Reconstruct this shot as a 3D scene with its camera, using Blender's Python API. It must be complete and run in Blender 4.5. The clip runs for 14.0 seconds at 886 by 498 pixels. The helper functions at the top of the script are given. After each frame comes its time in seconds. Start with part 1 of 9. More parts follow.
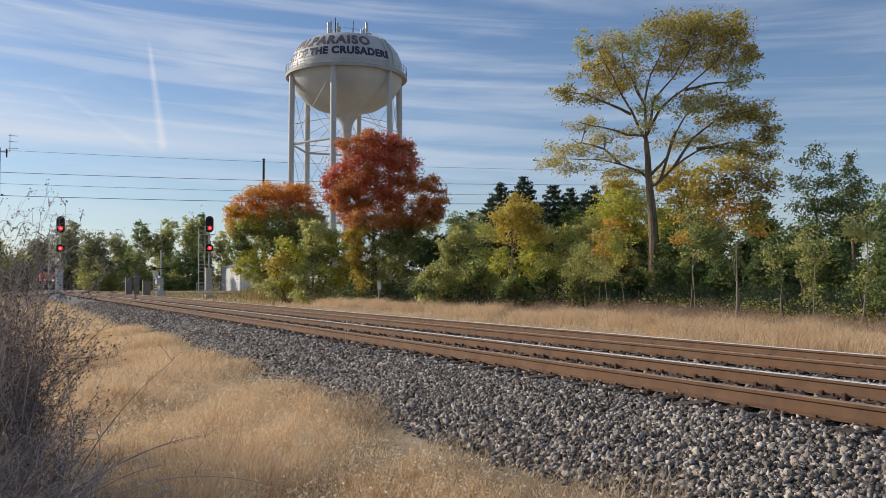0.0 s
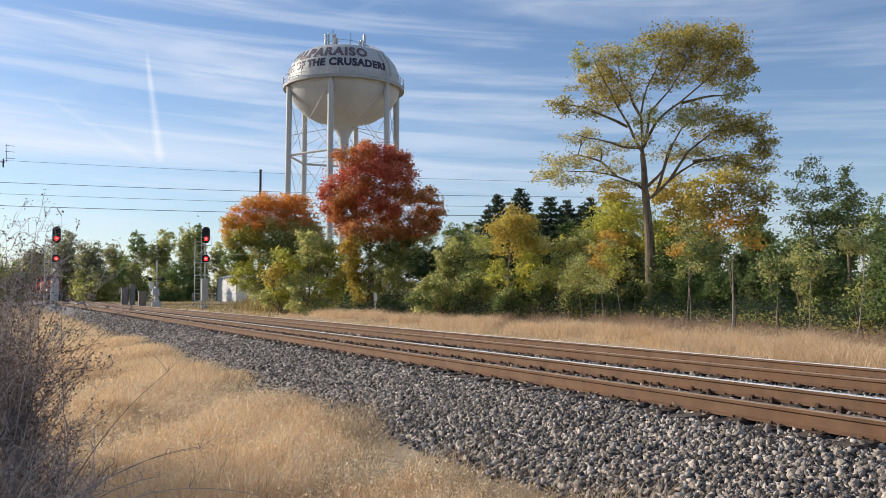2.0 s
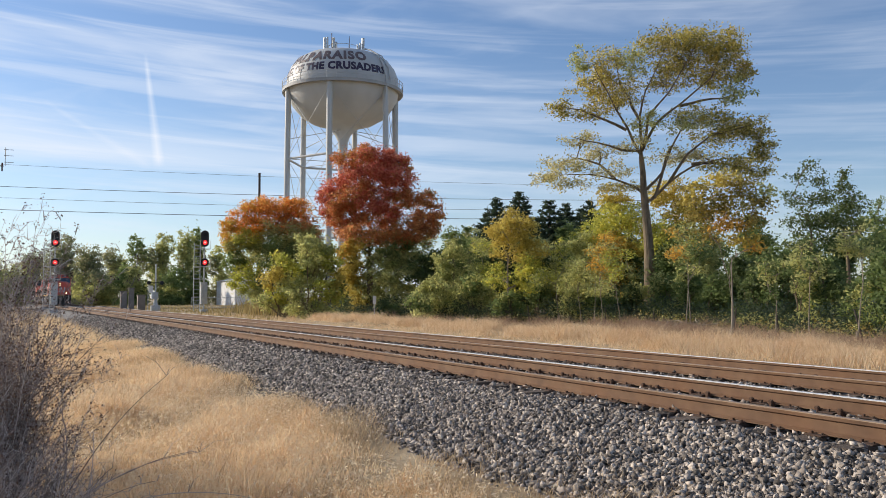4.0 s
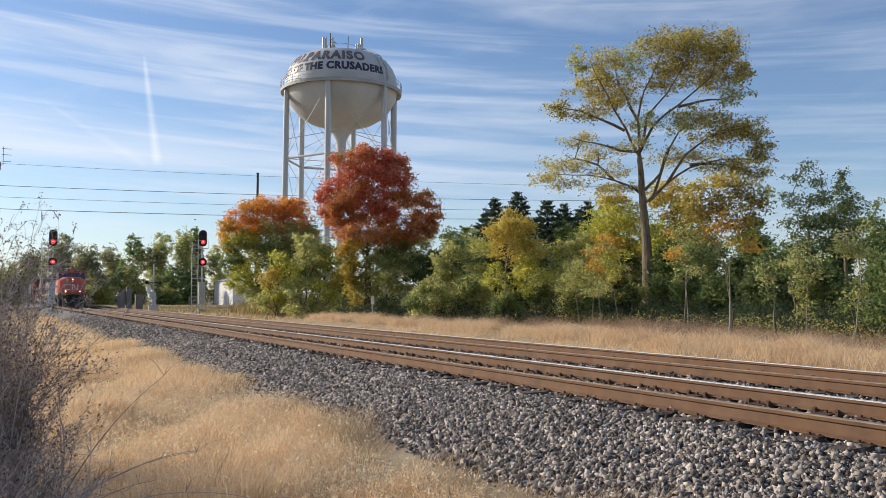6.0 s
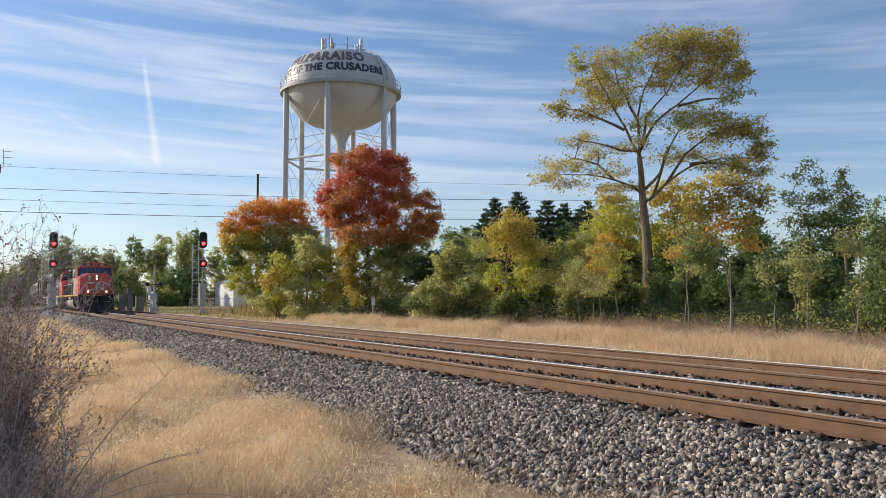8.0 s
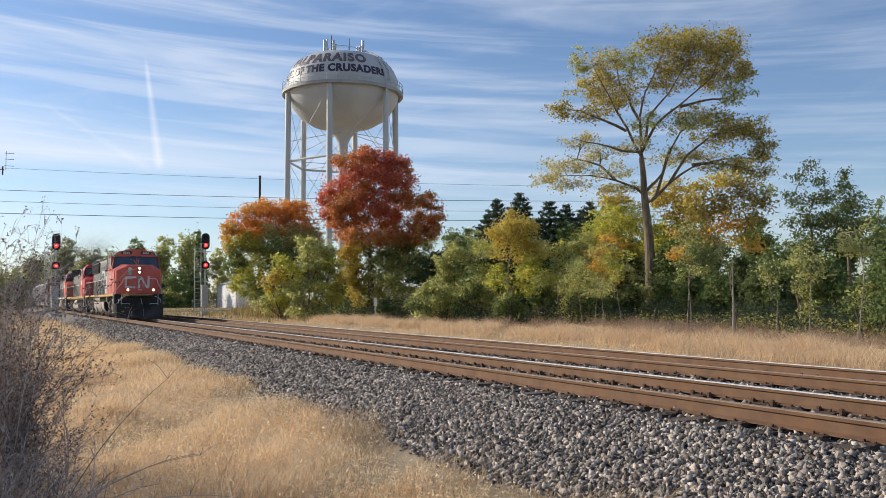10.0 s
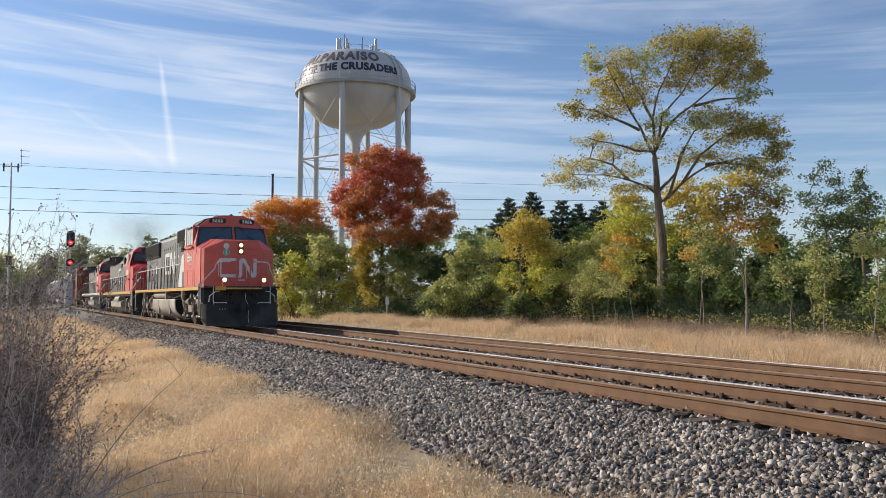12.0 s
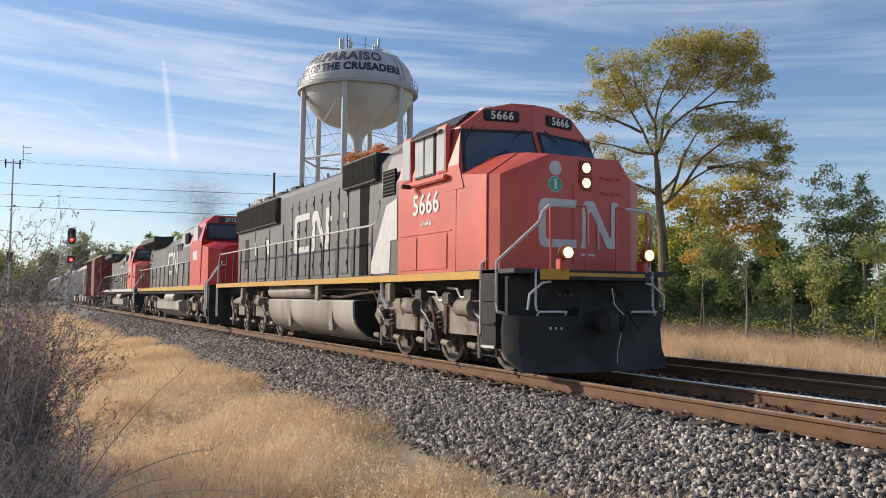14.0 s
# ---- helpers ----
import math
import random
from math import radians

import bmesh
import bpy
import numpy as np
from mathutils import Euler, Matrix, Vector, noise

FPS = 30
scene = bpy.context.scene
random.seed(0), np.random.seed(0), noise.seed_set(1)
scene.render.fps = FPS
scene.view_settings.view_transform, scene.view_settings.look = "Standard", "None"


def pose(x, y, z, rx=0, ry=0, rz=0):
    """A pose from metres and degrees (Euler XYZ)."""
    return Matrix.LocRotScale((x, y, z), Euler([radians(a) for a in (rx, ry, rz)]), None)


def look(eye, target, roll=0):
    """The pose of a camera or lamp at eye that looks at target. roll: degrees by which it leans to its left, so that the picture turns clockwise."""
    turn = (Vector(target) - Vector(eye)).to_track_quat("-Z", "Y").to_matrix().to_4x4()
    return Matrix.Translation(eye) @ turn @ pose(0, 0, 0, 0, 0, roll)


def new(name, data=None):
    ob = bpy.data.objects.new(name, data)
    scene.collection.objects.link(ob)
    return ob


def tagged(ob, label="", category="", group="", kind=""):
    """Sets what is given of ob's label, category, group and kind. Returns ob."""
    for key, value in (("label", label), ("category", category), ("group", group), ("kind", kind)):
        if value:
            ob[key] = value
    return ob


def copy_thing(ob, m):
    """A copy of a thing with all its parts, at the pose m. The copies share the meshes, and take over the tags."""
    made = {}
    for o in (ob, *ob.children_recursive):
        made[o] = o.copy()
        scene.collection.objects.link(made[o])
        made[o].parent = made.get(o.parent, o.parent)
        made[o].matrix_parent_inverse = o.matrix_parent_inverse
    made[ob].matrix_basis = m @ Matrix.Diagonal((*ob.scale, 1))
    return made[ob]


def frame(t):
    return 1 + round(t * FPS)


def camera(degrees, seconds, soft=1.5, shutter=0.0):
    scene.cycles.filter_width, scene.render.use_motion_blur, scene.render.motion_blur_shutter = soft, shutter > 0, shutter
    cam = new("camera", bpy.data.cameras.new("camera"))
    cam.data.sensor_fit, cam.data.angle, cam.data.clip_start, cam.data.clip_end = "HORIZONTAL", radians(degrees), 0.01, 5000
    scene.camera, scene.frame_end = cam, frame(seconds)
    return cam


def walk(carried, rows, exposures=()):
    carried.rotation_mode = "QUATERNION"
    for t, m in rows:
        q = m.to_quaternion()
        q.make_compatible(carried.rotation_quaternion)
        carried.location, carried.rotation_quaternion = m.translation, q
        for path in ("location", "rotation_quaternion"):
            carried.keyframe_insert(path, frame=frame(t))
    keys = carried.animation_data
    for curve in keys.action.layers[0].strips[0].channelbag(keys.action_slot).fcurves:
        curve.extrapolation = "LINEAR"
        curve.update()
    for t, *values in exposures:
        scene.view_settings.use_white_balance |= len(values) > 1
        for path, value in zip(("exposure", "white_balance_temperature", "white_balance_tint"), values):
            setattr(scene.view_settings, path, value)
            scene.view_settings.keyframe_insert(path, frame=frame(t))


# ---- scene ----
EYE = (0.0, 0.0, 1.18)
cam = camera(55.82, 14.0, soft=0.75)
# seconds, heading from the track, tilt, lean (degrees)
AIM = [
    (0, 27.739, 2.268, -0.226),
    (0.5, 27.820, 2.663, -0.117),
    (1, 27.832, 3.042, -0.201),
    (1.5, 27.927, 3.112, -0.139),
    (2, 27.979, 3.058, -0.042),
    (2.5, 27.990, 3.090, -0.216),
    (3, 27.990, 3.189, -0.278),
    (5.5, 28.142, 3.313, 0.038),
    (6, 28.170, 3.293, -0.014),
    (6.5, 28.111, 3.315, -0.048),
    (7, 28.102, 3.350, -0.140),
    (7.5, 28.141, 3.332, -0.225),
    (8, 28.143, 3.320, -0.297),
    (10.5, 27.907, 3.447, -0.420),
    (11, 27.625, 3.425, -0.331),
    (11.5, 27.336, 3.385, -0.152),
    (12, 27.179, 3.318, -0.060),
    (12.5, 27.041, 3.332, -0.060),
    (13, 26.956, 3.306, 0.095),
    (13.5, 26.975, 3.345, 0.294),
    (14, 27.124, 3.357, 0.495),
]
walk(cam, [(t, pose(*EYE, 90 + tilt, 0, 90 - head) @ pose(0, 0, 0, 0, 0, lean)) for t, head, tilt, lean in AIM],
     exposures=[(0.0, -0.30), (1.0, -0.27), (1.45, 0.0), (14.0, 0.0)])

# ---- world and sun ----
SUN_WAY = Vector((0.709, 0.589, -0.391)).normalized()


def build_sky():
    world = bpy.data.worlds.new("world")
    scene.world = world
    world.use_nodes = True
    nt = world.node_tree
    nt.nodes.clear()
    N, L = nt.nodes.new, nt.links.new

    def math_node(op, a, b=None, c=None):
        n = N("ShaderNodeMath")
        n.operation = op
        for i, v in enumerate((a, b, c)):
            if v is None:
                continue
            if isinstance(v, (int, float)):
                n.inputs[i].default_value = v
            else:
                L(v, n.inputs[i])
        return n.outputs[0]

    out, bg = N("ShaderNodeOutputWorld"), N("ShaderNodeBackground")
    sky = N("ShaderNodeTexSky")
    sky.sky_type, sky.sun_disc = "NISHITA", False
    sky.sun_elevation = math.asin(-SUN_WAY.z)
    sky.sun_rotation = math.atan2(-SUN_WAY.x, -SUN_WAY.y)
    sky.air_density, sky.dust_density, sky.ozone_density = 1.0, 0.4, 2.5
    tc, sep = N("ShaderNodeTexCoord"), N("ShaderNodeSeparateXYZ")
    L(tc.outputs["Generated"], sep.inputs[0])
    az = math_node("ARCTAN2", sep.outputs[0], sep.outputs[1])
    el = math_node("ARCSINE", sep.outputs[2])

    def streaks(sx, sz, slope, lo, hi, detail=5.0, rough=0.55, off=0.0):
        comb = N("ShaderNodeCombineXYZ")
        L(math_node("MULTIPLY", az, sx), comb.inputs[0])
        L(math_node("MULTIPLY", math_node("ADD", el, math_node("MULTIPLY", az, slope)), sz), comb.inputs[1])
        comb.inputs[2].default_value = off
        n = N("ShaderNodeTexNoise")
        n.inputs["Scale"].default_value, n.inputs["Detail"].default_value, n.inputs["Roughness"].default_value = 1.0, detail, rough
        n.inputs["Distortion"].default_value = 0.35
        L(comb.outputs[0], n.inputs["Vector"])
        m = N("ShaderNodeMapRange")
        m.interpolation_type = "SMOOTHSTEP"
        m.inputs[1].default_value, m.inputs[2].default_value = lo, hi
        L(n.outputs[0], m.inputs[0])
        return m.outputs[0]

    # broad thin cirrus, fine streaks, and more veil towards the sun and the horizon
    broad = streaks(1.8, 18.0, 0.05, 0.40, 0.68, off=3.1)
    fine = streaks(2.4, 52.0, 0.06, 0.46, 0.70, off=7.7)
    wisps = streaks(7.0, 30.0, -0.10, 0.50, 0.80, detail=7.0, off=1.3)
    toward = N("ShaderNodeMapRange")
    toward.inputs[1].default_value, toward.inputs[2].default_value = -0.45, -1.75
    toward.inputs[3].default_value, toward.inputs[4].default_value = 0.34, 0.92
    L(az, toward.inputs[0])
    low = N("ShaderNodeMapRange")
    low.inputs[1].default_value, low.inputs[2].default_value = 0.30, 0.02
    low.inputs[3].default_value, low.inputs[4].default_value = 0.0, 0.20
    L(el, low.inputs[0])
    mask = math_node("ADD", math_node("MULTIPLY", broad, 0.55), math_node("MULTIPLY", fine, 0.42))
    mask = math_node("ADD", mask, math_node("MULTIPLY", wisps, 0.22))
    mask = math_node("MULTIPLY", mask, toward.outputs[0])
    mask = math_node("ADD", mask, math_node("MULTIPLY", low.outputs[0], toward.outputs[0]))

    # two old contrails
    def trail(az0, el0, az1, el1, width, weight):
        a0, e0, a1, e1 = (radians(v) for v in (az0, el0, az1, el1))
        length = math.hypot(a1 - a0, e1 - e0)
        ux, uy = (a1 - a0) / length, (e1 - e0) / length
        da, de = math_node("SUBTRACT", az, a0), math_node("SUBTRACT", el, e0)
        along = math_node("ADD", math_node("MULTIPLY", da, ux / length), math_node("MULTIPLY", de, uy / length))
        across = math_node("ABSOLUTE", math_node("SUBTRACT", math_node("MULTIPLY", da, uy), math_node("MULTIPLY", de, ux)))
        wide = math_node("MULTIPLY_ADD", along, width * 0.8, width * 0.45)
        edge = math_node("SUBTRACT", 1.0, math_node("DIVIDE", across, wide))
        edge = math_node("MAXIMUM", edge, 0.0)
        ends = math_node("MULTIPLY", math_node("MINIMUM", math_node("MAXIMUM", math_node("MULTIPLY", along, 6.0), 0.0), 1.0),
                         math_node("MINIMUM", math_node("MAXIMUM", math_node("MULTIPLY", math_node("SUBTRACT", 1.0, along), 14.0), 0.0), 1.0))
        return math_node("MULTIPLY", math_node("MULTIPLY", edge, ends), weight)

    mask = math_node("ADD", mask, trail(-81.8, 15.6, -80.8, 8.4, 0.006, 0.42))
    mask = math_node("ADD", mask, trail(-88.0, 12.3, -81.3, 8.4, 0.006, 0.14))
    mask = math_node("MINIMUM", mask, 1.0)
    tint = N("ShaderNodeMix")
    tint.data_type, tint.blend_type = "RGBA", "MULTIPLY"
    tint.inputs[0].default_value = 1.0
    L(sky.outputs[0], tint.inputs[6])
    tint.inputs[7].default_value = (SKY_TINT[0], SKY_TINT[1], SKY_TINT[2], 1)
    mix = N("ShaderNodeMix")
    mix.data_type = "RGBA"
    L(mask, mix.inputs[0])
    L(tint.outputs[2], mix.inputs[6])
    mix.inputs[7].default_value = (CLOUD[0], CLOUD[1], CLOUD[2], 1)
    L(mix.outputs[2], bg.inputs[0])
    bg.inputs[1].default_value = SKY_STRENGTH
    L(bg.outputs[0], out.inputs[0])


SKY_STRENGTH = 0.12
SKY_TINT = (0.95, 1.0, 1.12)
CLOUD = (7.0, 7.5, 8.4)
build_sky()
sun = new("sun", bpy.data.lights.new("sun", "SUN"))
sun.data.energy, sun.data.angle, sun.data.color = 4.6, radians(0.6), (1.0, 0.89, 0.74)
sun.matrix_world = look((0, 0, 60), Vector((0, 0, 60)) + SUN_WAY)

# ---- materials ----
def material(name, colors, scale=4.0, detail=6.0, rough=0.7, metal=0.0, bump=0.0, bump_scale=None, island=False,
             obj_random=False, translucent=0.0, stain=None, stain_scale=0.6, coords="Object", rough_var=0.1, spec=0.5, stretch=None):
    """A procedural surface: colours mixed by noise (or by piece), stains at a larger scale, fine relief."""
    m = bpy.data.materials.new(name)
    m.use_nodes = True
    nt = m.node_tree
    N, L = nt.nodes.new, nt.links.new
    bsdf, out = nt.nodes["Principled BSDF"], nt.nodes["Material Output"]
    tc = N("ShaderNodeTexCoord")
    vec = tc.outputs[coords]
    if stretch:
        mp = N("ShaderNodeMapping")
        mp.inputs["Scale"].default_value = stretch
        L(vec, mp.inputs[0])
        vec = mp.outputs[0]
    n1 = N("ShaderNodeTexNoise")
    n1.inputs["Scale"].default_value, n1.inputs["Detail"].default_value = scale, detail
    L(vec, n1.inputs["Vector"])
    ramp = N("ShaderNodeValToRGB")
    els = ramp.color_ramp.elements
    pos = [0.0] if len(colors) == 1 else [i / (len(colors) - 1) for i in range(len(colors))]
    spread = (0.0, 1.0) if (island or obj_random) else (0.30, 0.70)
    while len(els) < len(colors):
        els.new(0.5)
    for e, c, q in zip(els, colors, pos):
        e.position, e.color = spread[0] + q * (spread[1] - spread[0]), (*c, 1)
    if island or obj_random:
        src = N("ShaderNodeNewGeometry").outputs["Random Per Island"] if island else N("ShaderNodeObjectInfo").outputs["Random"]
        mixer = N("ShaderNodeMath")
        mixer.operation = "MULTIPLY_ADD"
        sub = N("ShaderNodeMath")
        sub.operation = "SUBTRACT"
        L(n1.outputs[0], sub.inputs[0])
        sub.inputs[1].default_value = 0.5
        L(sub.outputs[0], mixer.inputs[0])
        mixer.inputs[1].default_value = 1.1
        L(src, mixer.inputs[2])
        L(mixer.outputs[0], ramp.inputs[0])
    else:
        L(n1.outputs[0], ramp.inputs[0])
    col = ramp.outputs[0]
    if stain:
        n2 = N("ShaderNodeTexNoise")
        n2.inputs["Scale"].default_value, n2.inputs["Detail"].default_value = stain_scale, 8.0
        L(vec, n2.inputs["Vector"])
        mr = N("ShaderNodeMapRange")
        mr.inputs[1].default_value, mr.inputs[2].default_value = 0.46, 0.72
        mr.inputs[4].default_value = stain[3] if len(stain) > 3 else 0.7
        L(n2.outputs[0], mr.inputs[0])
        mx = N("ShaderNodeMix")
        mx.data_type = "RGBA"
        L(mr.outputs[0], mx.inputs[0])
        L(col, mx.inputs[6])
        mx.inputs[7].default_value = (*stain[:3], 1)
        col = mx.outputs[2]
    L(col, bsdf.inputs["Base Color"])
    bsdf.inputs["Metallic"].default_value = metal
    bsdf.inputs["Specular IOR Level"].default_value = spec
    rr = N("ShaderNodeMapRange")
    rr.inputs[3].default_value, rr.inputs[4].default_value = max(0.02, rough - rough_var), min(1.0, rough + rough_var)
    L(n1.outputs[0], rr.inputs[0])
    L(rr.outputs[0], bsdf.inputs["Roughness"])
    if bump:
        n3 = N("ShaderNodeTexNoise")
        n3.inputs["Scale"].default_value, n3.inputs["Detail"].default_value = bump_scale or scale * 5, 4.0
        L(vec, n3.inputs["Vector"])
        b = N("ShaderNodeBump")
        b.inputs["Strength"].default_value, b.inputs["Distance"].default_value = bump, 0.02
        L(n3.outputs[0], b.inputs["Height"])
        L(b.outputs[0], bsdf.inputs["Normal"])
    if translucent:
        tr = N("ShaderNodeBsdfTranslucent")
        L(col, tr.inputs[0])
        ms = N("ShaderNodeMixShader")
        ms.inputs[0].default_value = translucent
        L(bsdf.outputs[0], ms.inputs[1])
        L(tr.outputs[0], ms.inputs[2])
        L(ms.outputs[0], out.inputs[0])
    return m


def glowing(name, color, strength):
    m = bpy.data.materials.new(name)
    m.use_nodes = True
    b = m.node_tree.nodes["Principled BSDF"]
    b.inputs["Base Color"].default_value = (*color, 1)
    b.inputs["Emission Color"].default_value = (*color, 1)
    b.inputs["Emission Strength"].default_value = strength
    return m


M_GROUND = material("dry_soil", [(0.26, 0.18, 0.10), (0.44, 0.32, 0.18), (0.54, 0.41, 0.25)], 1.2, bump=0.6, bump_scale=9, rough=0.95, stain=(0.22, 0.17, 0.10), stain_scale=0.15)
M_STRAW = material("dry_grass", [(0.60, 0.405, 0.22), (0.86, 0.63, 0.37), (0.95, 0.775, 0.52)], 0.6, island=True, translucent=0.45, rough=0.75)
M_STRAW_WARM = material("ruddy_dry_grass", [(0.56, 0.37, 0.21), (0.80, 0.58, 0.35), (0.92, 0.76, 0.52)], 0.6, island=True, translucent=0.45, rough=0.75)
M_STRAW_DULL = material("dull_grass", [(0.34, 0.235, 0.135), (0.56, 0.415, 0.25), (0.68, 0.53, 0.35)], 0.6, island=True, translucent=0.3, rough=0.8)
M_SEED = material("pale_seed_head", [(0.76, 0.58, 0.36), (0.94, 0.80, 0.57)], 2, island=True, translucent=0.3, rough=0.6)
M_GREENGRASS = material("verge_grass", [(0.20, 0.165, 0.06), (0.40, 0.30, 0.12), (0.54, 0.42, 0.20)], 0.5, island=True, translucent=0.3, rough=0.8)
M_WEED = material("russet_weed", [(0.22, 0.13, 0.09), (0.36, 0.24, 0.16), (0.48, 0.35, 0.23)], 0.4, island=True, translucent=0.25, rough=0.85)
M_STONE = material("crushed_stone", [(0.045, 0.037, 0.031), (0.16, 0.133, 0.110), (0.33, 0.278, 0.232), (0.64, 0.55, 0.46)], 9, island=True, rough=0.85, bump=0.3, bump_scale=60, coords="Object")
M_STONE_ONE = material("crushed_stone_loose", [(0.13, 0.108, 0.088), (0.28, 0.235, 0.19), (0.42, 0.355, 0.29), (0.56, 0.48, 0.40)], 9, obj_random=True, rough=0.85, bump=0.3, bump_scale=60)
M_BED = material("ballast_bed", [(0.07, 0.065, 0.06), (0.19, 0.175, 0.16), (0.36, 0.335, 0.31)], 22, rough=0.95, bump=1.0, bump_scale=26, stain=(0.20, 0.13, 0.08, 0.5), stain_scale=0.5)
M_RAIL = material("rusty_rail", [(0.105, 0.052, 0.025), (0.155, 0.082, 0.042), (0.195, 0.112, 0.060)], 3, rough=0.8, bump=0.15, bump_scale=60, stain=(0.19, 0.082, 0.030, 0.7), stain_scale=0.8)
# polished steel; the near-white, half-metal base also paints in the reflected sky
M_RAILTOP = material("polished_rail_head", [(0.86, 0.84, 0.82), (0.95, 0.94, 0.92)], 5, rough=0.38, metal=0.5, rough_var=0.06)
M_RUNTOP = material("dull_rail_head", [(0.30, 0.20, 0.13), (0.42, 0.31, 0.22)], 4, rough=0.5, metal=0.35)
M_TIE = material("creosoted_tie", [(0.035, 0.026, 0.02), (0.085, 0.062, 0.045), (0.14, 0.105, 0.08)], 5, obj_random=True, rough=0.9, bump=0.5, bump_scale=30, stretch=(4, 1, 4))
M_IRON = material("rusty_iron", [(0.05, 0.03, 0.02), (0.12, 0.06, 0.035)], 12, rough=0.85, bump=0.2)
M_RED = material("red_paint", [(0.55, 0.080, 0.055), (0.65, 0.112, 0.078)], 1.4, rough=0.42, stain=(0.44, 0.12, 0.085, 0.6), stain_scale=0.9, bump=0.03, bump_scale=8)
M_RED2 = material("glossy_red_paint", [(0.55, 0.025, 0.025), (0.62, 0.035, 0.03)], 1.4, rough=0.35, stain=(0.42, 0.06, 0.04, 0.4), stain_scale=0.8)
M_GREY = material("grimy_black_paint", [(0.070, 0.069, 0.068), (0.115, 0.112, 0.11)], 1.6, rough=0.5, stain=(0.19, 0.18, 0.165, 0.6), stain_scale=0.7, stretch=(1, 1, 0.35), bump=0.04, bump_scale=10)
M_BLACK = material("black_paint", [(0.018, 0.019, 0.02), (0.035, 0.036, 0.037)], 2.5, rough=0.6, stain=(0.075, 0.07, 0.065, 0.5), stain_scale=1.2)
M_PLOW = material("dusty_black_steel", [(0.026, 0.026, 0.024), (0.055, 0.053, 0.048)], 2.0, rough=0.8, spec=0.25, stain=(0.085, 0.08, 0.075, 0.5), stain_scale=1.4, bump=0.05)
# dusty castings; the strong dark blotches are grime plus painted underside shadow
M_TRUCK = material("dusty_cast_steel", [(0.22, 0.18, 0.14), (0.36, 0.31, 0.25)], 3.0, rough=0.85, stain=(0.07, 0.055, 0.045, 0.85), stain_scale=2.0, bump=0.15)
M_TANK = material("dusty_tank", [(0.31, 0.275, 0.23), (0.43, 0.39, 0.335)], 1.0, rough=0.6, stain=(0.17, 0.14, 0.115, 0.8), stain_scale=0.8, stretch=(1.3, 1, 0.3))
M_DARK = material("underbody", [(0.012, 0.011, 0.010), (0.03, 0.027, 0.024)], 3, rough=0.9)
M_WHEEL = material("worn_steel", [(0.08, 0.065, 0.053), (0.17, 0.14, 0.115)], 6, rough=0.5, metal=0.4)
M_YELLOW = material("yellow_stripe", [(0.52, 0.26, 0.025), (0.62, 0.34, 0.04)], 2, rough=0.5, stain=(0.40, 0.25, 0.06, 0.6), stain_scale=1.5)
M_WHITE = material("white_paint", [(0.68, 0.66, 0.62), (0.78, 0.76, 0.73)], 3, rough=0.55, stain=(0.50, 0.46, 0.42, 0.5), stain_scale=2)
M_PALE = material("pale_rail_paint", [(0.52, 0.50, 0.47), (0.66, 0.64, 0.61)], 6, rough=0.45)
# dark glass with a bluish base that paints in some reflected sky
M_WINDOW = material("sky_tinted_glass", [(0.035, 0.055, 0.085), (0.06, 0.085, 0.12)], 1.0, rough=0.06, rough_var=0.03, spec=0.8)
# side panes in an opaque pale cream grey
M_SIDEGLASS = material("pale_side_glass", [(0.42, 0.42, 0.38), (0.60, 0.60, 0.56)], 2.0, rough=0.15, spec=0.7)
M_RUBBER = material("black_rubber", [(0.015, 0.015, 0.016), (0.03, 0.03, 0.03)], 6, rough=0.7)
M_LAMP = glowing("lit_headlight", (1.0, 0.80, 0.50), 7.0)
M_LENS = glowing("headlight_lens", (1.0, 0.60, 0.25), 1.7)
M_GRILLE = material("black_mesh_and_recess", [(0.008, 0.008, 0.008), (0.02, 0.02, 0.02)], 30, rough=0.95, spec=0.1)
M_AMBER = material("headlight_recess", [(0.22, 0.04, 0.012), (0.30, 0.06, 0.02)], 4, rough=0.5)
M_GREENDOT = material("green_emblem", [(0.03, 0.33, 0.20), (0.05, 0.40, 0.25)], 4, rough=0.5)
M_TOWER = material("tower_paint", [(0.47, 0.48, 0.475), (0.56, 0.57, 0.565)], 0.35, rough=0.5, stain=(0.38, 0.38, 0.36, 0.55), stain_scale=0.12, stretch=(1, 1, 0.25), coords="Object")
# a darker grey than the tank and legs
M_BALCONY = material("darker_balcony_paint", [(0.30, 0.305, 0.30), (0.40, 0.405, 0.40)], 0.6, rough=0.6)
M_TOWERTEXT = material("navy_lettering", [(0.030, 0.022, 0.05), (0.05, 0.035, 0.075)], 2, rough=0.5)
M_BRONZETEXT = material("bronze_lettering", [(0.11, 0.08, 0.085), (0.17, 0.125, 0.12)], 2, rough=0.5)
M_GALV = material("galvanised_steel", [(0.42, 0.43, 0.43), (0.58, 0.59, 0.58)], 4, rough=0.5, metal=0.3)
M_SIGRED = glowing("lit_red_signal", (1.0, 0.03, 0.035), 1.6)
M_SIGCORE = glowing("signal_lamp_core", (1.0, 0.34, 0.30), 1.7)
M_POLE = material("weathered_pole", [(0.045, 0.035, 0.028), (0.09, 0.07, 0.055)], 3, rough=0.9, stretch=(3, 3, 0.3))
M_WIRE = material("cable", [(0.09, 0.095, 0.11), (0.13, 0.14, 0.16)], 3, rough=0.6)
M_ASPHALT = material("worn_asphalt", [(0.10, 0.098, 0.095), (0.17, 0.165, 0.16)], 3, rough=0.9, bump=0.2, stain=(0.24, 0.22, 0.20, 0.5), stain_scale=0.4)
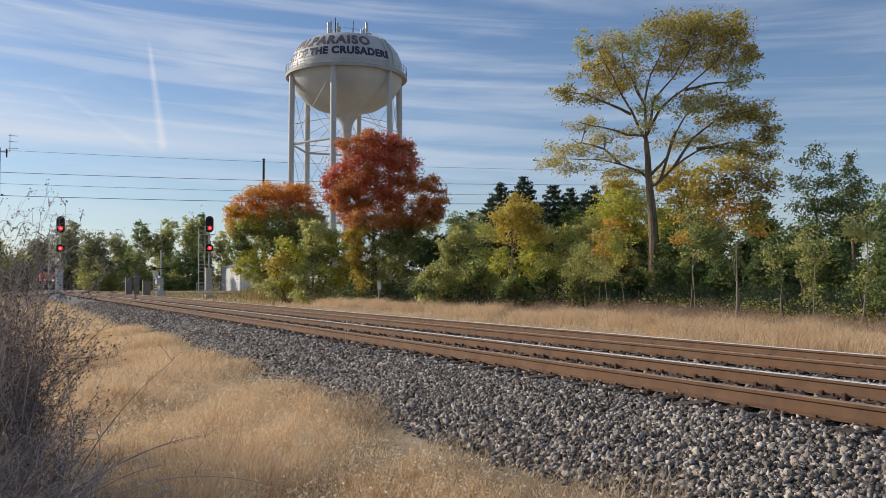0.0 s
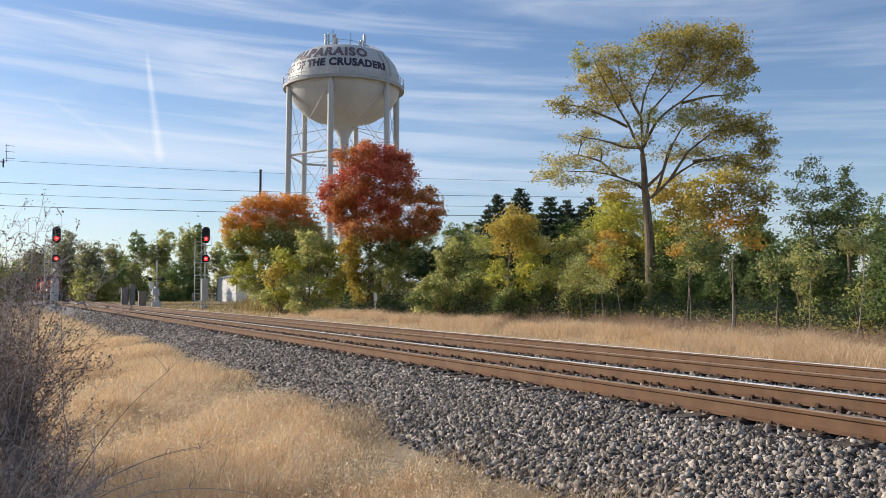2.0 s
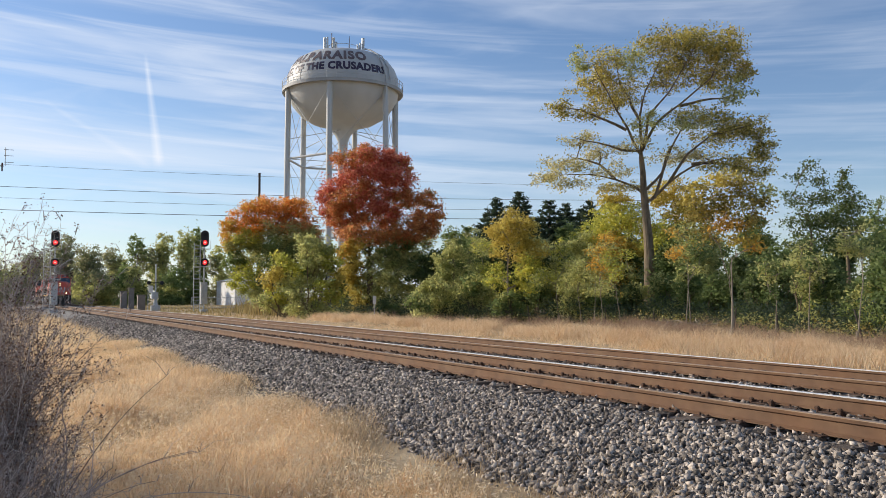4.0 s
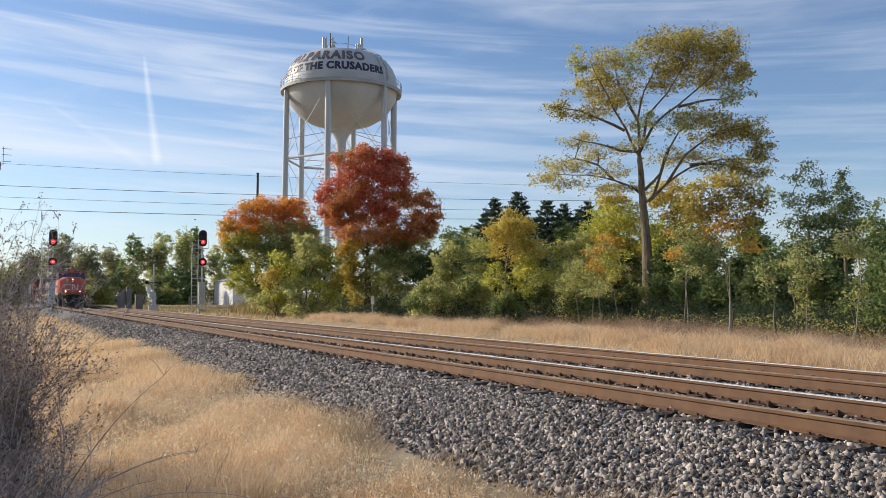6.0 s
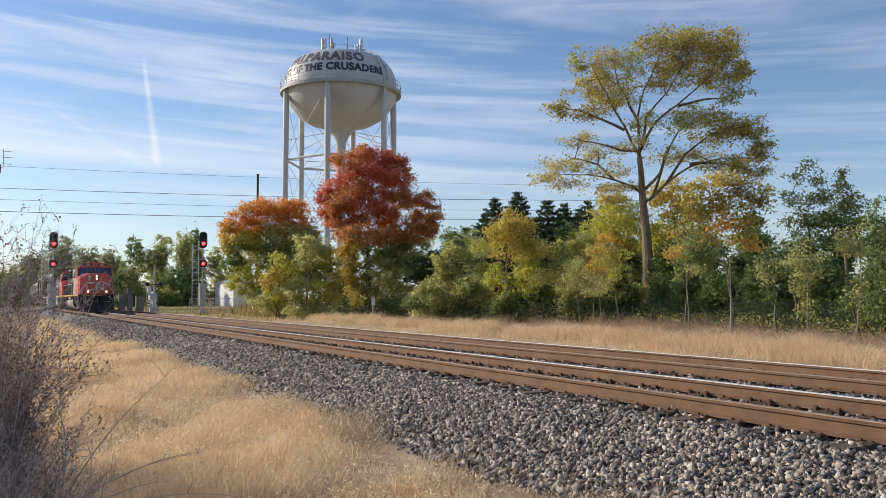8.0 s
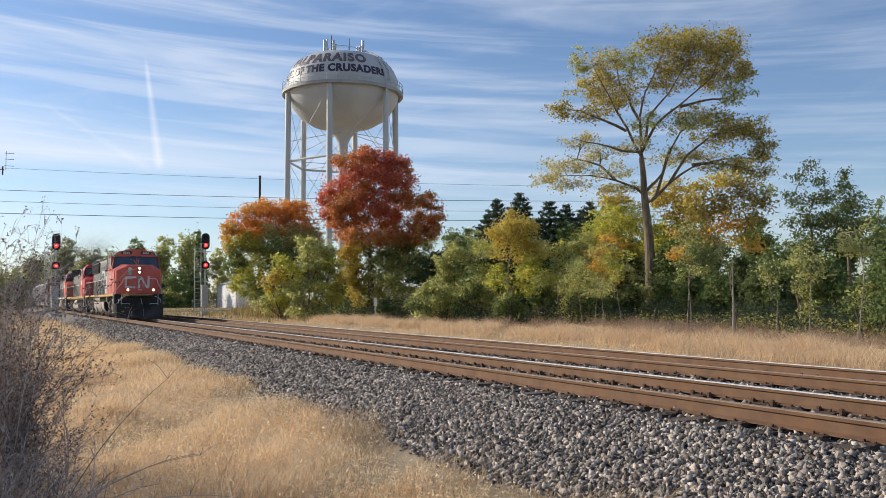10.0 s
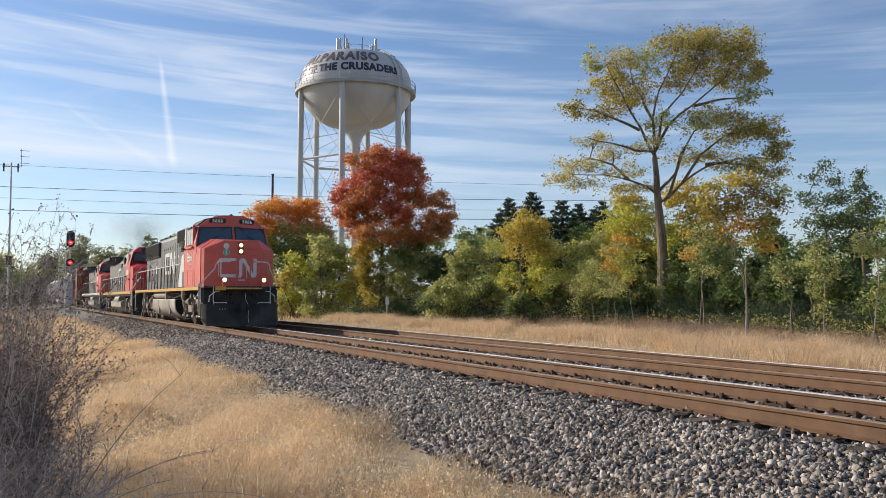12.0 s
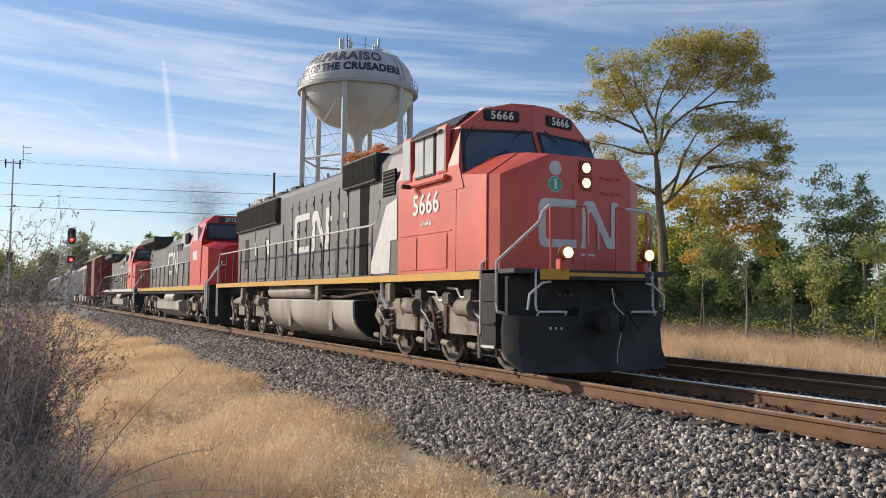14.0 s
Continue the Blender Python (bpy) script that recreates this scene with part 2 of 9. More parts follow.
M_CABINET = material("brown_grey_cabinet", [(0.20, 0.168, 0.145), (0.28, 0.24, 0.205)], 3, rough=0.7)
M_SHED = material("white_cladding", [(0.66, 0.66, 0.66), (0.74, 0.74, 0.74)], 0.8, rough=0.6)
M_BARK = material("bark", [(0.09, 0.066, 0.042), (0.185, 0.14, 0.09), (0.26, 0.20, 0.13)], 5, rough=0.95, bump=0.7, bump_scale=22, stretch=(1, 1, 0.25))
M_BARK_PALE = material("pale_bark", [(0.22, 0.18, 0.135), (0.36, 0.31, 0.24)], 4, rough=0.95, bump=0.4, bump_scale=20, stretch=(1, 1, 0.3))
M_TWIG = material("grey_twig", [(0.15, 0.12, 0.105), (0.36, 0.30, 0.27), (0.62, 0.55, 0.51)], 2, rough=0.9, island=True)
M_POD = material("brown_seed_pod", [(0.07, 0.04, 0.03), (0.19, 0.115, 0.08), (0.32, 0.21, 0.15)], 3, rough=0.9, island=True)


def leaf_material(name, cols):
    return material(name, cols, 0.35, detail=2.0, island=True, translucent=0.58, rough=0.6, rough_var=0.08, spec=0.3)


M_SMOKE = material("exhaust_soot", [(0.17, 0.15, 0.125), (0.27, 0.245, 0.21)], 0.8, rough=1.0, spec=0.0)
L_LOCUST = leaf_material("olive_gold_leaf", [(0.225, 0.203, 0.061), (0.390, 0.344, 0.092), (0.571, 0.478, 0.128), (0.752, 0.583, 0.153)])
L_RED = leaf_material("scarlet_leaf", [(0.46, 0.115, 0.070), (0.68, 0.195, 0.125), (0.80, 0.30, 0.20), (0.66, 0.34, 0.13)])
L_ORANGE = leaf_material("orange_leaf", [(0.535, 0.231, 0.064), (0.892, 0.347, 0.082), (0.950, 0.463, 0.109), (0.500, 0.364, 0.090)])
L_GOLD = leaf_material("gold_leaf", [(0.436, 0.349, 0.087), (0.620, 0.487, 0.108), (0.734, 0.599, 0.160)])
L_YELGREEN = leaf_material("yellow_green_leaf", [(0.332, 0.373, 0.087), (0.563, 0.557, 0.120), (0.827, 0.726, 0.143)])
L_OLIVE = leaf_material("olive_leaf", [(0.319, 0.347, 0.135), (0.513, 0.522, 0.195), (0.726, 0.664, 0.263)])
L_GREEN = leaf_material("green_leaf", [(0.126, 0.181, 0.065), (0.211, 0.276, 0.093), (0.329, 0.378, 0.142)])
L_DARK = leaf_material("dark_green_leaf", [(0.083, 0.123, 0.049), (0.145, 0.189, 0.070), (0.217, 0.256, 0.099)])
# spruce needles; the same dark colour gives the undergrowth its painted shade
L_CONIFER = leaf_material("spruce_and_shade_leaf", [(0.033, 0.056, 0.036), (0.062, 0.090, 0.056), (0.095, 0.130, 0.073)])
L_SCARLET = leaf_material("orange_red_leaf", [(0.44, 0.14, 0.06), (0.66, 0.25, 0.10), (0.74, 0.34, 0.14), (0.46, 0.30, 0.10)])
L_RUST = leaf_material("rust_leaf", [(0.405, 0.176, 0.081), (0.648, 0.270, 0.108), (0.810, 0.378, 0.149), (0.446, 0.338, 0.121)])
L_AMBER = leaf_material("amber_leaf", [(0.572, 0.330, 0.066), (0.770, 0.462, 0.088), (0.880, 0.550, 0.121), (0.462, 0.418, 0.099)])
L_BRONZE = leaf_material("bronze_olive_leaf", [(0.20, 0.16, 0.045), (0.32, 0.26, 0.07), (0.46, 0.34, 0.09), (0.30, 0.30, 0.09)])
L_PALE = leaf_material("pale_gold_leaf", [(0.42, 0.38, 0.16), (0.60, 0.53, 0.24), (0.76, 0.68, 0.36)])
# distance haze is mixed into the leaf colour of the far trees
L_FAR = leaf_material("haze_tinted_leaf", [(0.213, 0.237, 0.125), (0.325, 0.338, 0.175), (0.475, 0.425, 0.225)])


# ---- mesh tools ----
class Shape:
    """Vertices and faces gathered for one mesh."""

    def __init__(self):
        self.v, self.f = [], []

    def add(self, verts, faces):
        n = len(self.v)
        self.v.extend(tuple(p) for p in verts)
        self.f.extend(tuple(i + n for i in q) for q in faces)
        return self

    def box(self, x0, x1, y0, y1, z0, z1, b=0.0):
        """A box; b cuts its edges off."""
        if b <= 0:
            p = [(x, y, z) for x in (x0, x1) for y in (y0, y1) for z in (z0, z1)]
            return self.add(p, [(0, 1, 3, 2), (4, 6, 7, 5), (0, 4, 5, 1), (2, 3, 7, 6), (0, 2, 6, 4), (1, 5, 7, 3)])
        bm = bmesh.new()
        bmesh.ops.create_cube(bm, size=1, matrix=Matrix.Translation(((x0 + x1) / 2, (y0 + y1) / 2, (z0 + z1) / 2)) @ Matrix.Diagonal((abs(x1 - x0), abs(y1 - y0), abs(z1 - z0), 1)))
        bmesh.ops.bevel(bm, geom=bm.edges[:], offset=b, segments=2, affect="EDGES")
        bm.verts.index_update()
        self.add([q.co for q in bm.verts], [[q.index for q in f.verts] for f in bm.faces])
        bm.free()
        return self

    def prism(self, poly, axis, a, b):
        """A flat outline pushed along an axis from a to b. The outline is in the two other axes, in x, y, z order."""
        def at(p, q, w):
            return {"x": (w, p, q), "y": (p, w, q), "z": (p, q, w)}[axis]
        n = len(poly)
        v = [at(p, q, a) for p, q in poly] + [at(p, q, b) for p, q in poly]
        f = [tuple(range(n)), tuple(range(2 * n - 1, n - 1, -1))] + [(i, i + n, (i + 1) % n + n, (i + 1) % n) for i in range(n)]
        return self.add(v, f)

    def loft(self, rings, caps=True):
        n = len(rings[0])
        v = [p for r in rings for p in r]
        f = []
        for k in range(len(rings) - 1):
            for i in range(n):
                j = (i + 1) % n
                f.append((k * n + i, k * n + j, (k + 1) * n + j, (k + 1) * n + i))
        if caps:
            f += [tuple(range(n - 1, -1, -1)), tuple((len(rings) - 1) * n + i for i in range(n))]
        return self.add(v, f)

    def tube(self, pts, radii, seg=8):
        """A round tube along a line of points."""
        pts = [Vector(p) for p in pts]
        if isinstance(radii, (int, float)):
            radii = [radii] * len(pts)
        rings = []
        side = None
        for i, p in enumerate(pts):
            d = (pts[min(i + 1, len(pts) - 1)] - pts[max(i - 1, 0)])
            if d.length < 1e-9:
                d = Vector((0, 0, 1))
            d.normalize()
            if side is None:
                side = d.orthogonal().normalized()
            side = side - d * side.dot(d)
            side = side.normalized() if side.length > 1e-6 else d.orthogonal().normalized()
            up = d.cross(side)
            rings.append([p + (side * math.cos(a) + up * math.sin(a)) * radii[i] for a in (2 * math.pi * k / seg for k in range(seg))])
        return self.loft(rings)

    def lathe(self, profile, center, seg=32):
        """Turned about the upright line through center; profile: (radius, height)."""
        cx, cy, cz = center
        return self.loft([[(cx + r * math.cos(a), cy + r * math.sin(a), cz + z) for a in (2 * math.pi * k / seg for k in range(seg))] for r, z in profile])

    def mesh(self, name, smooth=False):
        me = bpy.data.meshes.new(name)
        me.from_pydata([tuple(p) for p in self.v], [], self.f)
        if smooth:
            for q in me.polygons:
                q.use_smooth = True
        me.update()
        return me


def fixed(me):
    """Faces all turned outwards."""
    bm = bmesh.new()
    bm.from_mesh(me)
    bmesh.ops.recalc_face_normals(bm, faces=bm.faces[:])
    bm.to_mesh(me)
    bm.free()
    return me


def part(name, shape, mat, parent=None, label="", smooth=False, at=None):
    """One mesh object, under a thing or a part where a parent is given."""
    me = fixed(shape.mesh(name, smooth)) if isinstance(shape, Shape) else shape
    if not me.materials:
        me.materials.append(mat)
    ob = new(name, me)
    if parent:
        ob.parent = parent
    if at is not None:
        ob.matrix_basis = at
    if smooth and isinstance(shape, Shape):
        me.set_sharp_from_angle(angle=radians(38))
    return tagged(ob, label)


def thing(name, label, category, at=(0, 0, 0), group="", kind=""):
    ob = new(name)
    ob.empty_display_size = 0.2
    ob.location = at
    return tagged(ob, label, category, group, kind)


def big_mesh(name, verts, faces, mat):
    """A mesh from whole arrays: verts (n, 3), faces (m, 3 or 4)."""
    me = bpy.data.meshes.new(name)
    verts, faces = np.asarray(verts, np.float32), np.asarray(faces, np.int32)
    k = faces.shape[1]
    me.vertices.add(len(verts))
    me.vertices.foreach_set("co", verts.ravel())
    me.loops.add(faces.size)
    me.loops.foreach_set("vertex_index", faces.ravel())
    me.polygons.add(len(faces))
    me.polygons.foreach_set("loop_start", np.arange(0, faces.size, k, dtype=np.int32))
    me.update(calc_edges=True)
    me.materials.append(mat)
    return me


def lettering(text, size, mat, name="lettering", extrude=0.006, bend=None, spacing=1.0, bold=0.0):
    """Flat letters in the built-in font as a mesh: along x, upright in z, facing -y. bend maps (x, z) to a place."""
    cu = bpy.data.curves.new("text", "FONT")
    cu.body, cu.size, cu.extrude, cu.align_x, cu.space_character, cu.offset = text, size, extrude, "CENTER", spacing, bold
    cu.resolution_u = 3
    ob = bpy.data.objects.new("text", cu)
    scene.collection.objects.link(ob)
    me = bpy.data.meshes.new_from_object(ob.evaluated_get(bpy.context.evaluated_depsgraph_get()))
    if bend:
        # cut across, so that the letters follow the curved wall
        bm = bmesh.new()
        bm.from_mesh(me)
        for k in range(1, 14):
            bmesh.ops.bisect_plane(bm, geom=bm.verts[:] + bm.edges[:] + bm.faces[:], plane_co=(0, size * k / 14, 0), plane_no=(0, 1, 0))
        bm.to_mesh(me)
        bm.free()
    bpy.data.objects.remove(ob)
    bpy.data.curves.remove(cu)
    for q in me.vertices:
        x, y, z = q.co
        q.co = bend(x, y, z) if bend else (x, -z, y)
    me.name = name
    me.materials.clear()
    me.materials.append(mat)
    me.update()
    return me

# ---- ground, ballast and tracks (z = 0 at the top of the rails; the tracks run along x) ----
RAILS = (7.28, 8.787, 10.72, 12.227)
TRACKS = (8.033, 11.473)


def ground_height(x, y):
    near = -0.62 + 0.05 * math.sin(x * 0.31 + 1.0) * math.cos(y * 0.45) + 0.03 * math.sin(x * 0.9 + y * 1.3)
    far = -0.50 + 0.06 * math.sin(x * 0.17 + y * 0.21)
    k = min(1.0, max(0.0, (y - 6.0) / 6.0))
    return near * (1 - k) + far * k


def spaced(lo, hi, fine_lo, fine_hi, step):
    out = list(np.arange(fine_lo, fine_hi + 1e-6, step))
    a, d = fine_lo, step
    while a > lo:
        d *= 1.5
        a -= d
        out.insert(0, a)
    a, d = fine_hi, step
    while a < hi:
        d *= 1.5
        a += d
        out.append(a)
    return out


def build_ground():
    xs, ys = spaced(-4000, 2500, -120, 20, 1.2), spaced(-2500, 4000, -10, 50, 0.8)
    verts = [(x, y, ground_height(x, y) if abs(x) < 400 and abs(y) < 400 else -0.55) for x in xs for y in ys]
    n = len(ys)
    faces = [(i * n + j, (i + 1) * n + j, (i + 1) * n + j + 1, i * n + j + 1) for i in range(len(xs) - 1) for j in range(n - 1)]
    tagged(part("ground", big_mesh("ground", verts, faces, M_GROUND), M_GROUND), "dry straw-coloured soil beside the railway", "ground", kind="structure")


def bed_height(y):
    return float(np.interp(y, (3.6, 4.3, 6.2, 6.6, 13.4, 14.0, 15.6, 16.2), (-0.80, -0.64, -0.29, -0.235, -0.235, -0.28, -0.50, -0.75)))


def build_ballast():
    xs, ys = list(np.arange(-90, 14.1, 0.3)), [3.6, 4.3, 4.7, 5.1, 5.5, 5.9, 6.2, 6.6, 7.2, 7.6, 8.4, 9.2, 9.9, 10.6, 11.4, 12.2, 12.9, 13.4, 14.0, 14.8, 15.6, 16.2]
    xs = [-900, -500, -300, -200, -150, -120] + xs + [40, 90, 200]
    verts = [(x, y, bed_height(y) + 0.02 * noise.noise((x * 1.7, y * 1.7, 3.0))) for x in xs for y in ys]
    n = len(ys)
    faces = [(i * n + j, (i + 1) * n + j, (i + 1) * n + j + 1, i * n + j + 1) for i in range(len(xs) - 1) for j in range(n - 1)]
    bed = tagged(part("ballast", big_mesh("ballast", verts, faces, M_BED), M_BED), "grey crushed stone ballast bed under two tracks", "ballast", kind="structure")
    rng = np.random.default_rng(4)
    # a broken stone: six uneven corners, eight facets
    crag = np.array([(1, 0, 0), (-1, 0, 0), (0, 1, 0), (0, -1, 0), (0, 0, 1), (0, 0, -1)], float)
    facet = np.array([(0, 2, 4), (2, 1, 4), (1, 3, 4), (3, 0, 4), (2, 0, 5), (1, 2, 5), (3, 1, 5), (0, 3, 5)])
    vs, fs, base = [], [], 0
    # x from, x to, y from, y to, stones a square metre, size
    for x0, x1, y0, y1, per, size in ((-15, 0.5, 3.9, 6.75, 980, 0.029), (-34, -15, 4.1, 6.75, 420, 0.034), (-70, -34, 4.2, 6.75, 110, 0.045),
                                      (-18, 1, 6.75, 13.6, 130, 0.037), (-45, -18, 6.75, 13.6, 40, 0.042), (-45, 1, 13.6, 15.2, 40, 0.04)):
        k = int((x1 - x0) * (y1 - y0) * per)
        c = np.stack([rng.uniform(x0, x1, k), rng.uniform(y0, y1, k), np.zeros(k)], 1)
        # thinner where the grass takes over at the foot
        keep = (c[:, 1] > 4.9) | (rng.random(k) < np.clip((c[:, 1] - 3.9) / 1.1, 0.05, 1))
        c = c[keep]
        k = len(c)
        c[:, 2] = np.interp(c[:, 1], (3.6, 4.3, 6.2, 6.6, 13.4, 14.0, 15.6, 16.2), (-0.80, -0.64, -0.29, -0.235, -0.235, -0.28, -0.50, -0.75)) + rng.uniform(-0.2, 0.9, k) * size
        v = crag[None] * rng.uniform(0.75, 1.25, (k, 6, 1)) + rng.normal(size=(k, 6, 3)) * 0.24
        v *= (size * rng.uniform(0.55, 1.35, (k, 1, 1))) * rng.uniform(0.65, 1.3, (k, 1, 3))
        q = rng.normal(size=(k, 4))
        q /= np.linalg.norm(q, axis=1)[:, None]
        w, x, y, z = q.T
        R = np.stack([1 - 2 * (y * y + z * z), 2 * (x * y - z * w), 2 * (x * z + y * w), 2 * (x * y + z * w), 1 - 2 * (x * x + z * z), 2 * (y * z - x * w),
                      2 * (x * z - y * w), 2 * (y * z + x * w), 1 - 2 * (x * x + y * y)], 1).reshape(k, 3, 3)
        v = np.einsum("kij,knj->kni", R, v) + c[:, None, :]
        vs.append(v.reshape(-1, 3))
        fs.append((facet[None] + (np.arange(k) * 6)[:, None, None] + base).reshape(-1, 3))
        base += k * 6
    tagged(part("stones", big_mesh("stones", np.concatenate(vs), np.concatenate(fs), M_STONE), M_STONE, bed, "broken grey and tan stones"), kind="stuff")
    # loose stones on top of the shoulder
    shapes = []
    for s in range(6):
        bm = bmesh.new()
        bmesh.ops.create_icosphere(bm, subdivisions=1, radius=1)
        for q in bm.verts:
            q.co *= random.uniform(0.65, 1.1)
            q.co.z *= 0.8
        me = bpy.data.meshes.new("stone")
        bm.to_mesh(me)
        bm.free()
        me.materials.append(M_STONE_ONE)
        shapes.append(me)
    for i in range(280):
        x, y = random.uniform(-11, -2.5), random.uniform(4.5, 6.6)
        s = random.uniform(0.03, 0.05)
        part("stone", shapes[i % 6], M_STONE_ONE, bed, at=pose(x, y, bed_height(y) + 0.035, random.uniform(0, 360), random.uniform(0, 360), 0) @ Matrix.Scale(s, 4))


def rail_shape(x0, x1):
    prof = [(-0.076, -0.186), (0.076, -0.186), (0.076, -0.175), (0.014, -0.155), (0.010, -0.05), (0.035, -0.038), (0.037, -0.008), (0.030, 0.0),
            (-0.030, 0.0), (-0.037, -0.008), (-0.035, -0.038), (-0.010, -0.05), (-0.014, -0.155), (-0.076, -0.175)]
    return Shape().prism(prof, "x", x0, x1)


def build_track(name, yc, rails, polished, label):
    track = tagged(thing(name, label, "railway track", (0, yc, 0)), kind="structure")
    for y, shiny in zip(rails, polished):
        rail = part("rail", rail_shape(-900, 60), M_RAIL, track, at=Matrix.Translation((0, y - yc, 0)))
        part("running_surface", Shape().box(-900, 60, -0.036, 0.036, -0.004, 0.005), M_RAILTOP if shiny else M_RUNTOP, rail, "worn bright steel strip" if shiny else "")
    tie = Shape().box(-0.115, 0.115, -1.30, 1.30, -0.36, -0.192, 0.012).mesh("tie")
    fixed(tie).materials.append(M_TIE)
    plate = Shape().box(-0.10, 0.10, -0.17, 0.17, -0.192, -0.180).mesh("tie_plate")
    fixed(plate).materials.append(M_IRON)
    spike = Shape().box(-0.075, -0.055, 0.085, 0.115, -0.19, -0.150).box(0.05, 0.07, 0.085, 0.115, -0.19, -0.145).box(-0.01, 0.012, -0.12, -0.09, -0.19, -0.148)
    # rail anchors clipped on the foot at both sides of a tie
    for s in (-1, 1):
        spike.box(s * 0.155 - 0.028, s * 0.155 + 0.028, -0.135, 0.10, -0.215, -0.160, 0.008)
        spike.box(s * 0.155 - 0.034, s * 0.155 + 0.034, -0.135, -0.085, -0.170, -0.128, 0.012)
    anchor = fixed(spike.mesh("rail_anchor"))
    anchor.materials.append(M_IRON)
    nail = fixed(Shape().box(-0.07, -0.05, -0.115, -0.085, -0.19, -0.155).box(0.05, 0.065, -0.11, -0.085, -0.19, -0.165).box(-0.01, 0.01, 0.08, 0.11, -0.19, -0.15).mesh("spike"))
    nail.materials.append(M_IRON)
    far = Shape()
    for i in range(-300, 16):
        x = i * 0.51 + random.uniform(-0.03, 0.03)
        if -180 < i:
            part("tie", tie, M_TIE, track, at=pose(x, random.uniform(-0.05, 0.05), random.uniform(-0.012, 0.008), 0, 0, random.uniform(-0.8, 0.8)))
            if i > -130:
                for y in rails:
                    part("tie_plate", plate, M_IRON, track, at=pose(x, y - yc, 0))
                    if y != rails[0] and i % 2:
                        part("rail_anchor", anchor, M_IRON, track, at=pose(x, y - yc, 0))
                    else:
                        part("spike", nail, M_IRON, track, at=pose(x, y - yc, 0))
        else:
            far.box(x - 0.115, x + 0.115, -1.3, 1.3, -0.36, -0.192)
    tagged(part("ties", far, M_TIE, track), kind="stuff")


build_ground()


def build_road():
    """The lane that crosses both tracks far down the line."""
    s = Shape().box(-134, -126.5, 16.2, 60, -0.62, -0.36).box(-134, -126.5, -40, 3.6, -0.62, -0.36).prism([(3.6, -0.7), (6.4, -0.7), (6.4, -0.03), (3.6, -0.36)], "x", -134, -126.5).prism([(13.6, -0.7), (16.2, -0.7), (16.2, -0.36), (13.6, -0.03)], "x", -134, -126.5)
    road = tagged(part("road", s, M_ASPHALT), "worn grey asphalt lane crossing the railway", "road", kind="structure")
    for y0, y1 in ((6.4, 7.18), (7.40, 8.67), (8.9, 10.62), (10.84, 12.11), (12.34, 13.6)):
        part("crossing_panel", Shape().box(-134, -126.5, y0, y1, -0.22, -0.02, 0.01), M_ASPHALT, road)


build_road()

# ---- the train ----
M_JOURNAL = material("oily_steel", [(0.05, 0.042, 0.035), (0.12, 0.10, 0.085)], 4, rough=0.7, stain=(0.22, 0.18, 0.14, 0.6), stain_scale=3.0)


def rod(a, b, r, seg=6):
    return Shape().tube([a, b], r, seg)


def wheelset(parent, x, r=0.51):
    """Two wheels on an axle, turning about its own middle."""
    s = Shape()
    for side in (-1, 1):
        y0 = side * 0.70
        s.loft([[(rr * math.cos(a), y0 + side * yy, rr * math.sin(a)) for a in (2 * math.pi * k / 28 for k in range(28))]
                for rr, yy in ((0.12, -0.06), (0.40, -0.02), (0.43, -0.055), (r + 0.028, -0.05), (r + 0.028, -0.02), (r, 0.0), (r - 0.006, 0.085), (0.42, 0.085), (0.40, 0.05), (0.20, 0.03), (0.16, 0.09), (0.05, 0.09))])
    s.tube([(0, -0.74, 0), (0, 0.74, 0)], 0.09, 10)
    # two lugs on the rim so that the turning reads
    for side in (-1, 1):
        s.box(0.22, 0.34, side * 0.76 - 0.02, side * 0.76 + 0.02, -0.03, 0.03)
    ob = part("wheelset", s, M_WHEEL, parent, "dull worn steel wheels on an axle", smooth=True, at=pose(x, 0, r))
    return ob


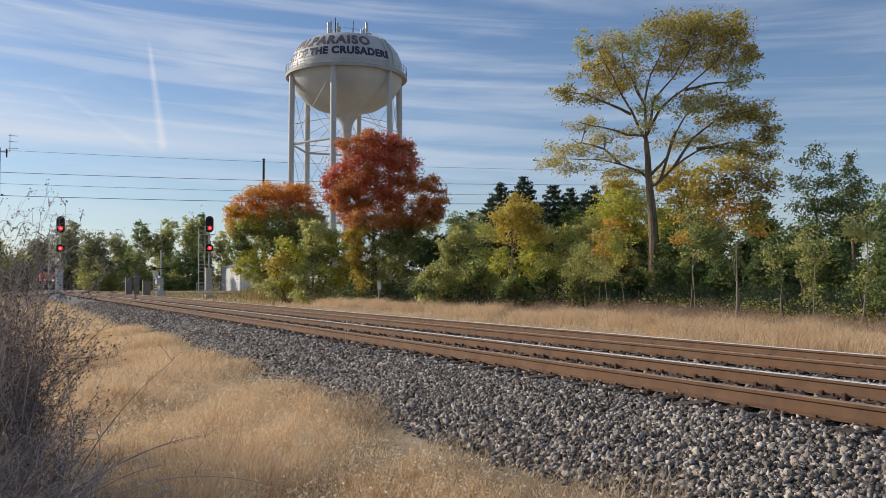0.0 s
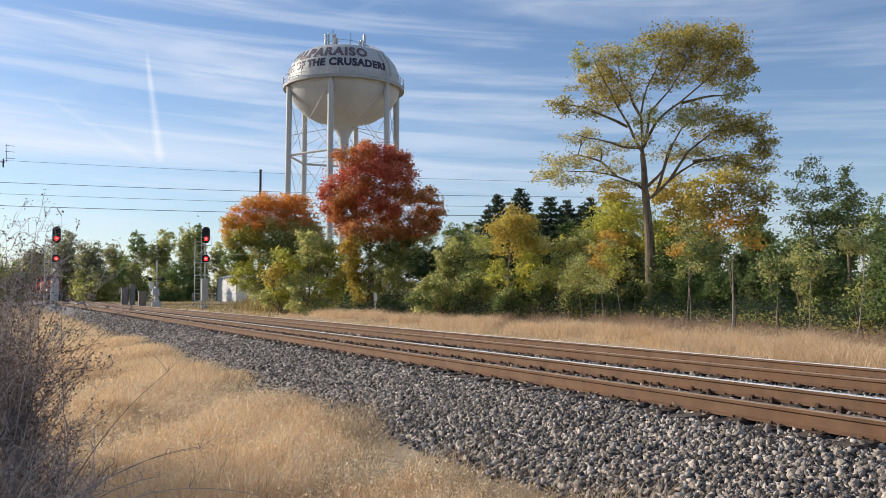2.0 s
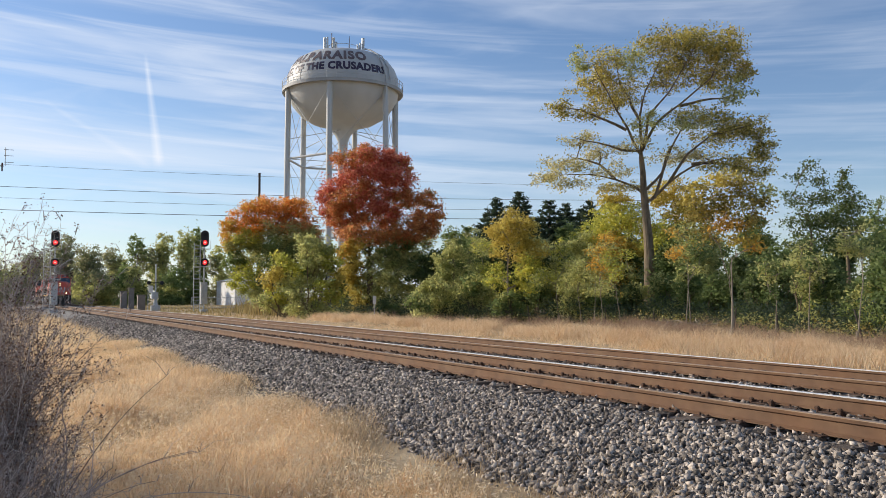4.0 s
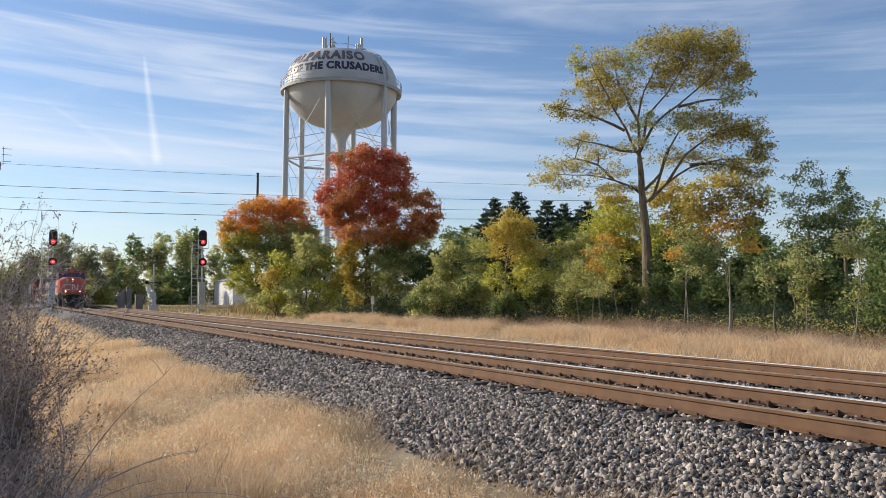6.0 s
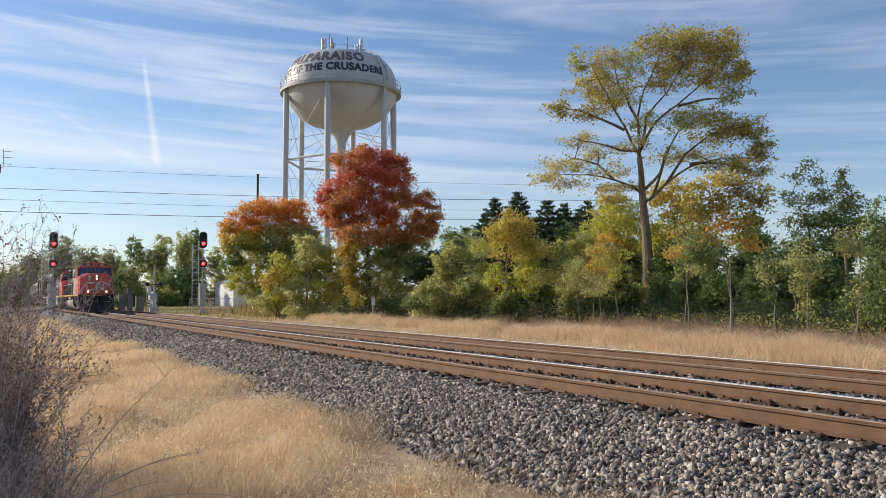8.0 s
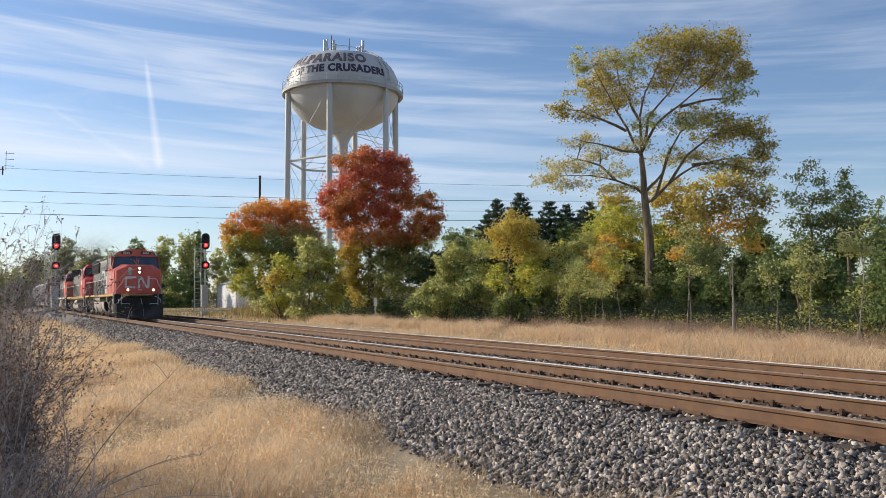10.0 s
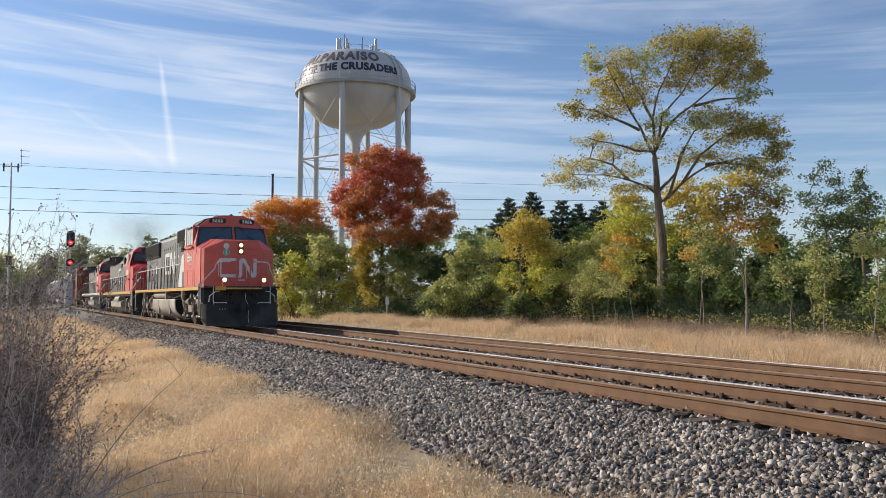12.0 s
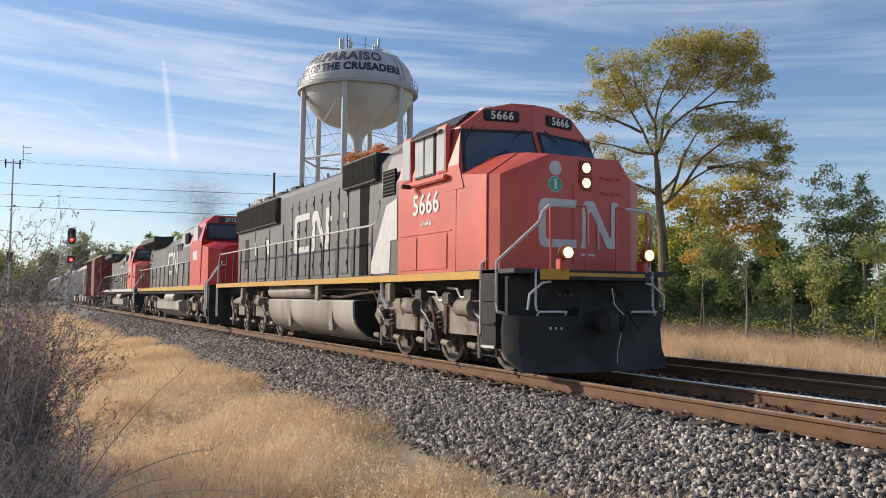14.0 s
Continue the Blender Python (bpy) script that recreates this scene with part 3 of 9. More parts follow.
def truck(parent, axles, flip=1):
    """A three-axle truck: side frames, journal boxes, springs, brake cylinders; x of the axles."""
    xs = sorted(axles)
    mid = xs[1]
    frame_ob = None
    wheels = [wheelset(parent, x) for x in axles]
    for side in (-1, 1):
        y = side * 1.06
        s = Shape()
        lo, hi = xs[0] - 0.75, xs[-1] + 0.75
        outline = [(lo, 0.80), (lo + 0.25, 0.62), (xs[0] - 0.32, 0.66), (xs[0] - 0.28, 0.95), (xs[0] + 0.28, 0.95), (xs[0] + 0.40, 0.56), (xs[1] - 0.42, 0.56), (xs[1] - 0.28, 0.95),
                   (xs[1] + 0.28, 0.95), (xs[1] + 0.42, 0.56), (xs[2] - 0.40, 0.56), (xs[2] - 0.28, 0.95), (xs[2] + 0.28, 0.95), (xs[2] + 0.32, 0.66), (hi - 0.25, 0.62), (hi, 0.80), (hi - 0.15, 1.02),
                   (xs[2] - 0.3, 1.16), (mid + 0.55, 1.22), (mid - 0.55, 1.22), (xs[0] + 0.3, 1.16), (lo + 0.15, 1.02)]
        s.prism(outline, "y", y - 0.09, y + 0.09)
        fr = part("truck_frame", s, M_TRUCK, parent, "dust-coated cast steel truck frame")
        for x in xs:
            b = Shape().box(x - 0.17, x + 0.17, y - 0.14, y + 0.16 * 1, 0.34, 0.74, 0.03)
            b.tube([(x, y + side * 0.15, 0.51), (x, y + side * 0.20, 0.51)], 0.12, 14)
            part("journal_box", b, M_JOURNAL, fr, smooth=True)
            for dx in (-0.26, 0.26):
                c = Shape()
                turns = [(x + dx + 0.07 * math.cos(a), y + side * 0.10 + 0.07 * math.sin(a), 0.58 + 0.36 * a / (2 * math.pi * 4)) for a in np.linspace(0, 2 * math.pi * 4, 40)]
                c.tube(turns, 0.018, 4)
                part("spring", c, M_TRUCK, fr)
            c = Shape().tube([(x - 0.26, y + side * 0.13, 0.20), (x - 0.30, y + side * 0.13, 0.98)], 0.035, 5)
            part("hanger", c, M_TRUCK, fr)
            part("hanger", Shape().tube([(x + 0.30, y + side * 0.13, 0.26), (x + 0.26, y + side * 0.13, 0.90)], 0.03, 5), M_IRON, fr)
        for x in xs:
            for dx in (-0.62, 0.40):
                part("slack_adjuster", Shape().tube([(x + dx, y + side * 0.12, 0.40), (x + dx + 0.26, y + side * 0.12, 0.38)], 0.055, 8), M_TRUCK, fr, smooth=True)
                part("brake_shoe", Shape().box(x + dx + 0.04, x + dx + 0.16, side * 0.74, side * 0.86, 0.30, 0.70, 0.02), M_JOURNAL, fr)
            part("lube_line", Shape().tube([(x - 0.5, y + side * 0.12, 1.16), (x - 0.34, y + side * 0.20, 0.96), (x - 0.1, y + side * 0.22, 0.86), (x + 0.05, y + side * 0.20, 0.70)], 0.018, 5), M_PALE, fr)
            part("sand_pipe", Shape().tube([(x + 0.72, y + side * 0.02, 1.1), (x + 0.66, y - side * 0.10, 0.6), (x + 0.56, y - side * 0.28, 0.16)], 0.022, 5), M_JOURNAL, fr)
        for x in (xs[0] + 1.35, xs[2] - 0.62):
            d = Shape().tube([(x - 0.24, y + side * 0.17, 1.02), (x + 0.20, y + side * 0.17, 1.02)], 0.15, 14)
            d.tube([(x + 0.20, y + side * 0.17, 1.02), (x + 0.26, y + side * 0.17, 1.02)], 0.165, 14)
            d.tube([(x - 0.24, y + side * 0.17, 1.02), (x - 0.55, y + side * 0.17, 0.98)], 0.03, 6)
            part("brake_cylinder", d, M_TRUCK, fr, smooth=True)
        part("brake_lever", Shape().tube([(mid - 0.1, y + side * 0.12, 1.16), (mid + 0.25, y + side * 0.2, 0.75), (mid + 0.30, y + side * 0.16, 0.35)], 0.04, 6), M_IRON, fr)
        part("air_line", Shape().tube([(xs[2] - 0.9, y + side * 0.2, 1.28), (xs[2] - 0.5, y + side * 0.22, 1.12), (xs[2] + 0.3, y + side * 0.2, 1.15)], 0.022, 5), M_IRON, fr)
        for dx in (-0.7, 0.5):
            part("brake_guide", Shape().box(mid + dx - 0.05, mid + dx + 0.05, y + side * 0.10 - 0.03, y + side * 0.10 + 0.03, 0.55, 1.05), M_IRON, fr)
    part("bolster", Shape().box(xs[0] - 0.5, xs[2] + 0.5, -0.55, 0.55, 0.62, 1.20, 0.04), M_DARK, parent)
    return wheels


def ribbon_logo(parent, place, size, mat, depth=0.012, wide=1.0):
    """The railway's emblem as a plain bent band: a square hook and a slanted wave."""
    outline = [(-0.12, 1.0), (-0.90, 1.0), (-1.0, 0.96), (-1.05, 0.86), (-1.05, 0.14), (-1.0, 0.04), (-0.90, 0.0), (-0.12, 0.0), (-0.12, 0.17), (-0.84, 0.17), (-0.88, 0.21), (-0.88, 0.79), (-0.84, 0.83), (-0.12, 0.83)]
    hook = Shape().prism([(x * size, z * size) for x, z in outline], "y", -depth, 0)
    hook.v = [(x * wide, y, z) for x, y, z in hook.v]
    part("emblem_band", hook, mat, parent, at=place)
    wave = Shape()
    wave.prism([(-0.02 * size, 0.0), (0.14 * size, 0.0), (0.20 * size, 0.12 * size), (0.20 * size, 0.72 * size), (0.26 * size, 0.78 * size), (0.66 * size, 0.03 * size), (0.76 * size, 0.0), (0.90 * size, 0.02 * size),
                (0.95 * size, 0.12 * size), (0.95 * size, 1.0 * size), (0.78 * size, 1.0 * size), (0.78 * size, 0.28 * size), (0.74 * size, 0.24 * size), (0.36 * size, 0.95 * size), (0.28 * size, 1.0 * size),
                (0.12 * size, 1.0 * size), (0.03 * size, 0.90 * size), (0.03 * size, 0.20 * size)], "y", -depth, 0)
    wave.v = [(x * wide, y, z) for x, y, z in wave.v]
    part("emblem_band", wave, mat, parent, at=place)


def side_rails(loco, x_from, x_to, count, z_deck, mat, y=1.47, steps=1.05):
    """Walkway handrails on both sides: one tube and its posts."""
    for side in (-1, 1):
        part("handrail", rod((x_from, side * y, z_deck + steps), (x_to, side * y, z_deck + steps), 0.022), M_PALE, loco)
        for i in range(count):
            x = x_from + (x_to - x_from) * i / (count - 1)
            part("stanchion", Shape().tube([(x, side * (y + 0.02), z_deck - 0.12), (x, side * y, z_deck + steps)], 0.024, 5), mat, loco)


def front_steps(loco, mat_white):
    """Front corner ladders, grab irons and railings of the platform."""
    for side in (-1, 1):
        part("step_well", Shape().box(-1.02, -0.62, side * 1.48 - 0.02, side * 1.48 + 0.02, 0.42, 1.62).box(-0.62, -0.58, side * 0.92, side * 1.5, 0.42, 1.62), M_PLOW, loco)
        for z in (0.42, 0.78, 1.14):
            part("step_tread", Shape().box(-1.0, -0.60, side * 1.0, side * 1.52, z, z + 0.04), M_PALE if z < 0.5 else M_PLOW, loco)
        y = side * 1.50
        part("grab_iron", Shape().tube([(-1.03, y, 0.62), (-1.03, y, 1.72), (-0.52, side * 1.04, 2.28), (-0.50, side * 1.0, 2.36), (-0.50, side * 1.0, 3.07), (-0.56, side * 0.98, 3.10)], 0.024, 6), mat_white, loco, "pale painted grab iron")
        part("grab_iron", Shape().tube([(-0.42, y - side * 0.1, 0.95), (-0.53, y, 0.98), (-0.56, y, 1.10), (-0.56, y, 1.74), (-0.02, side * 1.08, 2.33), (0.03, side * 1.05, 2.48), (0.04, side * 0.95, 2.58), (0.04, side * 0.48, 2.60)], 0.026, 6), mat_white, loco, "pale painted grab iron")
        part("safety_railing", Shape().tube([(0.04, side * 0.48, 2.60), (0.06, side * 0.30, 2.60), (0.08, side * 0.28, 2.50), (0.08, side * 0.28, 1.62)], 0.022, 5).tube([(0.04, side * 0.92, 2.56), (0.05, side * 0.92, 1.62)], 0.02, 5), M_RED, loco)
        part("grab_iron", Shape().tube([(-0.02, side * 0.62, 0.93), (0.03, side * 0.62, 0.99), (0.03, side * 1.12, 0.99), (-0.02, side * 1.12, 0.93)], 0.018, 5), mat_white, loco)
        part("uncoupling_lever", Shape().tube([(0.0, side * 1.30, 1.02), (0.02, side * 1.28, 1.25), (0.02, side * 1.05, 1.42), (0.02, side * 0.9, 1.44)], 0.02, 5), mat_white, loco)


def wheels_of(loco, axles1, axles2):
    return truck(loco, axles1) + truck(loco, axles2)


def build_lead():
    """The leading engine: wide sloped nose, red cab, grimy black hood. x = 0 at the plow, forwards +x."""
    loco = thing("locomotive", "red-fronted freight locomotive with grimy black hood and lit headlights", "locomotive")
    D = 1.62
    # underframe, deck edge and stripe
    part("underframe", Shape().box(-20.4, -0.55, -1.12, 1.12, 1.26, 1.60, 0.02), M_DARK, loco)
    part("deck", Shape().box(-20.4, -0.05, -1.50, 1.50, 1.56, 1.63, 0.01), M_BLACK, loco)
    for side in (-1, 1):
        part("side_stripe", Shape().box(-20.3, -1.06, side * 1.50, side * 1.515, 1.485, 1.615), M_YELLOW, loco, "faded yellow reflective sill stripe")
        for x in (-4.75, -9.1, -16.6):
            part("jacking_pad", Shape().box(x - 0.13, x + 0.13, side * 1.38, side * 1.49, 1.10, 1.46, 0.02), M_TRUCK, loco)
    # pilot: anticlimber, plow, coupler
    part("anticlimber", Shape().prism([(-0.55, -1.46), (-0.42, -1.10), (-0.03, -1.04), (0.22, -0.72), (0.28, -0.45), (0.28, 0.45), (0.22, 0.72), (-0.03, 1.04), (-0.42, 1.10), (-0.55, 1.46)], "z", 1.47, 1.615), M_PLOW, loco)
    part("anticlimber_stripe", Shape().prism([(0.225, -0.72), (0.285, -0.45), (0.285, 0.45), (0.225, 0.72), (0.215, 0.72), (0.27, 0.45), (0.27, -0.45), (0.215, -0.72)], "z", 1.52, 1.575), M_YELLOW, loco)
    part("anticlimber_stripe", Shape().prism([(-0.035, -1.055), (0.235, -0.72), (0.22, -0.71), (-0.045, -1.03)], "z", 1.47, 1.625), M_YELLOW, loco)
    part("pilot_plate", Shape().box(-0.40, -0.28, -1.46, 1.46, 0.5, 1.52, 0.02), M_PLOW, loco)
    plow = Shape()
    rings = []
    for y, x in ((-1.5, -0.22), (-1.36, -0.02), (-0.8, 0.05), (-0.3, 0.13), (0.3, 0.13), (0.8, 0.05), (1.36, -0.02), (1.5, -0.22)):
        edge = abs(y) > 1.4
        lo = 0.30 if edge else (0.09 if abs(y) > 1.0 else 0.08)
        rings.append([(x, y, lo), (x - 0.10, y, 0.42), (x - 0.13, y, 0.70), (x - 0.08, y, 0.93), (x - 0.16, y, 0.93), (x - 0.21, y, 0.70), (x - 0.18, y, 0.42), (x - 0.08, y, lo)])
    plow.loft(rings)
    part("plow", plow, M_PLOW, loco, "dusty black steel snow plow", smooth=True)
    cp = Shape().box(-0.4, 0.22, -0.14, 0.14, 0.72, 1.0, 0.03).box(0.14, 0.46, -0.19, 0.10, 0.66, 1.02, 0.07).box(0.30, 0.50, 0.06, 0.20, 0.70, 0.98, 0.05)
    part("coupler", cp, M_PLOW, loco, "dusty dark coupler knuckle")
    for y, dy in ((0.40, 0.26), (-0.42, -0.22)):
        part("air_hose", Shape().tube([(-0.1, y, 1.38), (0.12, y, 1.15), (0.20, y + dy * 0.4, 0.85), (0.16, y + dy, 0.72)], 0.022, 7), M_PLOW, loco)
    front_steps(loco, M_PALE)
    for side in (-1, 1):
        part("step_bracket", Shape().tube([(-0.42, side * 1.12, 1.62), (-0.06, side * 1.12, 1.62), (-0.06, side * 1.12, 1.08), (-0.02, side * 1.12, 1.0)], 0.02, 5), M_PALE, loco)
        for k in range(3):
            part("hose_coupling", Shape().tube([(-0.26, side * (0.42 + k * 0.1), 1.30), (-0.14, side * (0.42 + k * 0.1), 1.24)], 0.03, 8), M_JOURNAL, loco)
    part("coupler_plate", Shape().box(-0.26, -0.02, -0.34, 0.34, 0.60, 1.06, 0.03), M_PLOW, loco)
    part("center_sill", Shape().box(-19.2, -0.8, -0.78, 0.78, 0.92, 1.34), M_DARK, loco)
    for k in range(3):
        part("marker", Shape().box(-0.06, -0.02, -0.88 + k * 0.10, -0.86 + k * 0.10, 0.72, 0.76), M_PALE, loco)
    part("chain", Shape().tube([(0.30, 0.02, 1.35), (0.32, 0.05, 1.1), (0.50, 0.08, 0.95)], 0.009, 5), M_PALE, loco)
    part("chain", Shape().tube([(0.35, 0.15, 0.68), (0.24, 0.17, 0.40), (0.20, 0.2, 0.22)], 0.008, 5), M_PALE, loco)
    # nose: front face with cut-off corners, sloped shoulders
    def section(x, half, zs, tw, zt):
        return [(x, -half, D), (x, half, D), (x, half, zs), (x, tw, zt), (x, -tw, zt), (x, -half, zs)]
    nose = Shape().loft([section(-0.33, 0.90, 3.08, 0.66, 3.42), section(-0.345, 0.93, 3.10, 0.68, 3.44), section(-0.70, 1.36, 3.12, 0.84, 3.50), section(-0.92, 1.44, 3.13, 0.88, 3.52)])
    nose_ob = part("nose", nose, M_RED, loco, "faded red paint")
    back = Shape().loft([section(-0.94, 1.465, 3.14, 0.90, 3.53), section(-1.90, 1.49, 3.25, 0.95, 3.58)])
    part("nose_rear", back, M_RED, loco)
    part("nose_door", Shape().box(-0.33, -0.315, -0.25, 0.33, 1.75, 3.0, 0.006), M_RED, nose_ob)
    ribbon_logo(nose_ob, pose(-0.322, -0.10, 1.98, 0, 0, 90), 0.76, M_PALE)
    for z, m in ((3.22, M_PALE), (2.97, M_GREENDOT)):
        part("emblem_disc", Shape().tube([(-0.335, -0.585, z), (-0.316, -0.585, z)], 0.115, 22), m, nose_ob)
        if m == M_GREENDOT:
            part("emblem_rim", Shape().tube([(-0.335, -0.585, z), (-0.322, -0.585, z)], 0.128, 22), M_PALE, nose_ob)
            part("emblem_bar", Shape().box(-0.322, -0.312, -0.612, -0.558, z - 0.085, z + 0.085), M_PALE, nose_ob)
    part("headlight_recess", Shape().box(-0.35, -0.312, -0.135, 0.115, 2.88, 3.38, 0.01), M_AMBER, nose_ob)
    for z in (3.26, 3.02):
        part("headlight_rim", Shape().tube([(-0.325, -0.01, z), (-0.295, -0.01, z)], 0.098, 18), M_AMBER, nose_ob)
        part("headlight", Shape().tube([(-0.312, -0.01, z), (-0.288, -0.01, z)], 0.080, 18), M_LENS, nose_ob, "lit headlight")
        part("headlight_bulb", Shape().tube([(-0.29, -0.01, z), (-0.280, -0.01, z)], 0.062, 14), M_LAMP, nose_ob)
        for dy in (0.28, 0.50):
            part("nose_step", Shape().tube([(-0.33, dy, z - 0.16), (-0.26, dy, z - 0.13), (-0.26, dy + 0.12, z - 0.13), (-0.33, dy + 0.12, z - 0.16)], 0.012, 4), M_RED, nose_ob)
    for y in (-1, 1):
        part("ditch_light_housing", Shape().tube([(0.17, y * 0.77, 1.87), (0.27, y * 0.77, 1.87)], 0.105, 16), M_AMBER, loco)
        part("ditch_light", Shape().tube([(0.26, y * 0.77, 1.87), (0.29, y * 0.77, 1.87)], 0.085, 16), M_LENS, loco, "lit ditch light")
        part("ditch_light_bulb", Shape().tube([(0.285, y * 0.77, 1.87), (0.297, y * 0.77, 1.87)], 0.066, 14), M_LAMP, loco)
        part("ditch_light_bracket", Shape().box(0.02, 0.2, y * 0.77 - 0.05, y * 0.77 + 0.05, 1.6, 1.78, 0.01), M_RED, loco)
    part("nose_latch", Shape().tube([(-0.29, 0.22, 1.95), (-0.29, 0.22, 2.45)], 0.015, 5), M_PALE, nose_ob)
    part("nose_plate", Shape().box(-0.32, -0.312, -0.10, 0.16, 1.86, 1.90), M_PALE, nose_ob)
    # cab: the front is a shallow wedge that leans back
    def fx(y, z):
        return -1.64 - 0.20 * abs(y) - 0.42 * (min(z, 4.12) - 3.72)
    half = [(1.5, 3.0), (1.5, 3.42), (1.33, 4.12), (0.92, 4.45), (0.42, 4.58)]
    ring = [(0, 3.0)] + half + [(0, 4.58)] + [(-y, z) for y, z in half[::-1]]
    n = len(ring)
    v = [(fx(y, z), y, z) for y, z in ring] + [(-4.25, y, z) for y, z in ring] + [(fx(0, 4.12), 0, 4.12)]
    fc = [(i, (i + 1) % n, (i + 1) % n + n, i + n) for i in range(n)] + [tuple(range(n, 2 * n))]
    fc += [(0, 1, 2, 3, 2 * n), (2 * n, 3, 4, 5, 6), (0, 2 * n, n - 3, n - 2, n - 1), (2 * n, 6, 7, 8, 9)]
    cab = Shape().add(v, fc)
    cab_ob = part("cab", cab, M_RED, loco, "faded red paint")
    part("cab_base", Shape().box(-4.25, -1.9, -1.497, 1.497, D, 2.998), M_RED, cab_ob)
    part("cab_roof", Shape().prism([(1.32, 4.19), (1.04, 4.44), (0.46, 4.565), (-0.46, 4.565), (-1.04, 4.44), (-1.32, 4.19), (-1.30, 4.15), (1.30, 4.15)], "x", -4.3, -2.25), M_BLACK, cab_ob)
    # visor face over the windows, slightly leaning; windshield panes in black rubber
    for side in (-1, 1):
        def pane(q, dx):
            w = [(fx(y * side, z) + dx, y * side, z) for y, z in q]
            return Shape().add(w + [(x - 0.05, y, z) for x, y, z in w], [(0, 1, 2, 3), (7, 6, 5, 4), (0, 4, 5, 1), (1, 5, 6, 2), (2, 6, 7, 3), (3, 7, 4, 0)])
        part("windshield_gasket", pane(((0.05, 3.55), (1.46, 3.22), (1.35, 4.07), (0.05, 4.11)), 0.02), M_RUBBER, cab_ob)
        part("windshield", pane(((0.10, 3.60), (1.40, 3.30), (1.29, 4.01), (0.10, 4.05)), 0.032), M_WINDOW, cab_ob, "dark reflecting windshield")
        part("wiper", Shape().tube([(fx(1.2, 3.42) + 0.06, side * 1.2, 3.42), (fx(0.8, 3.62) + 0.06, side * 0.8, 3.62), (fx(0.6, 3.72) + 0.06, side * 0.6, 3.72)], 0.013, 4), M_RUBBER, cab_ob)
        part("wiper", Shape().tube([(fx(1.15, 4.12) + 0.06, side * 1.15, 4.12), (fx(1.3, 3.88) + 0.06, side * 1.3, 3.88)], 0.012, 4), M_RUBBER, cab_ob)
        part("wiper", Shape().tube([(fx(0.2, 4.14) + 0.06, side * 0.2, 4.14), (fx(0.45, 3.95) + 0.06, side * 0.45, 3.95)], 0.012, 4), M_RUBBER, cab_ob)
        m = pose(fx(0.60, 4.2), side * 0.60, 4.345, 0, 0, side * 11)
        board = part("number_board", Shape().box(-0.03, 0.035, -0.33, 0.33, -0.10, 0.10, 0.025), M_RUBBER, cab_ob, at=m)
        part("number", lettering("5666", 0.20, M_WHITE, "number", spacing=1.1, bold=0.004), M_WHITE, board, "white road number", at=pose(0.042, 0, -0.068, 0, 0, 90))
        # side windows
        for x0, x1 in ((-2.56, -2.26), (-3.44, -2.70), (-4.0, -3.68)):
            tall = 0.70 if x1 - x0 > 0.4 else 0.74
            part("side_window_frame", Shape().box(x0 - 0.05, x1 + 0.05, side * 1.44, side * 1.525, 3.33, 3.33 + tall + 0.10, 0.02), M_BLACK if x1 - x0 > 0.4 else M_RED, cab_ob)
            part("side_window", Shape().box(x0, x1, side * 1.50, side * 1.535, 3.38, 3.38 + tall), M_SIDEGLASS, cab_ob, "pale side window")
        part("window_bar", Shape().box(-3.09, -3.05, side * 1.51, side * 1.545, 3.36, 4.10), M_BLACK, cab_ob)
        part("arm_rest", Shape().box(-3.55, -2.15, side * 1.50, side * 1.60, 3.20, 3.29, 0.02), M_RED, cab_ob)
        part("sun_visor", Shape().add([(-3.5, side * 1.36, 4.16), (-2.35, side * 1.36, 4.16), (-2.35, side * 1.60, 4.08), (-3.5, side * 1.60, 4.08), (-3.5, side * 1.36, 4.13), (-2.35, side * 1.36, 4.13), (-2.35, side * 1.60, 4.05), (-3.5, side * 1.60, 4.05)],
                                      [(0, 1, 2, 3), (7, 6, 5, 4), (0, 4, 5, 1), (1, 5, 6, 2), (2, 6, 7, 3), (3, 7, 4, 0)]), M_BLACK, cab_ob)
        part("mirror", Shape().box(-3.60, -3.52, side * 1.55, side * 1.75, 3.18, 3.26, 0.01), M_BLACK, cab_ob)
        part("cab_seam", Shape().box(-4.2, -2.05, side * 1.50, side * 1.512, 2.32, 2.35), M_RED, cab_ob)
        part("cab_number", lettering("5666", 0.52, M_WHITE, "cab_number", spacing=1.05, bold=0.008), M_WHITE, cab_ob, "white painted road number",
             at=pose(-3.04, side * 1.505, 2.69, 0, 0, 0 if side < 0 else 180))
        part("class_mark", lettering("GF-643a", 0.13, M_WHITE, "class_mark", bold=0.002), M_WHITE, cab_ob, "small white class lettering", at=pose(-3.02, side * 1.503, 2.47, 0, 0, 0 if side < 0 else 180))
        for x in (-2.35, -2.9, -3.35, -3.9):
            part("louvre", Shape().box(x - 0.04, x + 0.04, side * 1.50, side * 1.508, 2.12, 2.24), M_BLACK, cab_ob)
        for x0, x1 in ((-4.15, -3.4), (-3.35, -2.2)):
            part("locker_door", Shape().box(x0, x1, side * 1.50, side * 1.512, 1.68, 2.28, 0.004), M_RED, cab_ob)
    # roof furniture
    part("antenna_dome", Shape().lathe([(0.16, 0), (0.15, 0.05), (0.06, 0.10), (0.0, 0.11)], (-2.6, -0.5, 4.56), 14), M_WHITE, cab_ob, smooth=True)
    part("horn", Shape().tube([(-3.4, 0.2, 4.66), (-3.0, 0.2, 4.68)], [0.03, 0.08], 10).box(-3.4, -3.3, 0.16, 0.24, 4.5, 4.66), M_IRON, cab_ob)
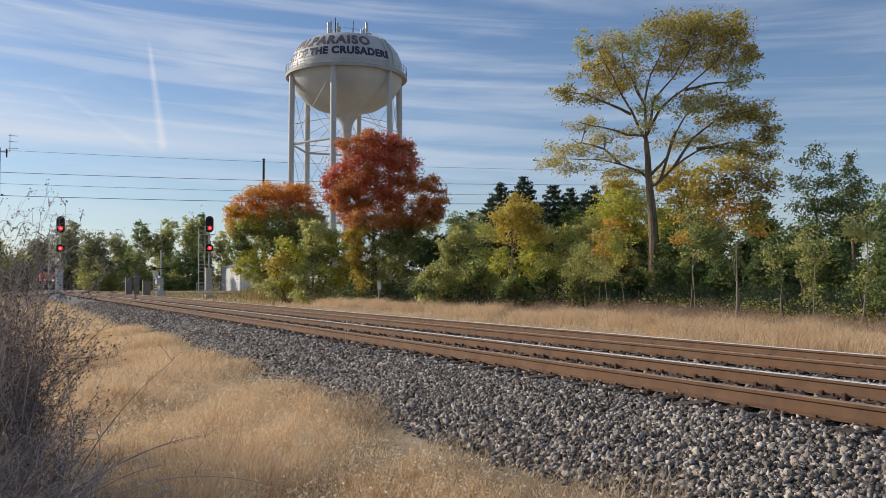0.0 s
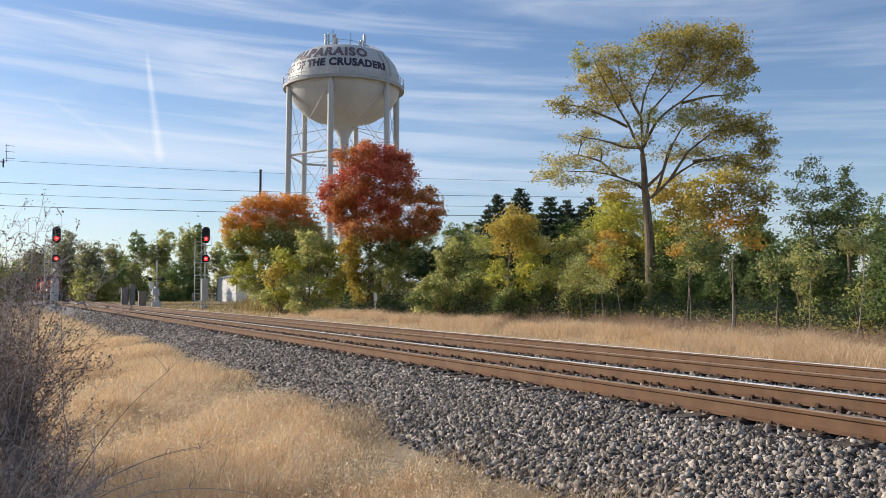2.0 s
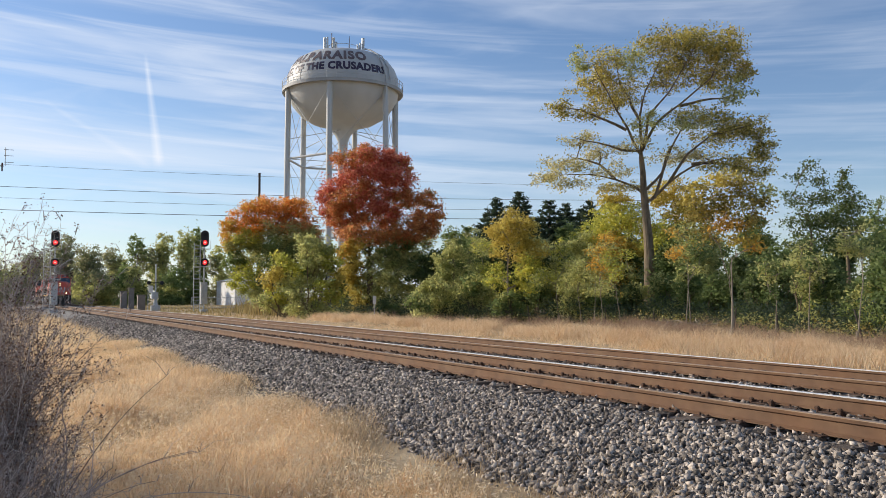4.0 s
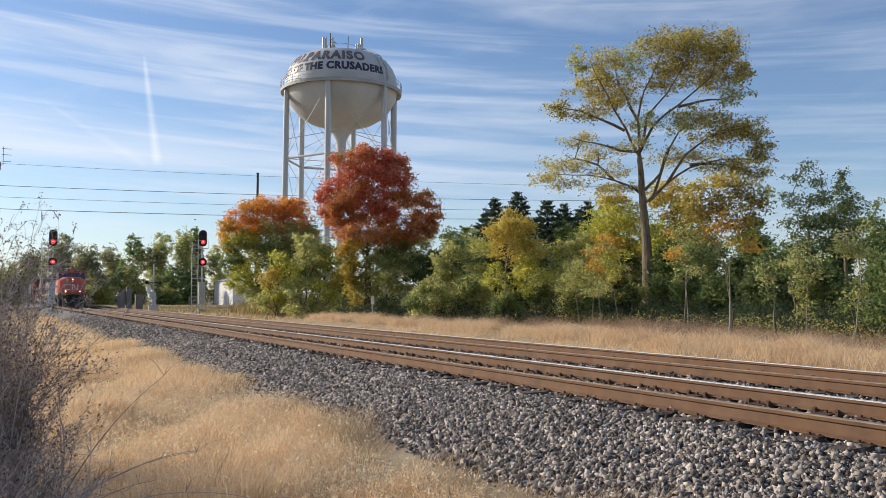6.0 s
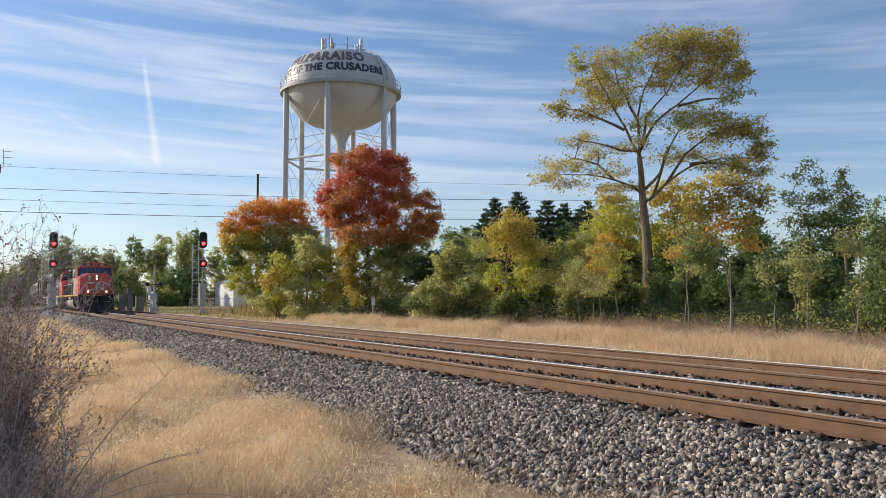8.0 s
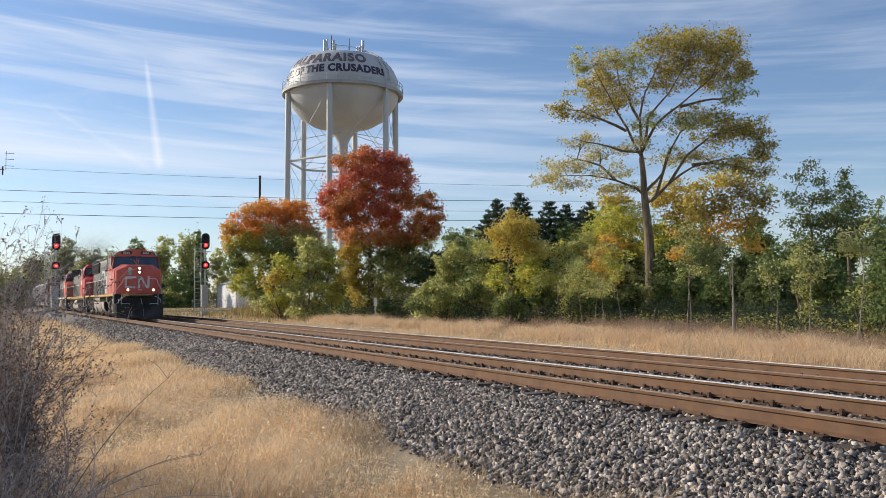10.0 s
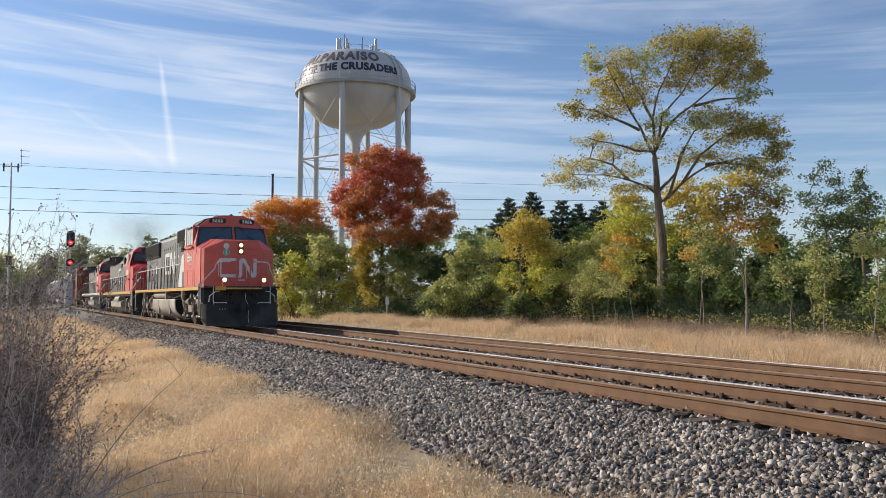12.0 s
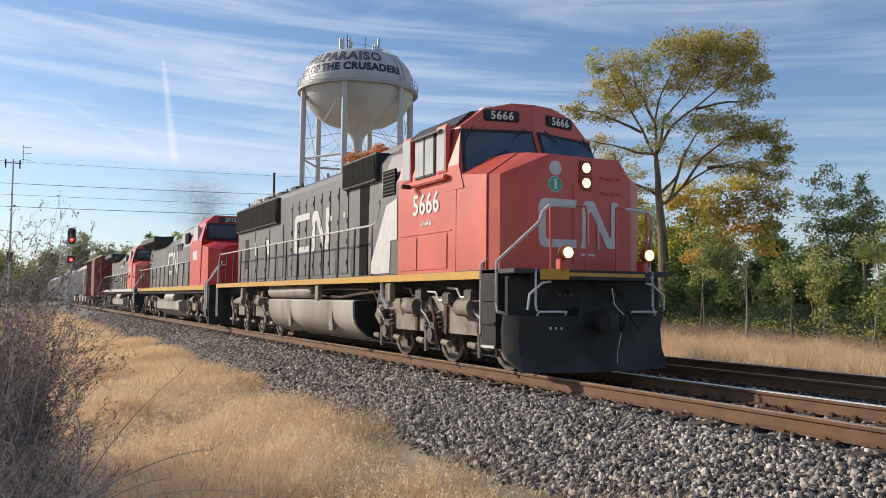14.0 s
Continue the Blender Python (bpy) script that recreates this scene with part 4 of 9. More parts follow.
    # hood
    hs = [(-0.98, D), (0.98, D), (0.98, 4.08), (0.88, 4.24), (0.60, 4.40), (-0.60, 4.40), (-0.88, 4.24), (-0.98, 4.08)]
    hood = Shape().prism(hs, "x", -19.3, -4.25)
    hood_ob = part("hood", hood, M_GREY, loco, "grimy weathered black hood")
    part("hood_end", Shape().prism([(-1.49, D), (1.49, D), (1.49, 3.40), (1.25, 4.05), (0.95, 4.36), (-0.95, 4.36), (-1.25, 4.05), (-1.49, 3.40)], "x", -5.15, -4.27), M_GREY, loco)
    part("hood_step", Shape().box(-5.70, -5.16, -1.48, 1.48, D, 3.02, 0.02), M_GREY, loco)
    for side in (-1, 1):
        part("cab_rear_panel", Shape().prism([(-5.64, 1.66), (-4.66, 1.66), (-4.61, 2.29), (-4.30, 2.30), (-4.32, 3.10), (-4.83, 3.0), (-5.60, 1.88)], "y", side * 1.49, side * 1.503), M_PALE, loco, "pale sloping panel behind the cab")
        part("cab_vent", Shape().box(-5.02, -4.40, side * 1.47, side * 1.505, 3.18, 3.70, 0.01), M_GRILLE, loco)
        for k in range(7):
            part("louvre", Shape().box(-5.00, -4.42, side * 1.50, side * 1.512, 3.22 + k * 0.07, 3.235 + k * 0.07), M_BLACK, loco)
        # dynamic brake box by the cab and radiator at the rear: black mesh in a steel rim, flush with the roof edge
        for x0, x1, z0, z1, bays in ((-8.50, -6.42, 3.73, 4.36, 3), (-19.2, -14.15, 3.38, 4.16, 7)):
            fl_ob = part("radiator", Shape().box(x0, x1, side * 0.60, side * 1.09, z0, z1, 0.02), M_BLACK, hood_ob)
            part("grille", Shape().box(x0 + 0.05, x1 - 0.05, side * 1.085, side * 1.105, z0 + 0.05, z1 - 0.05), M_GRILLE, fl_ob)
            for k in range(1, bays):
                x = x0 + (x1 - x0) * k / bays
                part("grille_bar", Shape().box(x - 0.015, x + 0.015, side * 1.10, side * 1.108, z0 + 0.04, z1 - 0.04), M_GRILLE, fl_ob)
        # engine-room doors with their edges, handles and vents
        x = -8.3
        while x > -13.4:
            part("hood_door", Shape().box(x - 0.60, x - 0.02, side * 0.98, side * 1.0, 1.75, 3.86, 0.004), M_GREY, hood_ob)
            for z in (1.95, 2.45, 2.95, 3.60):
                part("hinge", Shape().box(x - 0.10, x - 0.05, side * 1.0, side * 1.015, z, z + 0.12), M_BLACK, hood_ob)
            x -= 0.64
        for x0, x1 in ((-7.0, -6.4), (-6.35, -5.75), (-18.9, -16.9), (-16.8, -15.2), (-15.1, -13.7)):
            part("hood_panel", Shape().box(x0, x1, side * 0.98, side * 1.0, 1.75, 3.3, 0.004), M_GREY, hood_ob)
        # flat dark plates: the shade inside recess and opening is painted, not modelled
        part("hood_recess", Shape().box(-7.56, -7.03, side * 0.97, side * 0.995, 1.68, 3.70), M_GRILLE, hood_ob)
        part("hood_opening", Shape().box(-18.2, -17.7, side * 0.99, side * 1.005, 2.1, 3.1), M_DARK, hood_ob)
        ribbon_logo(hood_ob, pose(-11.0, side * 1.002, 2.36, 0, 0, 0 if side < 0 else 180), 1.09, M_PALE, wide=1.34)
        for k, w in enumerate((0.30, 0.34, 0.26, 0.30)):
            part("lettering_bar", Shape().box(-16.9 + k * 0.46, -16.9 + k * 0.46 + w, side * 1.0, side * 1.006, 2.5, 2.95), M_WHITE, hood_ob)
    part("exhaust_stack", Shape().box(-11.4, -10.6, -0.30, 0.30, 4.40, 4.54, 0.02), M_BLACK, hood_ob)
    for x in (-14.5, -16.0, -17.5):
        part("roof_fan", Shape().lathe([(0.55, 0), (0.55, 0.14), (0.48, 0.18), (0.0, 0.18)], (x, 0, 4.38), 18), M_BLACK, hood_ob)
    for k in range(7):
        part("roof_hatch", Shape().box(-13.3 + k * 0.78, -12.65 + k * 0.78, -0.45, 0.45, 4.40, 4.46, 0.01), M_GREY, hood_ob)
    for side in (-1, 1):
        for x in (-18.9, -17.3, -15.7, -14.3, -12.8, -10.6, -9.0, -7.2, -5.6):
            part("lifting_eye", Shape().tube([(x, side * 0.72, 4.33), (x, side * 0.74, 4.44), (x + 0.10, side * 0.74, 4.44), (x + 0.10, side * 0.72, 4.33)], 0.018, 5), M_GREY, hood_ob)
        for x in (-9.55, -8.60):
            part("caution_plate", Shape().box(x, x + 0.10, side * 1.0, side * 1.008, 3.10, 3.22), M_WHITE, hood_ob)
        part("access_door", Shape().box(-16.75, -15.55, side * 1.0, side * 1.022, 1.75, 3.05, 0.006), M_GREY, hood_ob)
        for x in (-16.7, -15.6):
            for z in (1.95, 2.75):
                part("hinge", Shape().box(x - 0.03, x + 0.03, side * 1.02, side * 1.035, z, z + 0.14), M_BLACK, hood_ob)
    part("brake_hatch", Shape().box(-8.2, -5.2, -0.75, 0.75, 4.30, 4.47, 0.03), M_GREY, hood_ob)
    side_rails(loco, -19.9, -5.6, 15, D, M_BLACK)
    for side in (-1, 1):
        part("rear_rail", Shape().tube([(-19.9, side * 1.47, 2.67), (-20.3, side * 1.45, 2.4), (-20.35, side * 1.45, 1.0)], 0.022, 5), M_PALE, loco)
        part("rear_steps", Shape().box(-20.4, -20.05, side * 1.1, side * 1.5, 0.45, 1.6), M_BLACK, loco)
        part("cab_handrail", Shape().tube([(-5.62, side * 1.47, 2.67), (-5.35, side * 1.47, 2.72), (-5.2, side * 1.47, 3.1)], 0.022, 5), M_PALE, loco)
    # tank and air reservoirs
    bow = [(1.30, 1.12), (1.44, 1.11), (1.465, 1.08), (1.467, 0.92), (1.45, 0.74), (1.42, 0.62), (1.36, 0.51), (1.16, 0.33), (0.95, 0.25)]
    tp = [(-y, z) for y, z in bow] + bow[::-1]
    part("fuel_tank", Shape().prism(tp, "x", -13.4, -6.70), M_TANK, loco, "dusty fuel tank with dark spill streaks", smooth=True)
    part("tank_end", Shape().prism([(y * 0.97, z * 0.97 + 0.02) for y, z in tp], "x", -6.71, -6.67), M_DARK, loco)
    for x, w in ((-11.6, 0.35), (-8.4, 0.42)):
        part("spill_streak", Shape().prism([(x, 1.09), (x + w, 1.09), (x + w * 0.9, 0.75), (x + w * 1.1, 0.42), (x + w * 0.6, 0.40), (x + w * 0.1, 0.7)], "y", -1.468, -1.40), M_TRUCK, loco)
    for side in (-1, 1):
        part("air_reservoir", Shape().tube([(-14.0, side * 1.18, 1.32), (-13.9, side * 1.18, 1.32), (-10.2, side * 1.18, 1.32), (-10.1, side * 1.18, 1.32)], [0.12, 0.18, 0.18, 0.12], 16), M_TANK, loco, smooth=True)
        part("pipe_run", Shape().tube([(-10.0, side * 1.25, 1.22), (-8.0, side * 1.22, 1.18), (-7.0, side * 1.25, 1.25), (-4.6, side * 1.30, 1.34)], 0.03, 6).tube([(-9.6, side * 1.3, 1.38), (-6.2, side * 1.3, 1.36)], 0.025, 6), M_IRON, loco)
        part("drop_pipe", Shape().tube([(-5.2, side * 1.42, 1.5), (-5.15, side * 1.42, 1.2), (-5.0, side * 1.35, 1.0)], 0.045, 6), M_PALE, loco)
    for side in (-1, 1):
        for x, z in ((-2.2, 1.36), (-3.0, 1.30), (-4.1, 1.38), (-5.9, 1.32), (-15.2, 1.36), (-17.0, 1.30)):
            part("valve_pipe", Shape().tube([(x - 0.5, side * 1.22, z), (x, side * 1.30, z - 0.02), (x + 0.12, side * 1.30, z - 0.16), (x + 0.5, side * 1.22, z - 0.18)], 0.022, 5), M_PALE if x > -4 else M_IRON, loco)
            part("valve_box", Shape().box(x + 0.2, x + 0.5, side * 1.12, side * 1.30, z - 0.25, z - 0.02, 0.03), M_JOURNAL, loco)
    wheels = wheels_of(loco, (-1.35, -3.35, -5.45), (-14.55, -16.65, -18.65))
    part("rear_coupler", Shape().box(-21.15, -20.3, -0.14, 0.14, 0.72, 1.0, 0.03), M_IRON, loco)
    return loco, wheels


def build_second(label, red, number, rounded):
    """A trailing engine, seen from the front quarter: red cab and nose, grey hood, radiator wings at the rear."""
    loco = thing("locomotive", label, "locomotive")
    D = 1.58
    part("underframe", Shape().box(-20.6, -0.5, -1.42, 1.42, 1.28, 1.58, 0.02), M_DARK, loco)
    for side in (-1, 1):
        part("side_stripe", Shape().box(-20.4, -1.0, side * 1.42, side * 1.515, 1.42, 1.60), M_YELLOW if not rounded else M_PALE, loco)
    part("plow", Shape().loft([[(x, y, 0.12), (x - 0.12, y, 0.6), (x - 0.1, y, 0.95), (x - 0.2, y, 0.95), (x - 0.22, y, 0.6), (x - 0.1, y, 0.12)] for y, x in ((-1.45, -0.2), (-0.5, 0.08), (0.5, 0.08), (1.45, -0.2))]), M_PLOW, loco)
    part("pilot_plate", Shape().box(-0.5, -0.25, -1.45, 1.45, 0.5, 1.6, 0.02), M_PLOW, loco)
    top = 3.30
    def section(x, half, chamfer, zt, drop):
        return [(x, -half, D), (x, half, D), (x, half, zt - drop), (x, half - chamfer, zt), (x, -half + chamfer, zt), (x, -half, zt - drop)]
    part("nose", Shape().loft([section(-0.35, 1.0, 0.3, top - 0.14, 0.2), section(-0.75, 1.42, 0.34, top - 0.05, 0.2), section(-2.0, 1.46, 0.4, top + 0.12, 0.2)]), red, loco, "clean red paint" if not rounded else "")
    cs = [(-1.48, D), (1.48, D), (1.48, 3.40), (1.28, 4.12), (0.95, 4.42), (-0.95, 4.42), (-1.28, 4.12), (-1.48, 3.40)]
    xf = [-2.0, -2.0, -1.75, -1.95, -2.0, -2.0, -1.95, -1.75]
    cab_ob = part("cab", Shape().loft([[(x, y, z) for x, (y, z) in zip(xf, cs)], [(-4.1, y, z) for y, z in cs]]), red, loco)
    for side in (-1, 1):
        part("windshield_gasket", Shape().box(-1.90, -1.735, side * 0.06, side * 1.30, 3.44, 4.08, 0.03), M_RUBBER, cab_ob)
        part("windshield", Shape().box(-1.90, -1.725, side * 0.11, side * 1.24, 3.50, 4.02, 0.02), M_WINDOW, cab_ob, "dark reflecting windshield")
        part("cab_number_bar", Shape().box(-3.5, -2.6, side * 1.48, side * 1.488, 2.65, 3.0), M_PALE, cab_ob)
        part("hood_vent", Shape().box(-5.6, -4.7, side * 1.38, side * 1.445, 3.42, 3.88, 0.02), M_GRILLE, loco)
        part("cab_seam", Shape().box(-4.05, -2.05, side * 1.48, side * 1.49, 2.30, 2.33), red, cab_ob)
        part("side_window", Shape().box(-3.3, -2.5, side * 1.40, side * 1.50, 3.40, 4.02, 0.02), M_SIDEGLASS, cab_ob)
        part("nose_rail", Shape().tube([(-0.9, side * 1.48, 0.7), (-0.9, side * 1.48, 1.7), (-0.4, side * 1.1, 2.35), (-0.3, side * 0.8, 2.4)], 0.028, 5), M_PALE, loco)
        part("nose_rail", Shape().tube([(-0.5, side * 1.48, 0.7), (-0.5, side * 1.48, 1.7), (-0.15, side * 1.0, 2.5)], 0.028, 5), M_PALE, loco)
        part("step_well", Shape().box(-1.0, -0.55, side * 1.2, side * 1.49, 0.4, 1.6), M_BLACK, loco)
    board = part("number_board", Shape().box(-1.98, -1.90, -0.78, 0.12, 4.14, 4.36, 0.02), M_BLACK, cab_ob)
    if number:
        part("number", lettering(number, 0.22, M_WHITE, "number", bold=0.004), M_WHITE, board, at=pose(-1.892, -0.33, 4.18, 0, 0, 90))
    hood_ob = part("hood", Shape().prism([(-0.95, D), (0.95, D), (0.95, 3.72), (0.6, 4.05), (-0.6, 4.05), (-0.95, 3.72)], "x", -19.4, -4.1), M_GREY, loco, "grimy grey-black hood")
    part("equipment_box", Shape().prism([(-1.44, D), (1.44, D), (1.44, 3.3), (1.2, 4.1), (0.9, 4.3), (-0.9, 4.3), (-1.2, 4.1), (-1.44, 3.3)], "x", -7.2, -4.15), M_GREY, loco)
    for side in (-1, 1):
        part("radiator_wing", Shape().prism([(side * 0.6, 3.85), (side * 1.52, 4.05), (side * 1.52, 4.28), (side * 0.5, 4.34)], "x", -19.2, -14.2), M_BLACK, hood_ob)
        for k in range(9):
            x = -13.6 + k * 0.72
            part("hood_door", Shape().box(x, x + 0.66, side * 0.95, side * 0.972, 1.7, 3.6, 0.004), M_GREY, hood_ob)
        part("grille", Shape().box(-6.9, -6.2, side * 1.42, side * 1.46, 3.2, 3.5), M_DARK, loco)
        for x in (-7.6, -8.5, -9.4):
            part("intake_door", Shape().box(x - 0.8, x, side * 0.95, side * 0.985, 3.0, 3.65, 0.01), M_GRILLE, hood_ob)
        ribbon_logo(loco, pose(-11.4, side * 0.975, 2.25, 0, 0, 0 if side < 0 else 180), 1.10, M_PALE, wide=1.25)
        part("air_reservoir", Shape().tube([(-8.2, side * 1.2, 1.08), (-10.8, side * 1.2, 1.08)], 0.26, 14), M_TANK, loco, smooth=True)
    part("exhaust_stack", Shape().box(-10.6, -9.8, -0.3, 0.3, 4.05, 4.2), M_BLACK, hood_ob)
    part("horn", Shape().tube([(-4.9, -0.2, 4.42), (-4.5, -0.2, 4.44)], [0.03, 0.09], 10).box(-4.9, -4.8, -0.25, -0.15, 4.28, 4.42), M_IRON, loco)
    part("antenna_dome", Shape().lathe([(0.18, 0), (0.17, 0.06), (0.07, 0.12), (0.0, 0.13)], (-3.2, -0.5, 4.41), 14), M_PALE, cab_ob, smooth=True)
    part("roof_hatch", Shape().box(-9.4, -7.5, -0.5, 0.5, 4.05, 4.16, 0.02), M_GREY, hood_ob)
    part("fuel_tank", Shape().prism([(-1.2, 1.0), (-1.42, 0.9), (-1.40, 0.55), (-1.0, 0.26), (1.0, 0.26), (1.40, 0.55), (1.42, 0.9), (1.2, 1.0)], "x", -13.4, -7.0), M_TANK, loco)
    side_rails(loco, -19.9, -4.4, 13, D, M_BLACK)
    wheels = wheels_of(loco, (-1.5, -3.5, -5.5), (-14.8, -16.8, -18.8))
    part("rear_coupler", Shape().box(-21.35, -20.4, -0.14, 0.14, 0.72, 1.0, 0.03), M_IRON, loco)
    return loco, wheels


def car_truck(car, x):
    for dx in (-0.85, 0.85):
        s = Shape().tube([(x + dx, -0.9, 0.46), (x + dx, 0.9, 0.46)], 0.08, 8)
        for side in (-1, 1):
            s.tube([(x + dx, side * 0.70, 0.46), (x + dx, side * 0.80, 0.46)], 0.46, 18)
        part("wheelset", s, M_WHEEL, car)
    for side in (-1, 1):
        part("truck_frame", Shape().prism([(x - 1.15, 0.40), (x - 0.6, 0.36), (x - 0.35, 0.25), (x + 0.35, 0.25), (x + 0.6, 0.36), (x + 1.15, 0.40), (x + 1.15, 0.60), (x + 0.35, 0.85), (x - 0.35, 0.85), (x - 1.15, 0.60)], "y", side * 0.90, side * 1.04), M_IRON, car)


M_BOXCAR = material("oxide_red_boxcar", [(0.16, 0.035, 0.025), (0.22, 0.055, 0.04)], 1.2, rough=0.7, stain=(0.10, 0.05, 0.04, 0.6), stain_scale=0.6, stretch=(1, 1, 0.3))
M_ROOF = material("galvanised_roof", [(0.38, 0.38, 0.37), (0.50, 0.50, 0.48)], 1.0, rough=0.6)
M_HOPPER = material("pale_hopper_paint", [(0.50, 0.48, 0.45), (0.62, 0.60, 0.57)], 0.8, rough=0.65, stain=(0.30, 0.26, 0.22, 0.6), stain_scale=0.5, stretch=(1, 1, 0.3))


def build_boxcar():
    car = thing("boxcar", "dark oxide red boxcar with ribbed sides and a pale roof", "railway car")
    L = 16.5
    part("body", Shape().box(-L, -0.4, -1.45, 1.45, 1.05, 4.55, 0.03), M_BOXCAR, car)
    part("roof", Shape().prism([(-1.5, 4.5), (1.5, 4.5), (1.5, 4.58), (0, 4.78), (-1.5, 4.58)], "x", -L - 0.05, -0.35), M_ROOF, car)
    for side in (-1, 1):
        for k in range(15):
            x = -0.9 - k * 1.08
            if abs(x + L / 2) > 1.6:
                part("side_post", Shape().box(x - 0.05, x + 0.05, side * 1.45, side * 1.53, 1.1, 4.5), M_BOXCAR, car)
        part("sliding_door", Shape().box(-L / 2 - 1.5, -L / 2 + 1.5, side * 1.45, side * 1.55, 1.2, 4.3, 0.02), M_BOXCAR, car)
        part("ladder", Shape().box(-0.55, -0.50, side * 1.46, side * 1.52, 1.0, 4.5).box(-0.95, -0.90, side * 1.46, side * 1.52, 1.0, 4.5), M_BOXCAR, car)
    part("end_ribs", Shape().box(-0.4, -0.32, -1.3, 1.3, 1.5, 1.62).box(-0.4, -0.32, -1.3, 1.3, 2.3, 2.42).box(-0.4, -0.32, -1.3, 1.3, 3.1, 3.22).box(-0.4, -0.32, -1.3, 1.3, 3.9, 4.02), M_BOXCAR, car)
    part("underframe", Shape().box(-L + 0.3, -0.6, -0.4, 0.4, 0.75, 1.05).box(-L - 0.6, 0.3, -0.14, 0.14, 0.74, 0.98), M_DARK, car)
    for x in (-2.4, -L + 2.0):
        car_truck(car, x)
    return car


def build_hopper():
    car = thing("hopper_car", "pale grey covered hopper car streaked with grime", "railway car", group="hopper cars of the train")
    L = 16.5
    side_prof = [(-1.5, 1.35), (-1.58, 2.6), (-1.5, 3.9), (-0.9, 4.45), (0.9, 4.45), (1.5, 3.9), (1.58, 2.6), (1.5, 1.35)]
    part("body", Shape().prism(side_prof, "x", -L + 1.2, -1.6), M_HOPPER, car)
    for k in range(3):
        x = -4.2 - k * 4.0
        part("discharge_bay", Shape().prism([(x - 1.7, 1.4), (x + 1.7, 1.4), (x + 0.4, 0.45), (x - 0.4, 0.45)], "y", -1.2, 1.2), M_HOPPER, car)
    part("roof_walk", Shape().box(-L + 1.0, -1.4, -0.35, 0.35, 4.5, 4.56).box(-L + 2, -2.2, -0.25, 0.25, 4.42, 4.60), M_ROOF, car)
    for x in (-1.0, -L + 0.6):
        part("end_frame", Shape().box(x - 0.06, x + 0.06, -1.4, -1.32, 1.0, 4.2).box(x - 0.06, x + 0.06, 1.32, 1.4, 1.0, 4.2).box(x - 0.05, x + 0.05, -1.4, 1.4, 3.2, 3.3), M_HOPPER, car)
    part("end_sill", Shape().box(-L - 0.5, 0.3, -0.35, 0.35, 0.75, 1.1).box(-1.8, -0.4, -1.5, 1.5, 1.05, 1.25).box(-L + 0.2, -L + 1.5, -1.5, 1.5, 1.05, 1.25), M_DARK, car)
    for k in range(11):
        x = -2.2 - k * 1.25
        for side in (-1, 1):
            part("side_rib", Shape().prism([(side * 1.5, 1.35), (side * 1.58, 2.6), (side * 1.5, 3.9), (side * 1.56, 3.9), (side * 1.65, 2.6), (side * 1.57, 1.35)], "x", x - 0.04, x + 0.04), M_HOPPER, car)
    for x in (-2.2, -L + 1.8):
        car_truck(car, x)
    return car


lead, lead_wheels = build_lead()
second, second_wheels = build_second("bright red and grey-black trailing locomotive with a sloped nose", M_RED2, "2712", False)
third, third_wheels = build_second("faded red trailing locomotive with a dusty tank", M_RED, "", True)
boxcar = build_boxcar()
hopper = build_hopper()
# the rest of the train: how far behind the plow each stands
def soot_cloud():
    """Thin diesel exhaust over the second engine's roof: fine specks in drifting puffs."""
    t = thing("exhaust_smoke", "thin grey diesel exhaust drifting above the second locomotive", "smoke")
    rng = np.random.default_rng(77)
    for x, y, z, r, k in ((-9.6, 0.0, 4.7, 0.35, 1500), (-10.4, 0.1, 5.3, 0.6, 3000), (-11.4, 0.3, 6.0, 0.85, 3800), (-13.0, 0.5, 6.5, 1.1, 3800), (-15.5, 0.8, 6.8, 1.3, 3400), (-19.0, 1.1, 7.0, 1.5, 3000), (-23.5, 1.4, 7.1, 1.7, 2600), (-29.0, 1.7, 7.2, 1.9, 2200)):
        pts = rng.normal(size=(k * (11 if x > -14 else 4), 3)) * np.array((r * 1.3, r, r * 0.62))
        w = np.sin(pts[:, 0] * 2.1 / r + x) + np.sin(pts[:, 2] * 2.7 / r + z) + np.sin(pts[:, 1] * 2.3 / r)
        pts = pts[w > -1.0]
        a = rng.normal(size=(len(pts), 3)) * 0.0046
        b = rng.normal(size=(len(pts), 3)) * 0.0046
        v = np.stack([pts - a, pts + a, pts + b], 1).reshape(-1, 3)
        f = np.arange(len(v)).reshape(-1, 3)
        tagged(part("puff", big_mesh("puff", v, f, M_SMOKE), M_SMOKE, t, at=pose(x, y, z)), kind="stuff")
    return t


TRAIN = [(soot_cloud(), 21.55), (lead, 0.0), (second, 21.55), (third, 43.2), (boxcar, 65.2), (hopper, 82.4)]
for k in range(7):
    TRAIN.append((copy_thing(hopper, Matrix()), 82.4 + 17.4 * (k + 1)))

